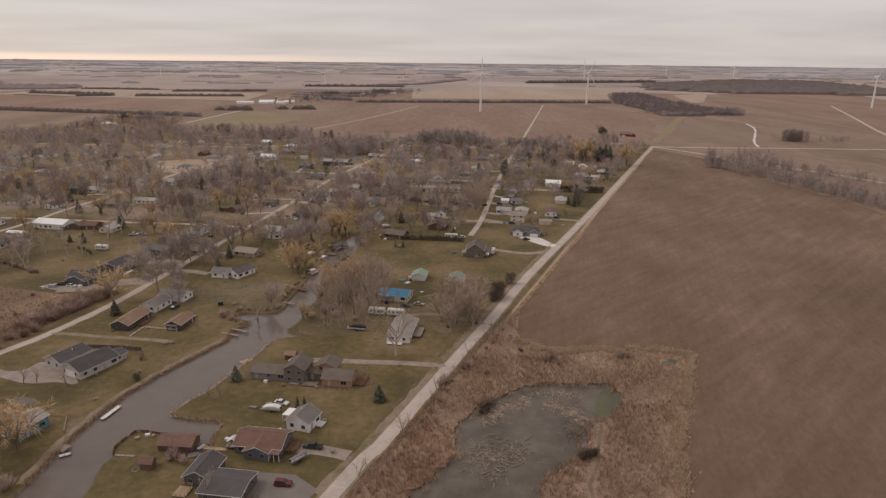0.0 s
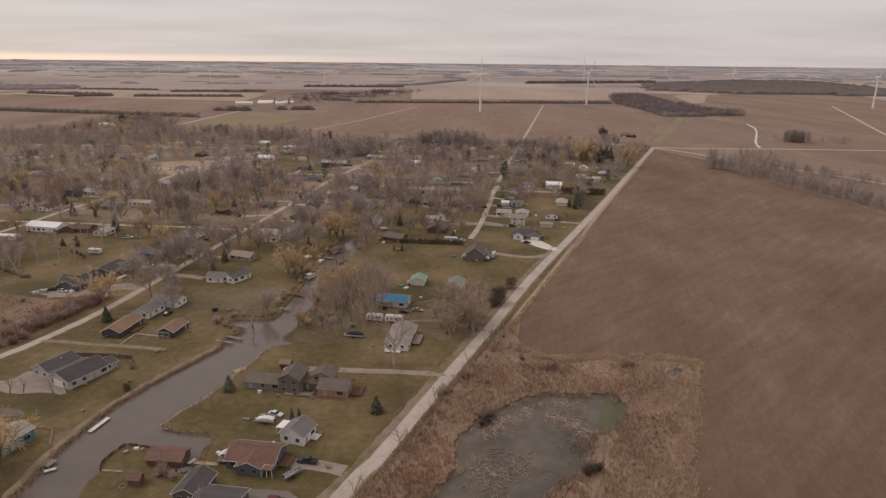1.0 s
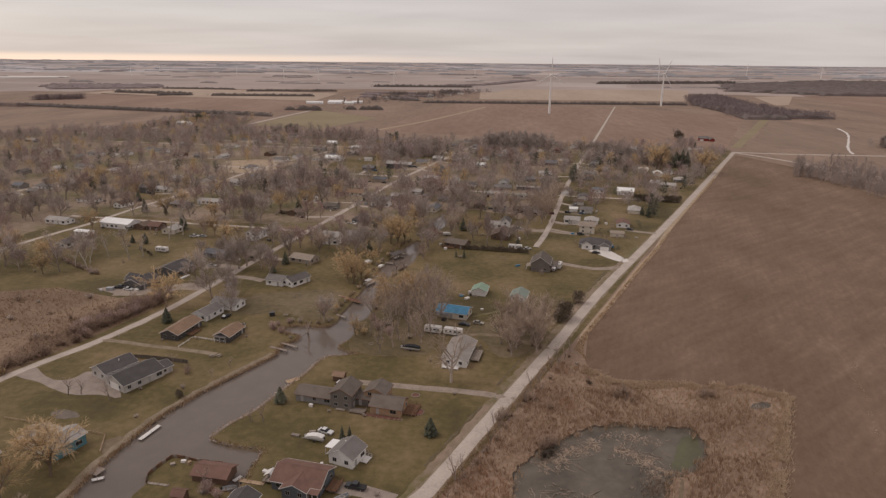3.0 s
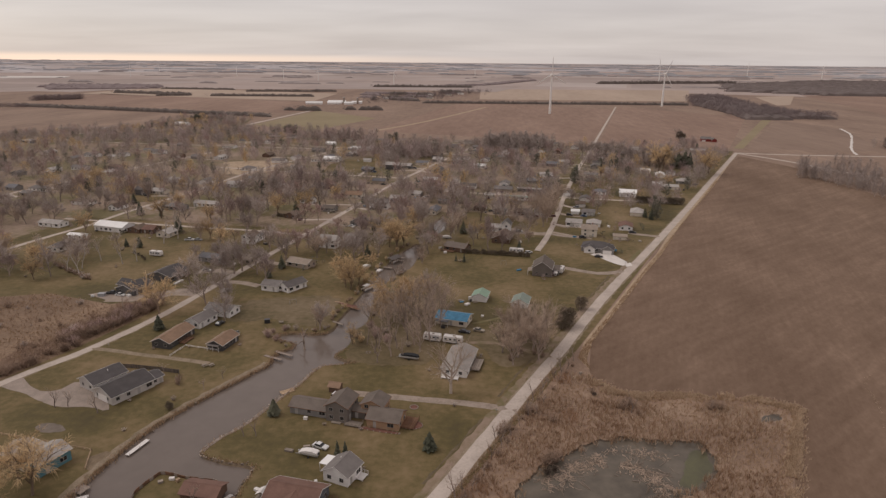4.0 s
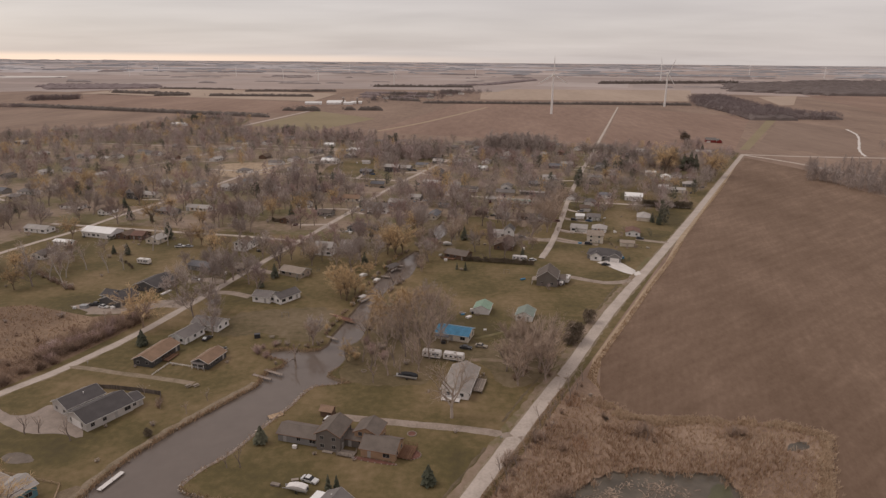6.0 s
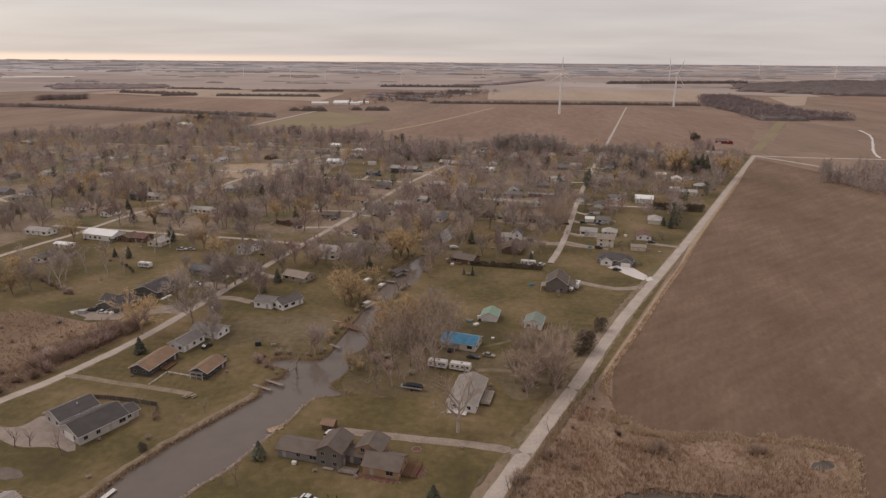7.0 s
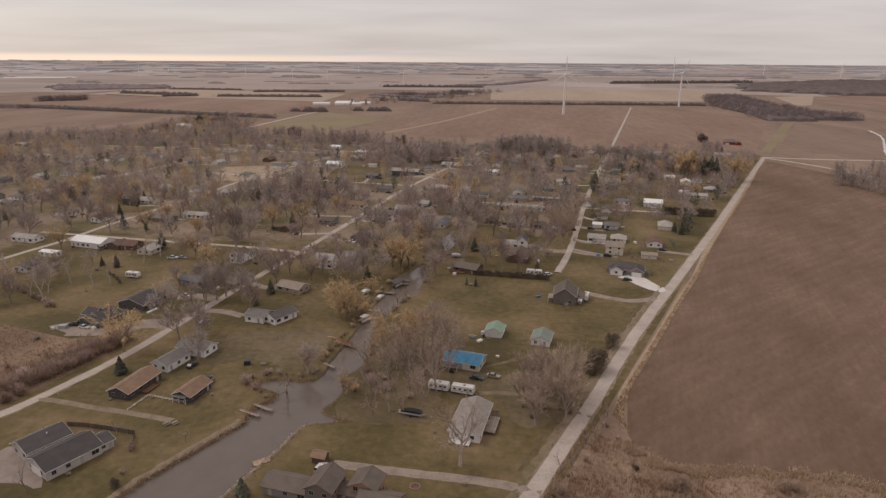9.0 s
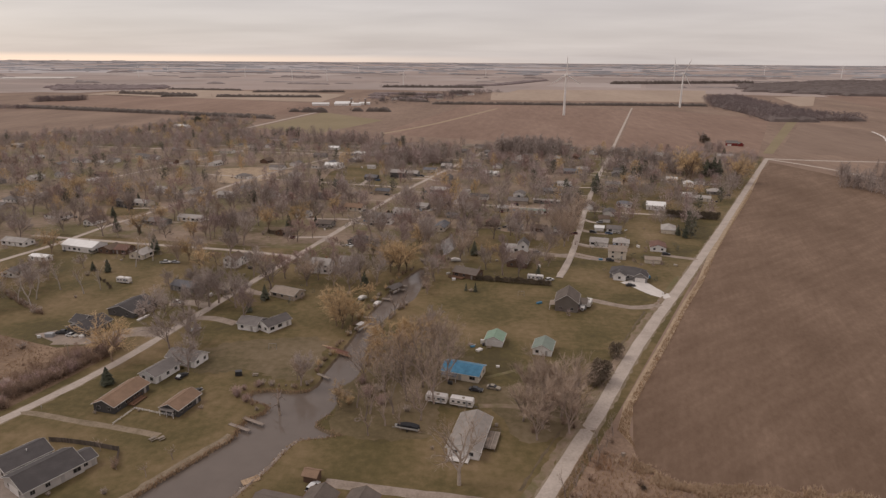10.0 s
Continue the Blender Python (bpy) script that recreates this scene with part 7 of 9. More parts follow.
    def ridge(into, a, b, hgt, depth, step, seed):
        """A continuous belt of trees: rounded section, uneven crest."""
        a, b = Vector(a), Vector(b)
        n = max(3, int((b - a).length / step))
        d = (b - a).normalized()
        side = Vector((-d.y, d.x))
        vs = []
        for i in range(n + 1):
            c = a.lerp(b, i / n) + side * depth * 0.25 * noise.noise((i * 0.37, seed, 1.0))
            end = min(1.0, 0.35 + min(i, n - i) * 0.5)
            h = hgt * end * (0.85 + 0.35 * noise.noise((i * 0.61, seed, 0.0)) + rng.uniform(-0.1, 0.12))
            for u, v in ((-0.5, 0.0), (-0.42, 0.62), (-0.12, 0.97), (0.2, 0.92), (0.44, 0.55), (0.5, 0.0)):
                p = c + side * depth * u
                x, y, z, k = squash(p.x, p.y)
                vs.append((x, y, z - 0.3 + h * v * k * rng.uniform(0.92, 1.08)))
        fs = [(6 * i + j, 6 * i + j + 1, 6 * i + j + 7, 6 * i + j + 6) for i in range(n) for j in range(5)] + [(0, 1, 2, 3, 4, 5), tuple(6 * n + 5 - j for j in range(6))]
        into.add(vs, fs)

    belts, far_belts, cores, mid_woods = Shape(), Shape(), Shape(), Shape()

    def hedge(a, b, gap, hgt, wid, depth, into, jitter=0.3):
        ridge(belts, a, b, hgt * 0.92, wid * 0.75, 5.0, len(into) * 0.13)
        a, b = Vector(a), Vector(b)
        gap *= 1.6
        n = int((b - a).length / gap)
        for i in range(n):
            p = a.lerp(b, (i + rng.uniform(-jitter, jitter)) / n)
            x, y, z, k = squash(p.x + rng.gauss(0, depth), p.y + rng.gauss(0, depth))
            into.append((x, y, z, hgt * rng.uniform(0.85, 1.08) * k, wid * rng.uniform(0.8, 1.2) * k, 30))

    green = []
    hedge((-1100, 1369), (-455, 1213), 1.6, 9, 13, 4, green)
    hedge((-1248, 1966), (-949, 1874), 2.2, 11, 14, 6, green)
    hedge((-1033, 1830), (-949, 1865), 2.2, 11, 14, 6, green)
    hedge((-881, 1860), (-581, 1905), 2.4, 9, 14, 5, green)
    hedge((-890, 2140), (-598, 2220), 2.6, 9, 14, 5, green)
    hedge((-1253, 2258), (-973, 2245), 2.6, 8, 14, 4, green)
    hedge((-227, 1680), (454, 1750), 1.9, 8.5, 13, 4, green)
    # dark clumps before the white barns, and the hamlet's trees along its lane
    for a, b, hgt, wid in (((-486, 1376), (-462, 1378), 10, 12), ((-458, 1372), (-404, 1377), 12, 13), ((-362, 1417), (-338, 1420), 10, 12), ((-332, 1418), (-278, 1421), 11, 13), ((-560, 1150), (-520, 1160), 10, 12),
                           ((-238, 2186), (-166, 2209), 15, 16), ((-330, 1790), (-244, 1752), 10, 14), ((-386, 2072), (-330, 2085), 12, 14), ((-300, 2058), (-240, 2046), 12, 14), ((-362, 1900), (-310, 1880), 11, 12), ((-380, 1768), (-366, 1772), 15, 10)):
        hedge(a, b, 2.2, hgt, wid, 4, green, 0.45)
    for a, b in (((-345, 1850), (-262, 1828)), ((-480, 2120), (-300, 2130)), ((-320, 1960), (-240, 1950)), ((-470, 2030), (-400, 2010)), ((-440, 1900), (-390, 1880))):
        ridge(mid_woods, a, b, 8, 22, 6, a[0])
    for j in range(3):
        ridge(mid_woods, (-129 + 26 * j, 2941 + 70 * j), (10 + 60 * j, 3500 + 160 * j), 11, 30, 14, 60 + j)
        ridge(mid_woods, (-300 + 40 * j, 2830 + 50 * j), (-200 + 40 * j, 2850 + 50 * j), 9, 14, 12, 70 + j)
    wood_edge = [(461, 1751), (545, 2096), (664, 2220), (614, 1786), (612, 1519), (655, 1420), (652, 1380), (540, 1346), (448, 1340), (465, 1489)]
    while len(wood) < 1500:
        x, y = rng.uniform(440, 670), rng.uniform(1335, 2225)
        if inside((x, y), wood_edge):
            wood.append((x + rng.gauss(0, 6), y + rng.gauss(0, 6), 0, rng.uniform(12, 17), 13, 80))
    for i in range(260):
        u, v = rng.random(), rng.gauss(0, 1)
        wood.append((-1207 + 75 * u, 1564 + 69 * u + 16 * v, 0, rng.uniform(10, 17), 12, 60))
        wood.append((-1200 + 140 * u, 1345 + 8 * v, 0, rng.uniform(7, 11), 10, 40))
    for j in range(6):
        ridge(mid_woods, (-1590 - 34 * j + rng.uniform(-30, 30), 2090 + 52 * j), (-1262 - 14 * j + rng.uniform(-40, 20), 2262 + 34 * j), rng.uniform(9, 13), 36, 9, 40 + j)
    north_wood = [(811, 2663), (1075, 2400), (1331, 2374), (1700, 2280), (2011, 2960), (2348, 4079), (1940, 4300), (1026, 3375)]
    for j in range(34):
        y = 2290 + j * 60
        xs = [x for x in range(780, 2380, 20) if inside((x, y), north_wood)]
        if len(xs) > 4:
            ridge(cores, (xs[0] + rng.uniform(-20, 20), y), (xs[-1] + rng.uniform(-20, 20), y), rng.uniform(13, 17), 55, 16, j * 1.7)
    for i in range(900):
        x, y = rng.uniform(800, 2360), rng.uniform(2270, 4310)
        if inside((x, y), north_wood):
            x, y, z, k = squash(x, y)
            wood.append((x, y, z + 3 * k, rng.uniform(14, 18) * k, 24 * k, 34))
    for j in range(22):
        y = 1350 + j * 40
        xs = [x for x in range(430, 690, 5) if inside((x, y), wood_edge)]
        if len(xs) > 3:
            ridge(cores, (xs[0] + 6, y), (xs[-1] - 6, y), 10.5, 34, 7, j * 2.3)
    horizon_belts = Shape()
    for i in range(760):
        k = rng.uniform(0.0, 0.55) if i < 70 else rng.uniform(0.5, 1.0)
        hy = 1 / ((1 - k) / 2650 + k / 30000)
        hx = rng.uniform(-0.95, 0.95) * hy
        if -700 < hx < 600 and hy < 3200:
            continue
        L = rng.choice((0.008, 0.012, 0.02, 0.03, 0.05, 0.07)) * hy
        a = radians(-8 + rng.uniform(-4, 4))
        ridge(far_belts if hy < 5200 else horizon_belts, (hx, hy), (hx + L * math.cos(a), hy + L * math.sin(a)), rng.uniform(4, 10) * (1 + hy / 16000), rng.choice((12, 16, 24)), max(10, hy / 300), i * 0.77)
    for i in range(420):
        u = rng.random()
        px, py = -370 + 250 * u + rng.gauss(0, 42), 1735 + 600 * u + rng.gauss(0, 75)
        (green if i % 6 == 0 else wood).append((px, py, 0, rng.uniform(8, 14), 16, 64))
    hedge((422, 3334), (1191, 3672), 4, 18, 26, 12, green)
    hedge((-560, 2640), (-160, 2700), 6, 13, 18, 12, green)
    stuff_trees("far_woods", wood, WOODS, "distant leafless woods and thickets", 5, 0.14, 0.026, 0.0, False)
    stuff_trees("far_hedges", green, HEDGE, "distant dark windbreak hedges", 6, 0.16, 0.05, 0.1, False)
    solid("hedge_belt", belts, HEDGE, "dense dark evergreen windbreaks between the far fields", "trees", kind="stuff")
    # shade in the gaps between trees is put into this darker core colour
    solid("wood_core", cores, mat("shade_toned_thicket", ((0.3, (0.118, 0.094, 0.088)), (0.7, (0.19, 0.152, 0.14))), big=0.02, fine=0.2, bump=0), "dense bare thicket inside the far woods, shade in its colour", "trees", kind="stuff")
    solid("middle_wood", mid_woods, WOODS, "purplish bare woods between the far fields", "trees", kind="stuff")
    # aerial haze is painted into both belts, bluer for the farther one
    solid("tree_belt", far_belts, HAZE_TWIG, "long belts of trees towards the horizon, haze in their colour", "trees", kind="stuff")
    solid("horizon_belt", horizon_belts, mat("hazed_horizon_woods", ((0.3, (0.367, 0.362, 0.380)), (0.7, (0.446, 0.442, 0.461))), big=0.01, fine=0.1, bump=0), "woods along the horizon, tinted blue-grey for haze", "trees", kind="stuff")


far_village_trees()

# ---- wind turbines ----
def turbine(x, y, turn, phase, hub=79.0, size=1.0, group="wind turbines"):
    px, py, pz, k = squash(x, y)
    root = thing("wind_turbine", pose(px, py, pz, 0, 0, turn), "tall white three-bladed wind turbine in a field", "wind turbine", group)
    root.scale = (k * size, k * size, k * size)
    s = Shape()
    levels = [(-0.5, 2.6), (hub * 0.35, 2.25), (hub * 0.7, 1.8), (hub - 1.6, 1.4)]
    for (z0, r0), (z1, r1) in zip(levels, levels[1:]):
        s.tube((0, 0, z0), (0, 0, z1), r0, r1, 14, cap=False)
    part("tower", s, TURBINE_WHITE, root, smooth=True)
    n = Shape().prism([(-2.4, -1.5), (6.8, -1.5), (7.4, -0.6), (7.4, 1.0), (6.6, 1.7), (-2.0, 1.9), (-2.6, 1.2)], -1.7, 1.7, pose(0, 0, hub, 0, 0, 90))
    part("nacelle", n, TURBINE_WHITE, root)
    h = Shape().tube((0, -2.3, hub), (0, -4.6, hub), 1.5, 1.3, 12).tube((0, -4.6, hub), (0, -5.6, hub), 1.3, 0.35, 12)
    part("rotor_hub", h, TURBINE_WHITE, root, smooth=True)
    for i in range(3):
        a = radians(phase + 120 * i)
        d, t = Vector((math.sin(a), 0, math.cos(a))), Vector((math.cos(a), 0, -math.sin(a)))
        b = Shape()
        c = Vector((0, -3.6, hub))
        prof = [(1.0, 0.9, 0.9), (3.5, 1.1, 0.8), (9, 1.9, 0.5), (20, 1.3, 0.3), (31, 0.75, 0.16), (36.5, 0.2, 0.05)]
        rings = [[c + d * r + t * w, c + d * r + Vector((0, -th, 0)), c + d * r - t * w * 0.55, c + d * r + Vector((0, th, 0))] for r, w, th in prof]
        vs = [p for ring in rings for p in ring]
        fs = [(4 * j + m, 4 * j + (m + 1) % 4, 4 * j + 4 + (m + 1) % 4, 4 * j + 4 + m) for j in range(len(prof) - 1) for m in range(4)]
        b.add(vs, fs + [(3, 2, 1, 0), tuple(range(len(vs) - 4, len(vs)))])
        part("blade", b, TURBINE_WHITE, root)
    return root


turbine(82, 1406, 12, 0)
turbine(376, 1697, 15, 25)
turbine(790, 3670, 5, -12, size=1.15)
turbine(1100, 1660, 30, 12)
turbine(-2248, 3705, 20, 10, size=0.64)
turbine(-1716, 3987, -10, 40, size=0.64)
turbine(-1252, 3534, 15, 70, size=0.64)
turbine(-993, 3324, 0, 100, size=0.64)
turbine(-525, 2916, 30, 30, size=0.64)
turbine(-265, 4756, 10, 60, size=0.64)
turbine(-1400, 5600, 10, 15, size=0.64)
turbine(-2900, 5200, 10, 85, size=0.64)
turbine(2300, 5200, 10, 35)
turbine(1900, 5600, 0, 5)


# ---- vehicles ----
def wheel_mesh(r, w):
    s = Shape().tube((-w / 2, 0, 0), (w / 2, 0, 0), r, r, 14)
    h = Shape().tube((-w / 2 - 0.015, 0, 0), (w / 2 + 0.015, 0, 0), r * 0.58, r * 0.58, 10)
    return s.mesh("tyre", RUBBER), h.mesh("rim", METAL)


WHEEL, BIG_WHEEL = wheel_mesh(0.33, 0.22), wheel_mesh(0.39, 0.26)


def car(x, y, ang, colour, label, style="sedan"):
    """Car, pickup or van: lower body, cabin with glass, wheels, lights; its length along local x."""
    root = thing("car" if style != "pickup" else "pickup_truck", pose(x, y, 0, 0, 0, ang), label, "pickup truck" if style == "pickup" else "car", "parked vehicles")
    prof = {"sedan": ([(-2.3, 0.3), (2.3, 0.3), (2.35, 0.62), (2.2, 0.78), (1.0, 0.93), (-1.6, 0.98), (-2.3, 0.9), (-2.36, 0.55)], [(-1.75, 0.96), (0.95, 0.93), (0.25, 1.42), (-1.0, 1.46)]),
            "suv": ([(-2.25, 0.34), (2.25, 0.34), (2.32, 0.7), (2.2, 0.95), (1.05, 1.06), (-2.2, 1.06), (-2.3, 0.6)], [(-2.2, 1.05), (1.05, 1.05), (0.4, 1.66), (-1.95, 1.7)]),
            "pickup": ([(-2.8, 0.4), (2.7, 0.4), (2.78, 0.8), (2.6, 1.05), (1.3, 1.14), (-0.9, 1.14), (-0.9, 1.1), (-2.8, 1.1)], [(-0.9, 1.12), (1.35, 1.12), (0.75, 1.78), (-0.75, 1.82)])}[style]
    w = 0.9
    s = Shape().prism(prof[0], -w, w)
    body = part("body", s, PAINT[colour], root)
    top = [(px, pz) for px, pz in prof[1]]
    inner = Shape()
    vs = []
    for sy in (-1, 1):
        for i, (px, pz) in enumerate(top):
            vs.append((px, sy * (w - (0.02 if i < 2 else 0.2)), pz))
    inner.add(vs, [(0, 1, 2, 3), (7, 6, 5, 4), (0, 4, 5, 1), (1, 5, 6, 2), (2, 6, 7, 3), (3, 7, 4, 0)])
    part("cabin_glass", inner, GLASS, root)
    r = Shape()
    (x2, z2), (x3, z3) = top[2], top[3]
    r.add([(x2, -0.72, z2), (x2, 0.72, z2), (x3, 0.72, z3), (x3, -0.72, z3), (x2, -0.72, z2 + 0.05), (x2, 0.72, z2 + 0.05), (x3, 0.72, z3 + 0.05), (x3, -0.72, z3 + 0.05)],
          [(0, 1, 2, 3), (7, 6, 5, 4), (0, 4, 5, 1), (1, 5, 6, 2), (2, 6, 7, 3), (3, 7, 4, 0)])
    part("roof_panel", r, PAINT[colour], root)
    if style == "pickup":
        part("load_bed", Shape().box(-1.85, 0, 1.105, 1.7, 1.5, 0.02), RUBBER, root)
    wm = BIG_WHEEL if style == "pickup" else WHEEL
    rad = 0.39 if style == "pickup" else 0.33
    for sx in (-1, 1):
        for sy in (-1, 1):
            t = part("tyre", wm[0], None, root, at=pose(sx * (1.42 if style != "pickup" else 1.75), sy * 0.82, rad, 0, 0, 90))
            part("rim", wm[1], None, t)
    for sy in (-1, 1):
        part("headlight", Shape().box(prof[0][2][0] - 0.03, sy * 0.62, 0.6, 0.08, 0.34, 0.14), WHITE_PAINT, root)
        part("tail_light", Shape().box(prof[0][-1][0] + 0.02, sy * 0.66, 0.68, 0.08, 0.26, 0.16), PAINT["red"], root)
    return root


car(-40.0, 138.6, -4, "red", "dark red car on the paved yard", "suv")
car(-35.6, 154.9, 170, "dark", "dark pickup parked on a concrete drive", "pickup")
car(-50.2, 178.6, -18, "white", "white car parked on the lawn", "sedan")
car(-53.2, 207.0, 75, "white", "white van beside the garden shed", "suv")
car(52.0, 374.5, 4, "dark", "dark car on the white drive", "sedan")
car(80.5, 430.5, -4, "dark", "dark car in a gravel drive", "suv")
car(-176.2, 284.3, -8, "white", "white car on the gravel yard", "sedan")
car(-181.0, 286.0, 10, "dark", "dark pickup on the concrete slab", "pickup")
car(-153.5, 323.5, -10, "white", "white car before a dark ranch house", "sedan")
car(-116.5, 258.5, 75, "dark", "dark car beside a white house", "sedan")
car(-15.5, 262.5, -10, "dark", "dark car in the yard", "sedan")
car(-9.8, 264.6, -14, "tan", "beige car in the yard", "sedan")
car(8, 424.5, -8, "silver", "silver car in a gravel yard", "sedan")
car(13, 377, 40, "white", "white car beside a hedge", "suv")
car(-131, 296, 70, "silver", "silver car at the street side", "sedan")
car(-185, 378, 0, "silver", "silver car on rough grass", "sedan")
car(-190, 377, 10, "white", "white pickup on rough grass", "pickup")
_cars = random.Random(8)
for cx, cy in HOUSE_SPOTS[40:100:2]:
    car(cx + _cars.uniform(7, 11), cy - _cars.uniform(5, 8), _cars.choice((-9, 81, 171)) + _cars.uniform(-8, 8), _cars.choice(("white", "silver", "dark", "dark", "red", "blue", "tan")), "car parked beside a village house", _cars.choice(("sedan", "suv", "pickup")))


def camper(x, y, ang, L, label):
    root = thing("caravan", pose(x, y, 0, 0, 0, ang), label, "caravan", "caravans")
    a = L / 2
    part("body", Shape().prism([(-a, 0.75), (a - 0.3, 0.55), (a, 1.1), (a - 0.15, 2.7), (a - 0.5, 2.95), (-a + 0.2, 3.0), (-a, 2.7)], -1.2, 1.2), WHITE_PAINT, root)
    part("stripe", Shape().box(0, 0, 1.2, L - 0.5, 2.43, 0.22), PAINT["tan"], root)
    for i in range(4):
        for sgn in (-1, 1):
            part("window", Shape().box(-a + 1.1 + i * (L - 2.2) / 3, sgn * 1.205, 1.65, 0.85, 0.05, 0.6), GLASS, root)
    part("door", Shape().box(a * 0.45, -1.215, 0.75, 0.65, 0.05, 1.85), PAINT["silver"], root)
    part("air_unit", Shape().box(0.4, 0, 2.96, 0.8, 0.7, 0.28, chamfer=0.06), PAINT["tan"], root)
    for sx in (-0.45, 0.45):
        for sgn in (-1, 1):
            t = part("tyre", WHEEL[0], None, root, at=pose(sx - 0.4, sgn * 1.08, 0.33, 0, 0, 90))
            part("rim", WHEEL[1], None, t)
    part("hitch", Shape().tube((a - 0.3, -0.6, 0.6), (a + 1.1, 0, 0.5), 0.06, 0.06, 5).tube((a - 0.3, 0.6, 0.6), (a + 1.1, 0, 0.5), 0.06, 0.06, 5).tube((a + 0.9, 0, 0.55), (a + 0.9, 0, 0), 0.05, 0.05, 5), METAL, root)
    return root


camper(-27.4, 253.6, -9, 7.0, "white travel caravan parked beside the yard")
camper(-19.2, 252.3, -9, 7.6, "long white caravan beside the pale house")
camper(6.0, 376.5, -6, 8.0, "white motor caravan beside the hedge")
camper(29.0, 345.0, 75, 6.5, "white camper beside the grey house")
camper(-193, 345, -6, 7.0, "white caravan on rough grass")


def boat(x, y, ang, L, label, cover=None, trailer=True, z=0.0, water=False):
    """Open hull with pointed bow and seats, on a trailer or afloat."""
    root = thing("boat", pose(x, y, z, 0, 0, ang), label, "boat", "boats")
    zz = 0.0 if water else 0.55
    s = Shape()
    st = [(-L / 2, 0.85, 0.8), (-L * 0.1, 0.95, 0.82), (L * 0.25, 0.75, 0.9), (L * 0.42, 0.35, 1.0), (L / 2, 0.04, 1.05)]
    vs = []
    for px, w, hz in st:
        vs += [(px, -w, zz + hz), (px, -w * 0.7, zz + 0.15), (px, 0, zz), (px, w * 0.7, zz + 0.15), (px, w, zz + hz), (px, w * 0.86, zz + hz), (px, w * 0.6, zz + 0.3), (px, -w * 0.6, zz + 0.3), (px, -w * 0.86, zz + hz)]
    fs = [(9 * i + j, 9 * i + (j + 1) % 9, 9 * i + 9 + (j + 1) % 9, 9 * i + 9 + j) for i in range(len(st) - 1) for j in range(9)]
    s.add(vs, fs + [(0, 1, 2, 3, 4, 5, 6, 7, 8), tuple(range(len(vs) - 1, len(vs) - 10, -1))])
    part("hull", s, PAINT["silver"] if not cover else PAINT["white"], root)
    if cover:
        part("cover", Shape().prism([(-L / 2, zz + 0.8), (L * 0.4, zz + 0.95), (L * 0.1, zz + 1.55), (-L * 0.2, zz + 1.65), (-L / 2 + 0.1, zz + 1.25)], -0.95, 0.95), cover, root)
    else:
        for u in (-0.25, 0.05, 0.25):
            part("seat", Shape().box(L * u, 0, zz + 0.5, 0.4, 1.2, 0.07), WOOD_GREY, root)
    part("outboard", Shape().box(-L / 2 - 0.2, 0, zz + 0.55, 0.35, 0.4, 0.6, chamfer=0.08), RUBBER, root)
    if trailer and not water:
        t = part("trailer", Shape().tube((-L / 2, -0.5, 0.42), (L / 2 + 0.9, 0, 0.42), 0.06, 0.06, 5).tube((-L / 2, 0.5, 0.42), (L / 2 + 0.9, 0, 0.42), 0.06, 0.06, 5).tube((-0.4, -1.0, 0.33), (-0.4, 1.0, 0.33), 0.05, 0.05, 5).tube((L / 2 + 0.8, 0, 0.42), (L / 2 + 0.8, 0, 0), 0.05, 0.05, 5), METAL, root)
        for sgn in (-1, 1):
            part("tyre", WHEEL[0], None, t, at=pose(-0.4, sgn * 1.05, 0.33, 0, 0, 90))
    return root


boat(-38.2, 149.2, 48, 5.4, "open aluminium boat on a trailer")
boat(-52.4, 174.4, 172, 6.0, "pontoon boat on a trailer under a white cover", WHITE_PAINT)
boat(-67.7, 151.6, 20, 3.6, "small boat moored beside the boathouse", None, False, -0.85, True)
boat(26.0, 340.5, 80, 5.4, "covered white boat beside the grey house", WHITE_PAINT)
boat(-34.2, 236.6, 172, 7.4, "dark covered pontoon boat on the lawn", mat("dark_canvas", two((0.035, 0.036, 0.04), 0.2), big=1, fine=5, bump=0.3))
boat(-105.4, 247.6, 80, 5.6, "covered grey boat on a trailer beside the small house", PAINT["dark"])
boat(-36.4, 401.5, 10, 5.4, "white boat on a trailer by the water", WHITE_PAINT)
boat(-72.5, 338.5, 60, 5.0, "white boat drawn up on the bank", WHITE_PAINT)
boat(-65.0, 336, 70, 5.0, "boat moored on the canal", WHITE_PAINT, False, -0.85, True)


def lot_cars():
    """A parked car or pickup at the head of many village drives."""
    rng = random.Random(63)
    made = 0
    for x, y, turn in LOT_DRIVES[::-1]:
        if made >= 40 or rng.random() < 0.35 or x < -330:
            continue
        colour = rng.choice(("white", "silver", "dark", "dark", "blue", "red", "tan"))
        style = rng.choice(("sedan", "suv", "suv", "pickup"))
        name = {"white": "white", "silver": "silver", "dark": "graphite", "blue": "blue", "red": "dark red", "tan": "beige"}[colour]
        kind = {"sedan": "saloon car", "suv": "estate car", "pickup": "pickup truck"}[style]
        car(x + rng.uniform(-1, 1), y + rng.uniform(-1, 1), turn + rng.choice((0, 180)) + rng.uniform(-8, 8), colour, name + " " + kind + " parked on a village drive", style)
        made += 1


lot_cars()

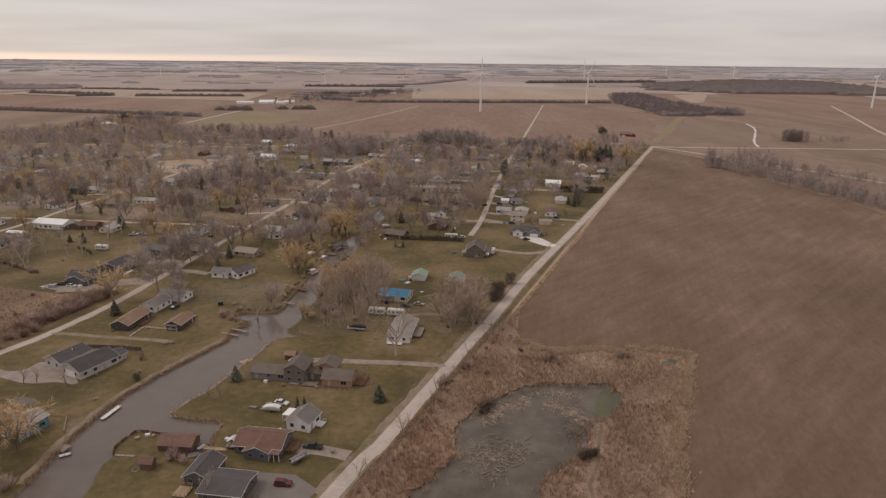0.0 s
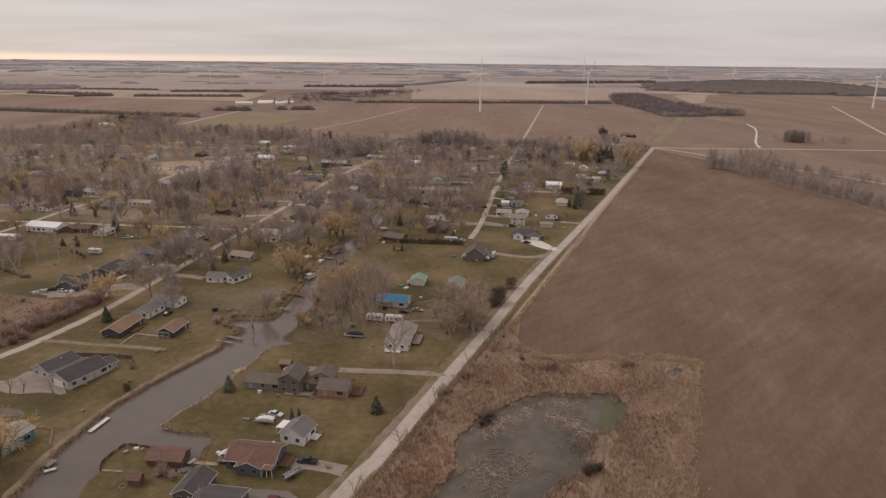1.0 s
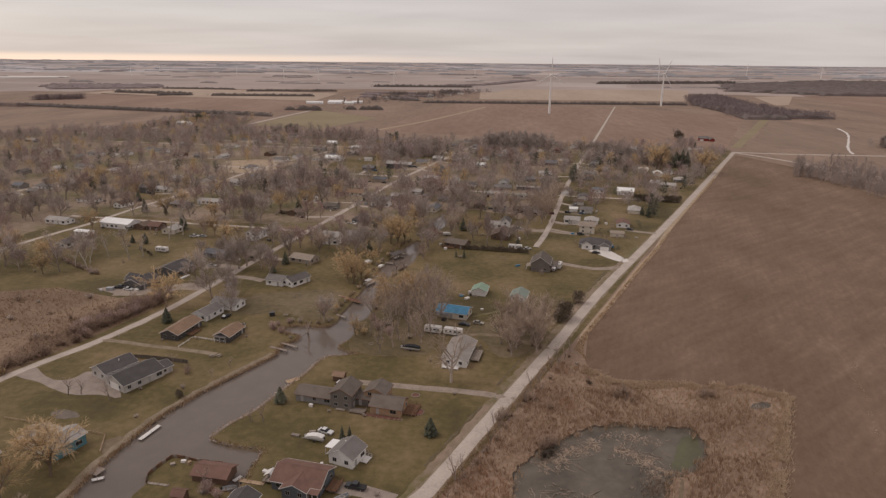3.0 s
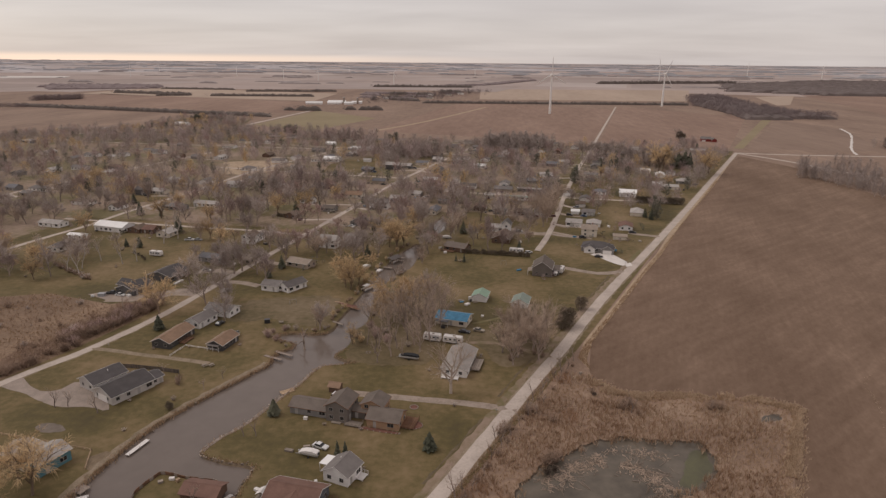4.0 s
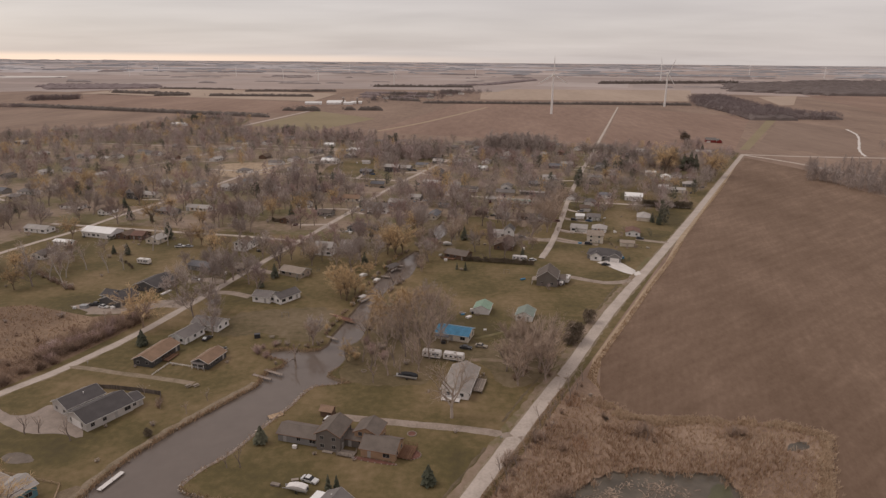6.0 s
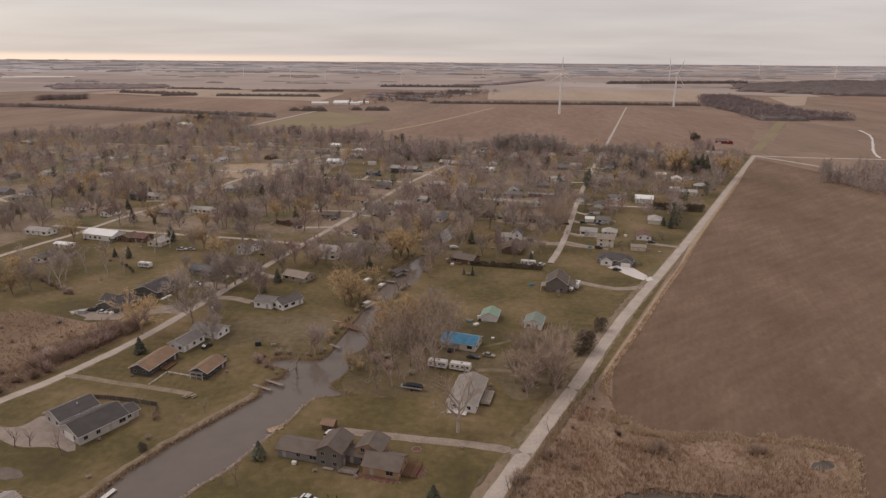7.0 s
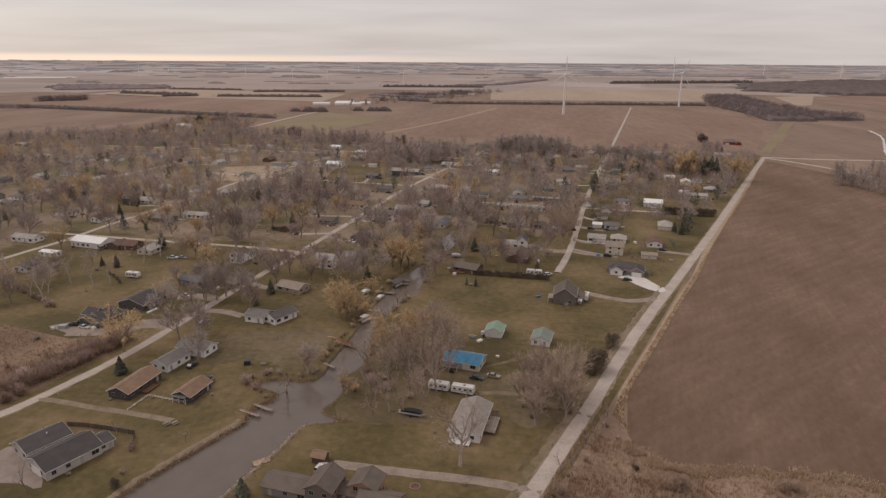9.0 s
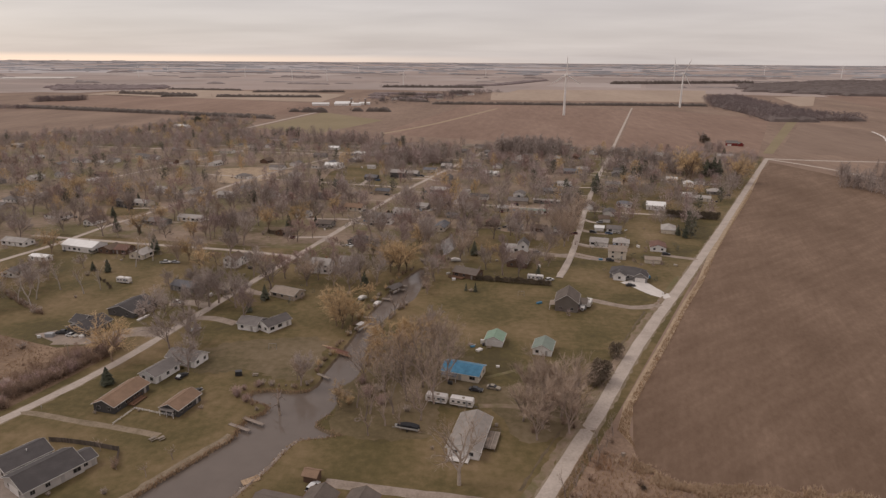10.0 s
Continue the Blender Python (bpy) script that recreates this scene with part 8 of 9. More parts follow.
# ---- docks ----
def dock(x, y, ang, L, W, label, material=None, z=0.1):
    root = thing("dock", pose(x, y, 0, 0, 0, ang), label, "dock", "docks on the canal")
    n = max(4, int(L / 0.3))
    pl = Shape().box(0, 0, 0, L / n - 0.025, W, 0.05).mesh("plank", material or WOOD_GREY)
    for i in range(n):
        part("plank", pl, None, root, at=pose(-L / 2 + (i + 0.5) * L / n, 0, z))
    for sgn in (-1, 1):
        part("stringer", Shape().box(0, sgn * (W / 2 - 0.1), z - 0.18, L, 0.08, 0.18), WOOD_GREY, root)
        for u in (-0.46, 0, 0.46):
            part("post", Shape().tube((L * u, sgn * (W / 2 - 0.06), -1.6), (L * u, sgn * (W / 2 - 0.06), z + 0.45), 0.07, 0.07, 6), WOOD_GREY, root)
    return root


dock(-101.7, 173.2, 78, 8.0, 1.4, "white floating dock along the bank", WHITE_PAINT, -0.25)
dock(-105.5, 154.0, 75, 3.2, 3.2, "concrete-coloured boat landing on the bank", CONCRETE, 0.0)
dock(-103.4, 151.3, 30, 3.0, 1.2, "white swim step at the landing", WHITE_PAINT, -0.3)
dock(-70.3, 208.2, 41, 4.6, 2.4, "tan wooden dock on the bank", WOOD_TAN)
dock(-83.8, 231.5, -20, 8.0, 1.2, "pale narrow dock over the canal", CONCRETE)
dock(-81.0, 235.2, -22, 8.0, 1.2, "pale narrow dock over the canal", CONCRETE)
dock(-69.5, 286.2, -25, 10.5, 1.8, "long red-brown dock with a boat lift", MULCH)
dock(-66.8, 283.2, -25, 8.0, 1.4, "narrow brown dock beside the canal", WOOD_BROWN)
dock(-74.4, 288.9, -20, 4.5, 0.9, "pale plank walkway on the bank", WOOD_TAN)
dock(-68.6, 265.6, -30, 6.0, 1.2, "short dock beside the point", WOOD_GREY)
dock(-65.5, 312.5, -10, 4.0, 2.6, "pale wooden landing stage", WOOD_TAN)
dock(-64.5, 318.5, -8, 6.0, 1.4, "weathered wooden dock on the canal", WOOD_GREY)
dock(-62.0, 341.0, -10, 5.0, 1.8, "weathered wooden dock on the canal", WOOD_GREY)
dock(-59.5, 354.5, -10, 8.0, 1.6, "weathered wooden dock on the canal", WOOD_GREY)
dock(-58.5, 359.5, -10, 6.0, 1.2, "weathered wooden dock on the canal", WOOD_GREY)
dock(-62.9, 154.2, -7, 7.0, 1.3, "tan plank gangway beside the boathouse", WOOD_TAN)
dock(-67.3, 155.6, 62, 2.6, 1.2, "white swim float beside the boathouse", WHITE_PAINT, -0.3)
dock(-86.4, 150.6, -4, 6.0, 0.8, "grey plank walkway at the point", WOOD_GREY)
dock(-49.0, 379.0, -8, 4.0, 1.4, "weathered wooden dock on the canal", WOOD_GREY)


def pontoon_boat(x, y, ang, L, label):
    """Two floats, a flat deck with low sides and a canopy on four posts."""
    root = thing("pontoon_boat", pose(x, y, -0.3, 0, 0, ang), label, "boat")
    for sgn in (-1, 1):
        part("float", Shape().tube((-L / 2, sgn * 0.85, 0.05), (L / 2 - 0.6, sgn * 0.85, 0.05), 0.32, 0.32, 10).tube((L / 2 - 0.6, sgn * 0.85, 0.05), (L / 2, sgn * 0.85, 0.2), 0.32, 0.06, 10), METAL, root)
        part("side_panel", Shape().box(-0.1, sgn * 1.15, 0.5, L - 0.6, 0.05, 0.6), WHITE_PAINT, root)
        for u in (-0.32, 0.12):
            part("post", Shape().tube((L * u, sgn * 1.05, 0.5), (L * u, sgn * 1.05, 2.35), 0.03, 0.03, 6), METAL, root)
    part("deck", Shape().box(0, 0, 0.38, L - 0.3, 2.4, 0.1), WOOD_TAN, root)
    part("bench", Shape().box(-L * 0.36, 0, 0.48, 0.7, 1.9, 0.45), PAINT["tan"], root)
    part("canopy", Shape().box(-L * 0.1, 0, 2.33, L * 0.56, 2.3, 0.07), WHITE_PAINT, root, "white canopy")
    part("outboard", Shape().box(-L / 2 - 0.15, 0, 0.1, 0.35, 0.4, 0.75), PAINT["dark"], root)


def boat_shelter(x, y, ang, L, W):
    """Low roof on posts over a mooring."""
    root = thing("boat_shelter", pose(x, y, 0, 0, 0, ang), "dark-roofed open boat shelter at the canal bank", "boat shelter")
    for sx in (-1, 0, 1):
        for sy in (-1, 1):
            part("post", Shape().box(sx * (L / 2 - 0.2), sy * (W / 2 - 0.2), -1.2, 0.14, 0.14, 3.4), WOOD_BROWN, root)
    for sgn in (-1, 1):
        roof = Shape()
        y0, y1 = 0.0, sgn * (W / 2 + 0.3)
        vs = [(-L / 2 - 0.3, y0, 3.1), (L / 2 + 0.3, y0, 3.1), (L / 2 + 0.3, y1, 2.15), (-L / 2 - 0.3, y1, 2.15)]
        roof.add(vs + [(a, b, c - 0.1) for a, b, c in vs], [(0, 1, 2, 3), (7, 6, 5, 4), (0, 4, 5, 1), (1, 5, 6, 2), (2, 6, 7, 3), (3, 7, 4, 0)])
        part("roof_slope", roof, ROOFS["umber"], root)


pontoon_boat(-65.6, 308.0, 64, 6.6, "white pontoon boat with a canopy at its mooring")
pontoon_boat(-60.6, 352.0, 66, 5.6, "white pontoon boat under an open shelter")
boat_shelter(-60.8, 352.2, 66, 8.0, 4.4)


# ---- fences, poles, yard things ----
FENCE_GREY = mat("dark_weathered_fence", two((0.145, 0.122, 0.108), 0.25), big=0.6, fine=5, bump=0.3, vary=0.3)


def rail_fence(points, hgt, label, material=WHITE_PAINT, gap=2.4, rails=2):
    x0, y0 = points[0]
    root = thing("fence", pose(x0, y0, 0), label, "fence", "fences")
    for (ax, ay), (bx, by) in zip(points, points[1:]):
        n = max(1, int(math.hypot(bx - ax, by - ay) / gap))
        for i in range(n + 1):
            px, py = ax + (bx - ax) * i / n - x0, ay + (by - ay) * i / n - y0
            part("post", Shape().box(px, py, -0.1, 0.13, 0.13, hgt + 0.2, chamfer=0.02), material, root)
        for k in range(rails):
            z = hgt * (0.45 + 0.45 * k)
            part("rail", Shape().tube((ax - x0, ay - y0, z), (bx - x0, by - y0, z), 0.07, 0.07, 4), material, root)
    return root


rail_fence([(-121.7, 227.9), (-120.3, 237.0), (-106.7, 234.5)], 0.75, "low white rail fence round a lawn", WHITE_PAINT)


def board_fence(points, hgt, label, material):
    """Close-boarded fence: posts, two rails and upright boards."""
    x0, y0 = points[0]
    root = thing("fence", pose(x0, y0, 0), label, "fence", "fences")
    plank = Shape().box(0, 0, 0, 0.42, 0.03, hgt, chamfer=0.01).mesh("board", material)
    post = Shape().box(0, 0, -0.1, 0.12, 0.12, hgt + 0.22, chamfer=0.02).mesh("post", material)
    for (ax, ay), (bx, by) in zip(points, points[1:]):
        length, turn = math.hypot(bx - ax, by - ay), math.degrees(math.atan2(by - ay, bx - ax))
        n = int(length / 0.46)
        for i in range(n):
            u = (i + 0.5) / n
            part("board", plank, None, root, at=pose(ax + (bx - ax) * u - x0, ay + (by - ay) * u - y0, 0.06 + 0.03 * math.sin(i * 2.3), 0, 0, turn))
        for i in range(int(length / 2.4) + 1):
            u = min(1.0, i * 2.4 / length)
            part("post", post, None, root, at=pose(ax + (bx - ax) * u - x0, ay + (by - ay) * u - y0 + 0.09, 0, 0, 0, turn))
        for z in (0.4, hgt - 0.35):
            part("rail", Shape().tube((ax - x0, ay - y0 + 0.05, z), (bx - x0, by - y0 + 0.05, z), 0.05, 0.05, 4), material, root)
    return root


board_fence([(-134.2, 217.4), (-129.6, 217.6), (-121.3, 217.0), (-111.7, 215.7)], 1.5, "weathered grey close-boarded fence behind the pale house", FENCE_GREY)
board_fence([(-111.5, 215.3), (-109.5, 211.4)], 1.5, "short return of grey board fence on the lawn", FENCE_GREY)
rail_fence([(-148.8, 174.6), (-130.9, 172.2), (-113.2, 169.7), (-109.5, 161.5)], 0.8, "pale weathered post-and-rail fence by the barn", WOOD_TAN)


def picnic_table(x, y, ang, label="weathered picnic table on the grass"):
    root = thing("picnic_table", pose(x, y, 0, 0, 0, ang), label, "picnic table", "picnic tables")
    for i in range(4):
        part("plank", Shape().box(0, -0.33 + 0.22 * i, 0.72, 1.9, 0.2, 0.05), WOOD_GREY, root)
    for sgn in (-1, 1):
        part("bench", Shape().box(0, sgn * 0.75, 0.42, 1.9, 0.28, 0.05), WOOD_GREY, root)
        part("leg", Shape().tube((sgn * 0.75, -0.75, 0), (sgn * 0.75, 0.3, 0.72), 0.05, 0.05, 4).tube((sgn * 0.75, 0.75, 0), (sgn * 0.75, -0.3, 0.72), 0.05, 0.05, 4), WOOD_GREY, root)
    return root


picnic_table(-105.5, 222.0, 60), picnic_table(-103.3, 222.6, 60), picnic_table(-92, 263, 10), picnic_table(-13, 296, 0), picnic_table(-20, 297, 20), picnic_table(-54, 178, 20)


def utility_pole(x, y, ang, hgt=10.5):
    root = thing("utility_pole", pose(x, y, 0, 0, 0, ang), "grey wooden utility pole with a crossarm", "utility pole", "utility poles")
    part("pole", Shape().tube((0, 0, -0.3), (0, 0, hgt), 0.16, 0.11, 8), WOOD_GREY, root)
    part("crossarm", Shape().box(0, 0, hgt - 0.7, 2.2, 0.1, 0.12), WOOD_GREY, root)
    for u in (-0.95, 0, 0.95):
        part("insulator", Shape().tube((u, 0, hgt - 0.58), (u, 0, hgt - 0.42), 0.06, 0.04, 6), METAL, root)


def post_box(x, y, ang):
    root = thing("electric_cabinet", pose(x, y, 0, 0, 0, ang), "small pale utility cabinet beside the road", "utility cabinet")
    part("cabinet", Shape().box(0, 0, 0, 1.0, 0.8, 1.15, chamfer=0.05), CONCRETE, root)
    part("door", Shape().box(0, -0.42, 0.1, 0.85, 0.04, 0.9), PAINT["tan"], root)


post_box(27.6, 231.6, 20)
utility_pole(-160.5, 262, 80, 8.5)


def mailbox(x, y, ang):
    root = thing("mailbox", pose(x, y, 0, 0, 0, ang), "roadside mailbox on a wooden post", "mailbox", "mailboxes")
    part("post", Shape().box(0, 0, -0.1, 0.1, 0.1, 1.15), WOOD_GREY, root)
    part("box", Shape().prism([(-0.1, 1.05), (0.1, 1.05), (0.1, 1.2), (0.05, 1.27), (-0.05, 1.27), (-0.1, 1.2)], -0.25, 0.25), PAINT["silver"], root)


for px, py in ((-24.2, 149.2), (-1.2, 203.0), (61.0, 353.5), (65.0, 363.5), (-148.8, 233)):
    mailbox(px, py, 66)


def storage_box(x, y, ang, sx, sy, sz, material, label):
    root = thing("storage_box", pose(x, y, 0, 0, 0, ang), label, "storage box", "yard boxes")
    part("body", Shape().box(0, 0, 0, sx, sy, sz, chamfer=0.03), material, root)
    part("lid", Shape().box(0, 0, sz, sx + 0.06, sy + 0.06, 0.06, chamfer=0.02), material, root)


storage_box(-15.6, 299.5, -8, 1.4, 1.0, 1.5, WHITE_PAINT, "white storage cabinet beside the garage")
storage_box(-15.2, 297.4, 10, 0.8, 0.8, 1.0, PAINT["dark"], "dark bin beside the garage")
storage_box(-18.5, 296.8, 30, 1.0, 0.7, 0.6, PAINT["tan"], "pale crate on the grass")
storage_box(-9.0, 280.5, 0, 1.2, 0.9, 0.5, WHITE_PAINT, "white box on the lawn")
storage_box(-24.5, 266.0, -12, 1.6, 0.9, 1.0, PAINT["dark"], "dark storage box beside the blue house")
storage_box(-97.8, 262.5, 20, 2.2, 1.6, 1.6, PAINT["dark"], "dark garden box with white panels")
storage_box(-58.5, 176.0, -10, 2.4, 1.0, 0.5, WOOD_GREY, "stack of grey boards on the lawn")
storage_box(-46.8, 163.0, 20, 0.7, 0.7, 1.0, WHITE_PAINT, "white bin beside the cottage")
storage_box(-59.0, 192.5, -9, 1.2, 0.8, 0.8, WHITE_PAINT, "white cooler box beside the house")
storage_box(-184.5, 283.0, 5, 3.0, 2.0, 1.4, PAINT["silver"], "grey covered hot tub on the slab")
storage_box(-188.0, 281.5, 5, 1.2, 0.8, 0.9, PAINT["white"], "white box on the slab")
storage_box(-159.0, 305.0, 78, 6.0, 1.2, 0.5, WHITE_PAINT, "white raised planter beside the ranch house")


def fire_ring(x, y):
    root = thing("fire_ring", pose(x, y, 0), "ring of pale stones round a fire pit", "fire pit")
    for i in range(12):
        a = i * math.pi / 6
        part("stone", Shape().box(0.85 * math.cos(a), 0.85 * math.sin(a), -0.02, 0.4, 0.3, 0.26, math.degrees(a), 0.06), STONE, root)


fire_ring(-80.6, 144.3), fire_ring(-50, 240)


def swing_set(x, y, ang, label="metal frame swing on the lawn"):
    root = thing("swing_set", pose(x, y, 0, 0, 0, ang), label, "swing set")
    for sx in (-1.4, 1.4):
        for sy in (-0.8, 0.8):
            part("leg", Shape().tube((sx, sy, 0), (sx, 0, 2.2), 0.05, 0.05, 6), METAL, root)
    part("top_bar", Shape().tube((-1.4, 0, 2.2), (1.4, 0, 2.2), 0.05, 0.05, 6), METAL, root)
    for u in (-0.6, 0.6):
        part("swing_seat", Shape().box(u, 0, 0.5, 0.5, 0.2, 0.05).tube((u - 0.22, 0, 0.5), (u - 0.22, 0, 2.2), 0.012, 0.012, 4).tube((u + 0.22, 0, 0.5), (u + 0.22, 0, 2.2), 0.012, 0.012, 4), RUBBER, root)


swing_set(-94, 284, 15), swing_set(-1, 354, 0)


def garden_bed(x, y, ang, L, W):
    root = thing("garden_bed", pose(x, y, 0, 0, 0, ang), "red mulch garden bed with pale stone edging", "garden bed")
    n = 22
    ring = [(L / 2 * math.cos(2 * math.pi * i / n), W / 2 * math.sin(2 * math.pi * i / n)) for i in range(n)]
    part("mulch", Shape().slab(ring, -0.03, 0.1), MULCH, root)
    st = Shape().box(0, 0, -0.03, 0.42, 0.3, 0.24, 0, 0.05).mesh("edging_stone", STONE)
    for i, (px, py) in enumerate(ring):
        part("edging_stone", st, None, root, at=pose(px, py, 0, 0, 0, 360 * i / n + 90))


garden_bed(-26.8, 193.4, -9, 7.5, 5.0), garden_bed(-36, 189.2, -9, 14, 1.6), garden_bed(-27.2, 203.3, 0, 2.6, 2.6)


def snag(x, y):
    """Dead forked tree: a dark leaning stem, pale crossed limbs broken at their ends."""
    root = thing("dead_tree", pose(x, y, -0.8), "grey dead forked tree leaning in the canal", "dead tree")
    stem = Shape().tube((0.9, -1.6, -0.6), (0.35, -0.6, 2.4), 0.42, 0.34, 8, cap=False).tube((0.35, -0.6, 2.4), (0, 0, 5.0), 0.34, 0.26, 8)
    part("trunk", stem, LOG, root, smooth=True)
    limbs = (((0, 0, 4.9), (-1.3, 0.4, 6.1), (-2.4, 0.5, 4.6)), ((0, 0, 4.8), (1.3, -0.2, 5.9), (2.5, -0.3, 4.9)), ((0.1, 0, 4.6), (-0.1, 0.5, 7.0), (-0.5, 0.7, 8.6)),
             ((0.0, 0, 5.0), (0.9, 0.5, 7.2), (1.2, 0.7, 7.9)), ((0.25, -0.4, 3.4), (-1.0, -0.6, 3.0), (-1.9, -0.8, 1.9)))
    for p, q, r in limbs:
        part("limb", Shape().tube(p, q, 0.25, 0.18, 6, cap=False).tube(q, r, 0.18, 0.06, 6), BARK, root, smooth=True)


snag(-75.6, 242)


def red_barn(x, y, ang, s=1.0):
    root = house(x, y, ang, "red gambrel barn at the edge of the fields", name="barn", category="barn")
    wing(root, 0, 0, 0, 18 * s, 11 * s, 5.0 * s, 3.4 * s, "red", "grey", wins=False)
    put(root, "garage", -3, -5.6 * s, 0.02, 0)


red_barn(273, 955, -8, 0.75), red_barn(283, 951, 82, 0.6)


def silo(x, y):
    root = thing("silo", pose(x, y, 0), "pale concrete farm silo with domed top", "silo")
    part("wall", Shape().tube((0, 0, -0.2), (0, 0, 14), 2.6, 2.6, 18), CONCRETE, root)
    part("dome", Shape().tube((0, 0, 14), (0, 0, 15.2), 2.6, 1.6, 18).tube((0, 0, 15.2), (0, 0, 15.9), 1.6, 0.1, 18), METAL, root)


def farmstead():
    for x, y, L, W in ((-482, 1582, 40, 16), (-436, 1600, 34, 20), (-398, 1592, 22, 14), (-440, 1640, 44, 16), (-385, 1625, 26, 14)):
        plain(x, y, 12, L, W, "white", "white", "long white livestock barn on a far farm", 4.0, 2.6, name="barn", category="barn", wins=False)
    plain(1580, 2667, 10, 60, 20, "white", "white", "long white barn on a far farm", 4.0, 2.6, name="barn", category="barn", wins=False)
    for x, y in ((-420, 1632), (-380, 1612)):
        silo(x, y)
    for i, (x, y) in enumerate(((-352, 1840), (-296, 1935), (-250, 2040), (-196, 2070), (-165, 2150), (-232, 1880))):
        plain(x, y, -9, 18, 10, ("white", "cream")[i % 2], ("pale", "grey")[i % 2], "pale house in a far hamlet", 3.2, 2.2, wins=False)


farmstead()


def sea_wall(points, label):
    """Short upright boards between driven posts along the shore."""
    root = thing("sea_wall", pose(0, 0, 0), label, "sea wall")
    rng = random.Random(5)
    line = smooth_line(points, 1.1)
    for i, (a, b) in enumerate(zip(line, line[1:])):
        a, b = Vector((*a, 0)), Vector((*b, 0))
        d = b - a
        part("board", Shape().box(0, 0, 0, d.length * 0.97, 0.09, 1.1), WOOD_BROWN if i % 3 else WOOD_GREY, root, at=pose((a.x + b.x) / 2, (a.y + b.y) / 2, -0.3 + rng.uniform(-0.08, 0.08), rng.uniform(-5, 5), 0, math.degrees(math.atan2(d.y, d.x))))
        if i % 2 == 0:
            part("post", Shape().tube((a.x, a.y, -1.4), (a.x, a.y, 0.45 + rng.uniform(-0.15, 0.2)), 0.1, 0.09, 6), WOOD_BROWN, root)


sea_wall([(-69.6, 158.3), (-72.5, 160.5), (-80, 161.1), (-85.7, 162), (-88.6, 162.1), (-90.3, 158), (-90.9, 153.6), (-89.8, 150.8)], "weathered board sea wall round the point")
storage_box(-84.5, 160.3, 10, 1.3, 0.8, 0.6, WHITE_PAINT, "white storage chest by the sea wall")
storage_box(-82.6, 159.8, 60, 1.0, 0.7, 0.7, WOOD_TAN, "tan wooden crate by the sea wall")
storage_box(-86.8, 158.8, 35, 1.2, 0.9, 0.5, WOOD_GREY, "grey wooden crate by the sea wall")
storage_box(-71.6, 149.6, 15, 1.6, 1.0, 0.8, WOOD_BROWN, "brown wooden crate beside the boathouse")
storage_box(-73.4, 148.6, 70, 1.2, 0.9, 0.7, WOOD_GREY, "grey wooden crate beside the boathouse")
storage_box(-59.3, 157.4, 30, 1.5, 1.0, 0.9, WOOD_BROWN, "stacked brown boards beside the house")
storage_box(-60.9, 158.6, -20, 1.3, 0.9, 0.6, WHITE_PAINT, "white storage chest beside the house")
storage_box(-58.0, 159.6, 10, 1.6, 1.1, 0.7, MULCH, "red plastic tub beside the house")


def yard_clutter():
    """Crates, chests, bins and stacked boards in the village yards."""
    rng = random.Random(77)
    made = 0
    choices = ((WHITE_PAINT, "white storage chest in a village yard"), (WHITE_PAINT, "white storage chest in a village yard"), (WOOD_GREY, "grey wooden crate in a village yard"), (PAINT["dark"], "dark plastic bin in a village yard"),
               (WOOD_BROWN, "stack of brown boards in a village yard"), (PAINT["tan"], "tan garden box in a village yard"), (TARP, "blue tarpaulin-covered pile in a village yard"))
    for x0, y0 in HOUSE_SPOTS:
        if not 280 < y0 < 760 or x0 < -330:
            continue
        for i in range(rng.choice((0, 1, 1, 2))):
            a = rng.uniform(-0.4, 3.6) - math.pi
            x, y = x0 + math.cos(a) * rng.uniform(8, 13), y0 + math.sin(a) * rng.uniform(7, 11)
            if made >= 95 or inside((x, y), CANAL) or inside((x, y), BASIN) or any(math.hypot(x - px, y - py) < 5.5 for line in STREETS for px, py in line) or any(math.hypot(x - px, y - py) < 7.0 for px, py in HOUSE_SPOTS):
                continue
            material, label = rng.choice(choices)
            storage_box(x, y, rng.uniform(0, 180), rng.uniform(0.9, 2.6), rng.uniform(0.7, 1.4), rng.uniform(0.4, 1.2), material, label)
            made += 1


yard_clutter()

# ---- reeds, grass tufts, shore stones ----
def blades(s, x, y, rng, hgt, n, w, lean=0.35, z=-0.03):
    for i in range(n):
        a = rng.uniform(0, 6.28)
        d = rng.uniform(0, 0.35)
        px, py = x + math.cos(a) * d, y + math.sin(a) * d
        h = hgt * rng.uniform(0.6, 1.15)
        b = rng.uniform(0, 6.28)
        tx, ty = px + math.cos(b) * h * lean * rng.random(), py + math.sin(b) * h * lean * rng.random()
        cx, cy = math.cos(a + 1.5) * w, math.sin(a + 1.5) * w
        s.add([(px - cx, py - cy, z), (px + cx, py + cy, z), (tx + cx * 0.4, ty + cy * 0.4, h), (tx - cx * 0.4, ty - cy * 0.4, h * 0.96)], [(0, 1, 2, 3)])


POND_CORE, POND_DEEP = inset(POND, 1.0), inset(POND, 2.6)


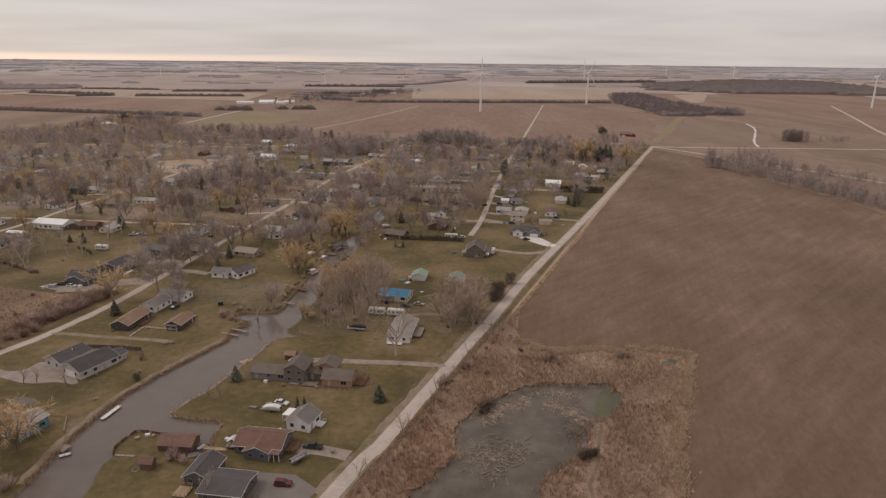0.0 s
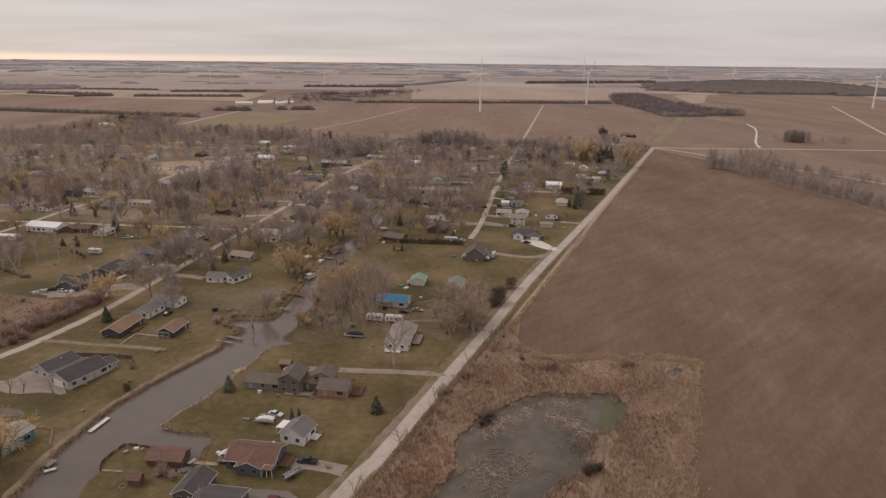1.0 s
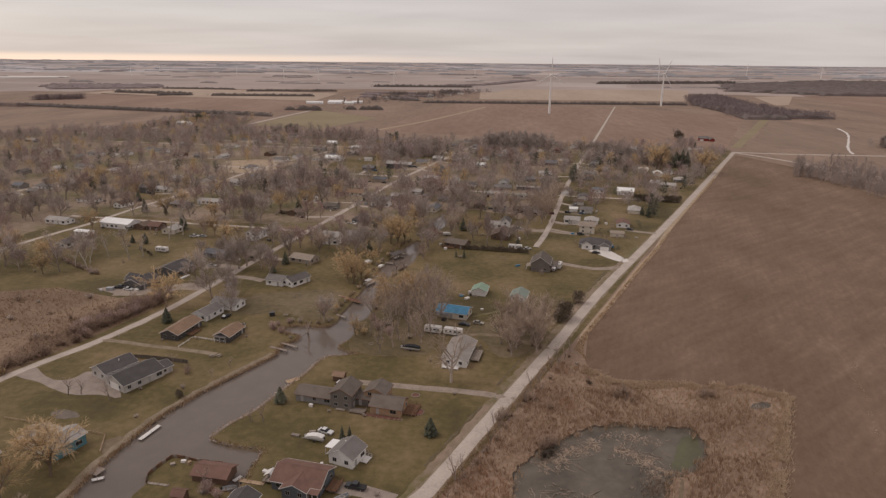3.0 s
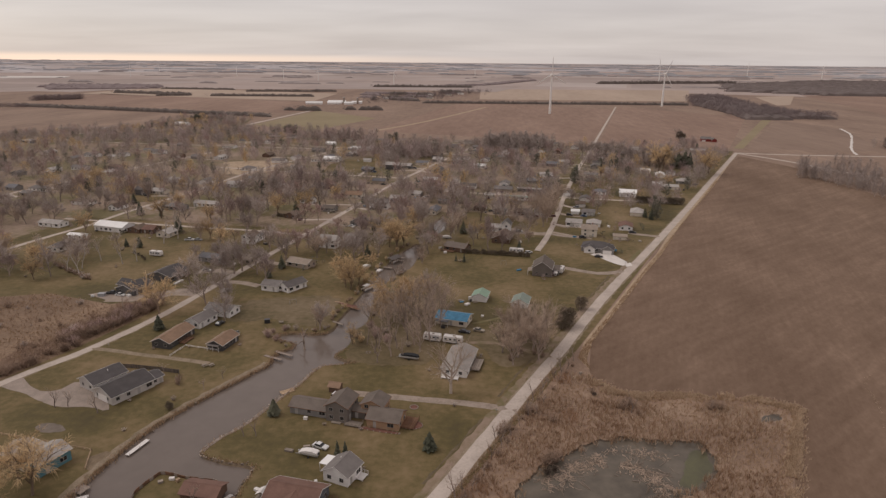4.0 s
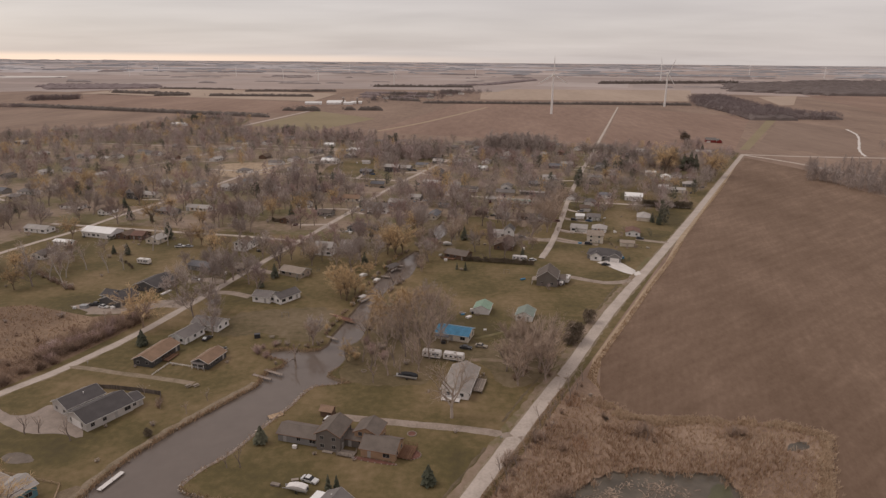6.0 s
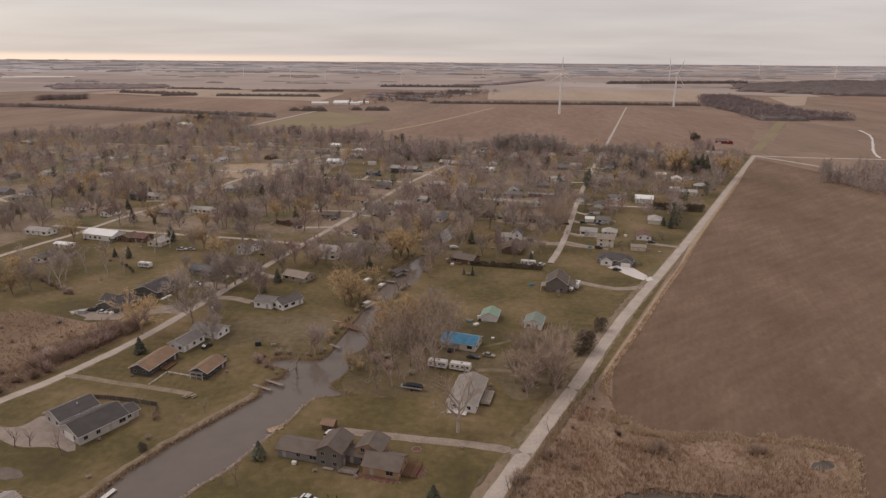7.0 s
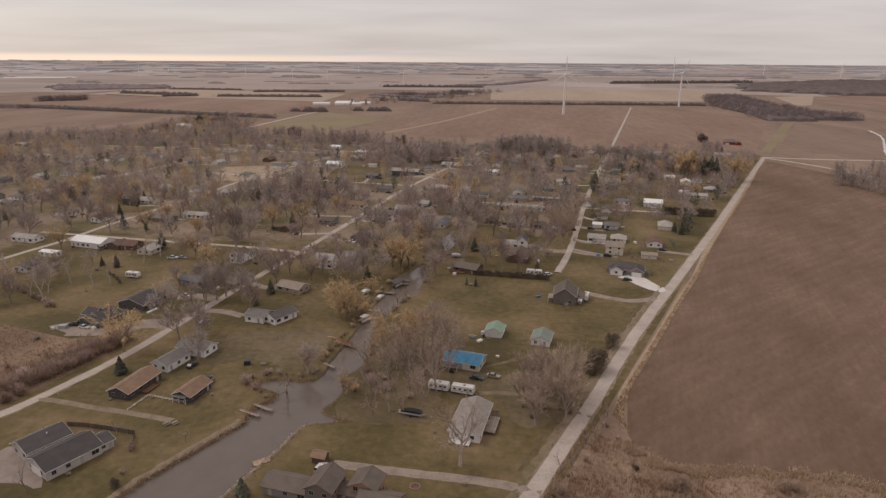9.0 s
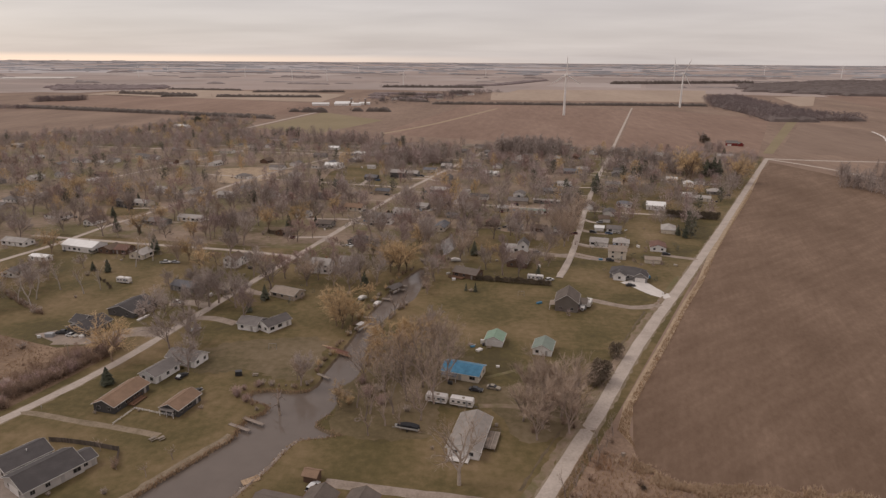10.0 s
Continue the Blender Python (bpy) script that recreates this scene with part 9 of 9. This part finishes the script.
def reed_bed():
    rng = random.Random(41)
    s, pale, rust, rim = Shape(), Shape(), Shape(), Shape()
    for i in range(26000):
        y = rng.uniform(112, 232)
        x = rng.uniform(-35, 96)
        if not inside((x, y), MARSH_PATCH) or inside((x, y), POND_DEEP) or (inside((x, y), POND_CORE) and noise.noise((x * 0.22, y * 0.22, 9)) < 0.05) or math.hypot(x - 83.2, (y - 210) * 1.4) < 3.4 or (132 < y < 168 and abs(x - (38.6 + max(0, y - 138) * 0.345)) < 1.6):
            continue
        near_road = x < -27.5 + (y - 134) * 0.42 + 8.5
        edge = min(abs(x - (62 + (y - 135) * 0.4)), abs(y - 219)) < 5
        dens = noise.noise((x * 0.05, y * 0.05, 0))
        if near_road and rng.random() < 0.4:
            continue
        if edge or dens < -0.28:
            blades(pale, x, y, rng, 0.8, 4, 0.05, 0.7)
        elif x < 4 + 3 * dens and y < 168 + 14 * dens or (x < 24 and y > 196 and dens > 0.02):
            blades(rust, x, y, rng, 1.3 + 0.5 * dens, 5, 0.065, 0.7)
        else:
            blades(s, x, y, rng, 1.3 + 0.5 * dens, 5, 0.065, 0.7)
    for i in range(6500):
        u = rng.random()
        k = int(u * 10)
        a, b = MARSH_PATCH[7 + k % 11], MARSH_PATCH[8 + k % 11]
        f = rng.random()
        x, y = a[0] + (b[0] - a[0]) * f + rng.gauss(0, 1.2), a[1] + (b[1] - a[1]) * f + rng.gauss(0, 1.2)
        if noise.noise((x * 0.15, y * 0.15, 4)) > -0.25:
            blades(rim if i % 8 else s, x, y, rng, 0.9, 4, 0.07, 0.8)
    traces = Shape()
    for x0, y0 in smooth_line([(129, 243.5), (124, 236), (122, 226), (120, 219), (116.5, 210), (114, 203), (112, 196)], 0.35):
        if noise.noise((x0 * 0.3, y0 * 0.3, 2)) > -0.08:
            blades(traces, x0 + rng.gauss(0, 0.35), y0 + rng.gauss(0, 0.35), rng, 0.12, 4, 0.06, 2.5, 0.0)
    solid("straw_trace", traces, RIM_STRAW, "thin line of pale straw left on the field", "straw", kind="stuff")
    solid("reed_bed", s, REED, "dense dry brown reeds round the pond", "reeds", kind="stuff")
    solid("dry_grass", pale, STRAW, "pale flattened dry grass at the marsh edge", "grass", kind="stuff")
    solid("rim_grass", rim, RIM_STRAW, "bleached straw along the field edge of the marsh", "grass", kind="stuff")
    solid("rusty_reeds", rust, REED_ORANGE, "rusty orange reeds between road and pond", "reeds", kind="stuff")
    # bands of dead reeds and fallen stalks in the pond
    r2, st = Shape(), Shape()
    mats = smooth_line([(12.7, 169.6), (17, 174), (21.4, 178.8), (26, 180), (31, 183), (35, 180.5), (39, 178), (42, 175), (44.7, 172), (43.4, 168)], 0.35) + smooth_line([(30, 184), (36, 187), (41, 186.6), (46, 185)], 0.6)
    for x0, y0 in mats:
        for i in range(10):
            x, y = x0 + rng.gauss(0, 1.9), y0 + rng.gauss(0, 1.6)
            if inside((x, y), POND) and noise.noise((x * 0.2, y * 0.2, 1.5)) > -0.12 - 0.25 * (x0 > 36):
                a, l, r = rng.uniform(0, 6.28), rng.uniform(0.4, 1.5), rng.uniform(0.06, 0.17)
                r2.tube((x, y, -0.34), (x + math.cos(a) * l, y + math.sin(a) * l, -0.32 + rng.uniform(0, 0.12)), r, r * 0.5, 4)
    for i in range(300):
        x, y = rng.gauss(42, 2.6), rng.gauss(164, 3)
        if inside((x, y), POND):
            blades(r2, x, y, rng, 0.3, 4, 0.06, 1.6, -0.36)
    for cx, cy, sx, sy, n in ((15, 154, 4.2, 3.6, 150), (9.5, 152, 1.5, 1.2, 16), (22, 153, 2.0, 1.5, 22), (23, 160, 0.6, 1.5, 8), (14, 146, 3.5, 2.5, 40), (40, 178, 3.5, 3, 26), (18, 172, 3, 2, 12)):
        for i in range(n):
            x, y = rng.gauss(cx, sx), rng.gauss(cy, sy)
            if not inside((x, y), POND_CORE):
                continue
            a, l, r = rng.gauss(-0.5, 1.0), rng.uniform(1.0, 4.2), rng.uniform(0.08, 0.19)
            b = a + rng.gauss(0, 0.5)
            mid = (x + math.cos(a) * l * 0.55, y + math.sin(a) * l * 0.55, -0.3 + rng.uniform(-0.04, 0.2))
            st.tube((x, y, -0.33), mid, r, r * 0.75, 5).tube(mid, (mid[0] + math.cos(b) * l * 0.45, mid[1] + math.sin(b) * l * 0.45, -0.34 + rng.uniform(0, 0.15)), r * 0.75, r * 0.35, 5)
    scum = smooth_line([(58.6, 189), (57.4, 180.5), (53.2, 175), (49.2, 172.4), (47.2, 173.6), (49, 177.6), (50.5, 182), (53, 187.6), (56, 190.4), (58.6, 189)], 1.5, 0.35, 8)[:-1]
    solid("algae", fill([scum], -0.345), ALGAE, "green algae scum on the shallow pond water", "algae", kind="stuff")
    ditch_line = smooth_line([(49.0, 168.5), (45.6, 158), (43.4, 149), (40.2, 143), (38.9, 138.5), (38.6, 132)], 1.2, 0.1, 21)
    puddle = smooth_line([(79.5, 207.6), (83, 207.8), (86.2, 209.6), (87, 212.4), (84, 212), (81, 210.4), (79.5, 207.6)], 0.8, 0.2, 26)[:-1]
    solid("marsh_puddle", fill([puddle], 0.03), POND_WATER, "small puddle of grey water among the reeds", "water", kind="structure")
    solid("marsh_channel", strip(ditch_line, 0.8, 0.03, 1.2, None, 23, 0.25), BANK, "narrow muddy channel through the reeds", "mud", kind="structure")
    solid("pond_reeds", r2, DEBRIS, "rotten mats of dead reeds floating in the pond", "reeds", kind="stuff")
    solid("fallen_stalks", st, LOG, "fallen grey branches tangled in the pond", "stalks", kind="stuff")


reed_bed()


def verge_grass():
    rng = random.Random(43)
    s = Shape()
    for i in range(14000):
        y = 236 + (rng.random() ** 1.6) * 400
        k = (y - 236) / 560
        x = 28 + (y - 236) * 0.425 + rng.uniform(-5, 7)
        if inside((x, y), VERGE_R):
            blades(s, x, y, rng, 0.7, 3, 0.06, 0.6)
    for i in range(2600):
        y = rng.uniform(130, 236)
        x = -23.5 + (y - 134) * 0.41 + rng.uniform(0, 2.5)
        blades(s, x, y, rng, 0.5, 3, 0.05, 0.7)
    for side_line, off in ((smooth_line(WEST_BANK[2:21], 0.5), -0.6), (smooth_line(EAST_BANK[8:26], 0.5), 0.5)):
        for x, y in side_line:
            for i in range(4 if off < 0 else 2):
                blades(s, x + off + (1.0 if off < 0 else 0.0) + rng.gauss(0, 0.6), y + rng.gauss(0, 0.4), rng, 0.55, 4, 0.06, 0.8, -0.35 if off < 0 else -0.03)
    solid("verge_grass", s, STRAW, "dry tan grass along verge and canal bank", "grass", kind="stuff")
    b, straw = Shape(), Shape()
    for i in range(7000):
        x, y = rng.uniform(-290, -150), rng.uniform(160, 285)
        if inside((x, y), SCRUB) and noise.noise((x * 0.045, y * 0.045, 6)) > -0.05:
            blades(straw, x, y, rng, 0.7, 4, 0.09, 1.1)
    solid("scrub_straw", straw, SCRUB_STRAW, "patches of flattened straw in the scrub", "grass", kind="stuff")
    thicket = []
    for i in range(420):
        u = rng.random()
        y = 172 + 104 * u
        x = -182.5 + (y - 172) * 0.315 - (2.5 + 15 * min(1, max(0, (y - 185) / 50))) * rng.random() ** 1.3
        thicket.append((x, y, 0, rng.uniform(1.3, 3.0), rng.uniform(2.6, 5.5), 90))
    stuff_trees("street_thicket", thicket, BROWN_TWIG, "dense low brown thicket along the street", 24, 0.3, 0.022, 0.02, False)
    for i in range(6500):
        x, y = rng.uniform(-290, -150), rng.uniform(160, 285)
        if inside((x, y), SCRUB) and noise.noise((x * 0.045, y * 0.045, 6)) < 0.14:
            blades(b, x, y, rng, 0.9 + 0.8 * noise.noise((x * 0.05, y * 0.05, 2)), 5, 0.05, 0.9)
    solid("scrub", b, SCRUB_STEM, "low brown scrub and brambles", "scrub", kind="stuff")


verge_grass()


def shore_stones(line, off, material, label, seed, size, share):
    """Rough stones in a row along a bank."""
    rng = random.Random(seed)
    s = Shape()
    for x, y in line:
        if rng.random() < share:
            r = rng.uniform(0.13, 0.33) * size
            m = pose(x + off + rng.gauss(0, 0.3), y + rng.gauss(0, 0.3), -0.25 + rng.uniform(-0.15, 0.2), rng.uniform(-25, 25), rng.uniform(-25, 25), rng.uniform(0, 360))
            vs = [m @ Vector((a * r * rng.uniform(0.6, 1.1), b * r * rng.uniform(0.6, 1.1), c * r * rng.uniform(0.5, 0.9))) for a in (-1, 1) for b in (-1, 1) for c in (-1, 1)]
            s.add(vs, [(0, 1, 3, 2), (4, 6, 7, 5), (0, 4, 5, 1), (2, 3, 7, 6), (0, 2, 6, 4), (1, 5, 7, 3)])
    solid("shore_stones", s, material, label, "stones", kind="stuff")


solid("kerb", strip([(x + 0.15, y) for x, y in EAST_BANK[11:18]], 0.34, 0.16, 1.0, None, 9, 0.1), CONCRETE, "low pale kerb along the lawn bank", "kerb", kind="structure")
PALE_STONE = mat("pale_shore_stone", two((0.40, 0.345, 0.295), 0.25), big=0.5, fine=4, bump=0.5, island=0.3)
shore_stones(smooth_line(WEST_BANK[2:11], 0.25), 0.45, STONE, "rough stones lining the canal bank", 47, 0.8, 0.22)
shore_stones(smooth_line(EAST_BANK[11:19], 0.2), -0.25, PALE_STONE, "pale stone edging along the lawn bank", 48, 0.7, 0.9)
shore_stones(smooth_line(EAST_BANK[18:24], 0.3), -0.3, STONE, "rough stones lining the inlet", 49, 1.0, 0.75)
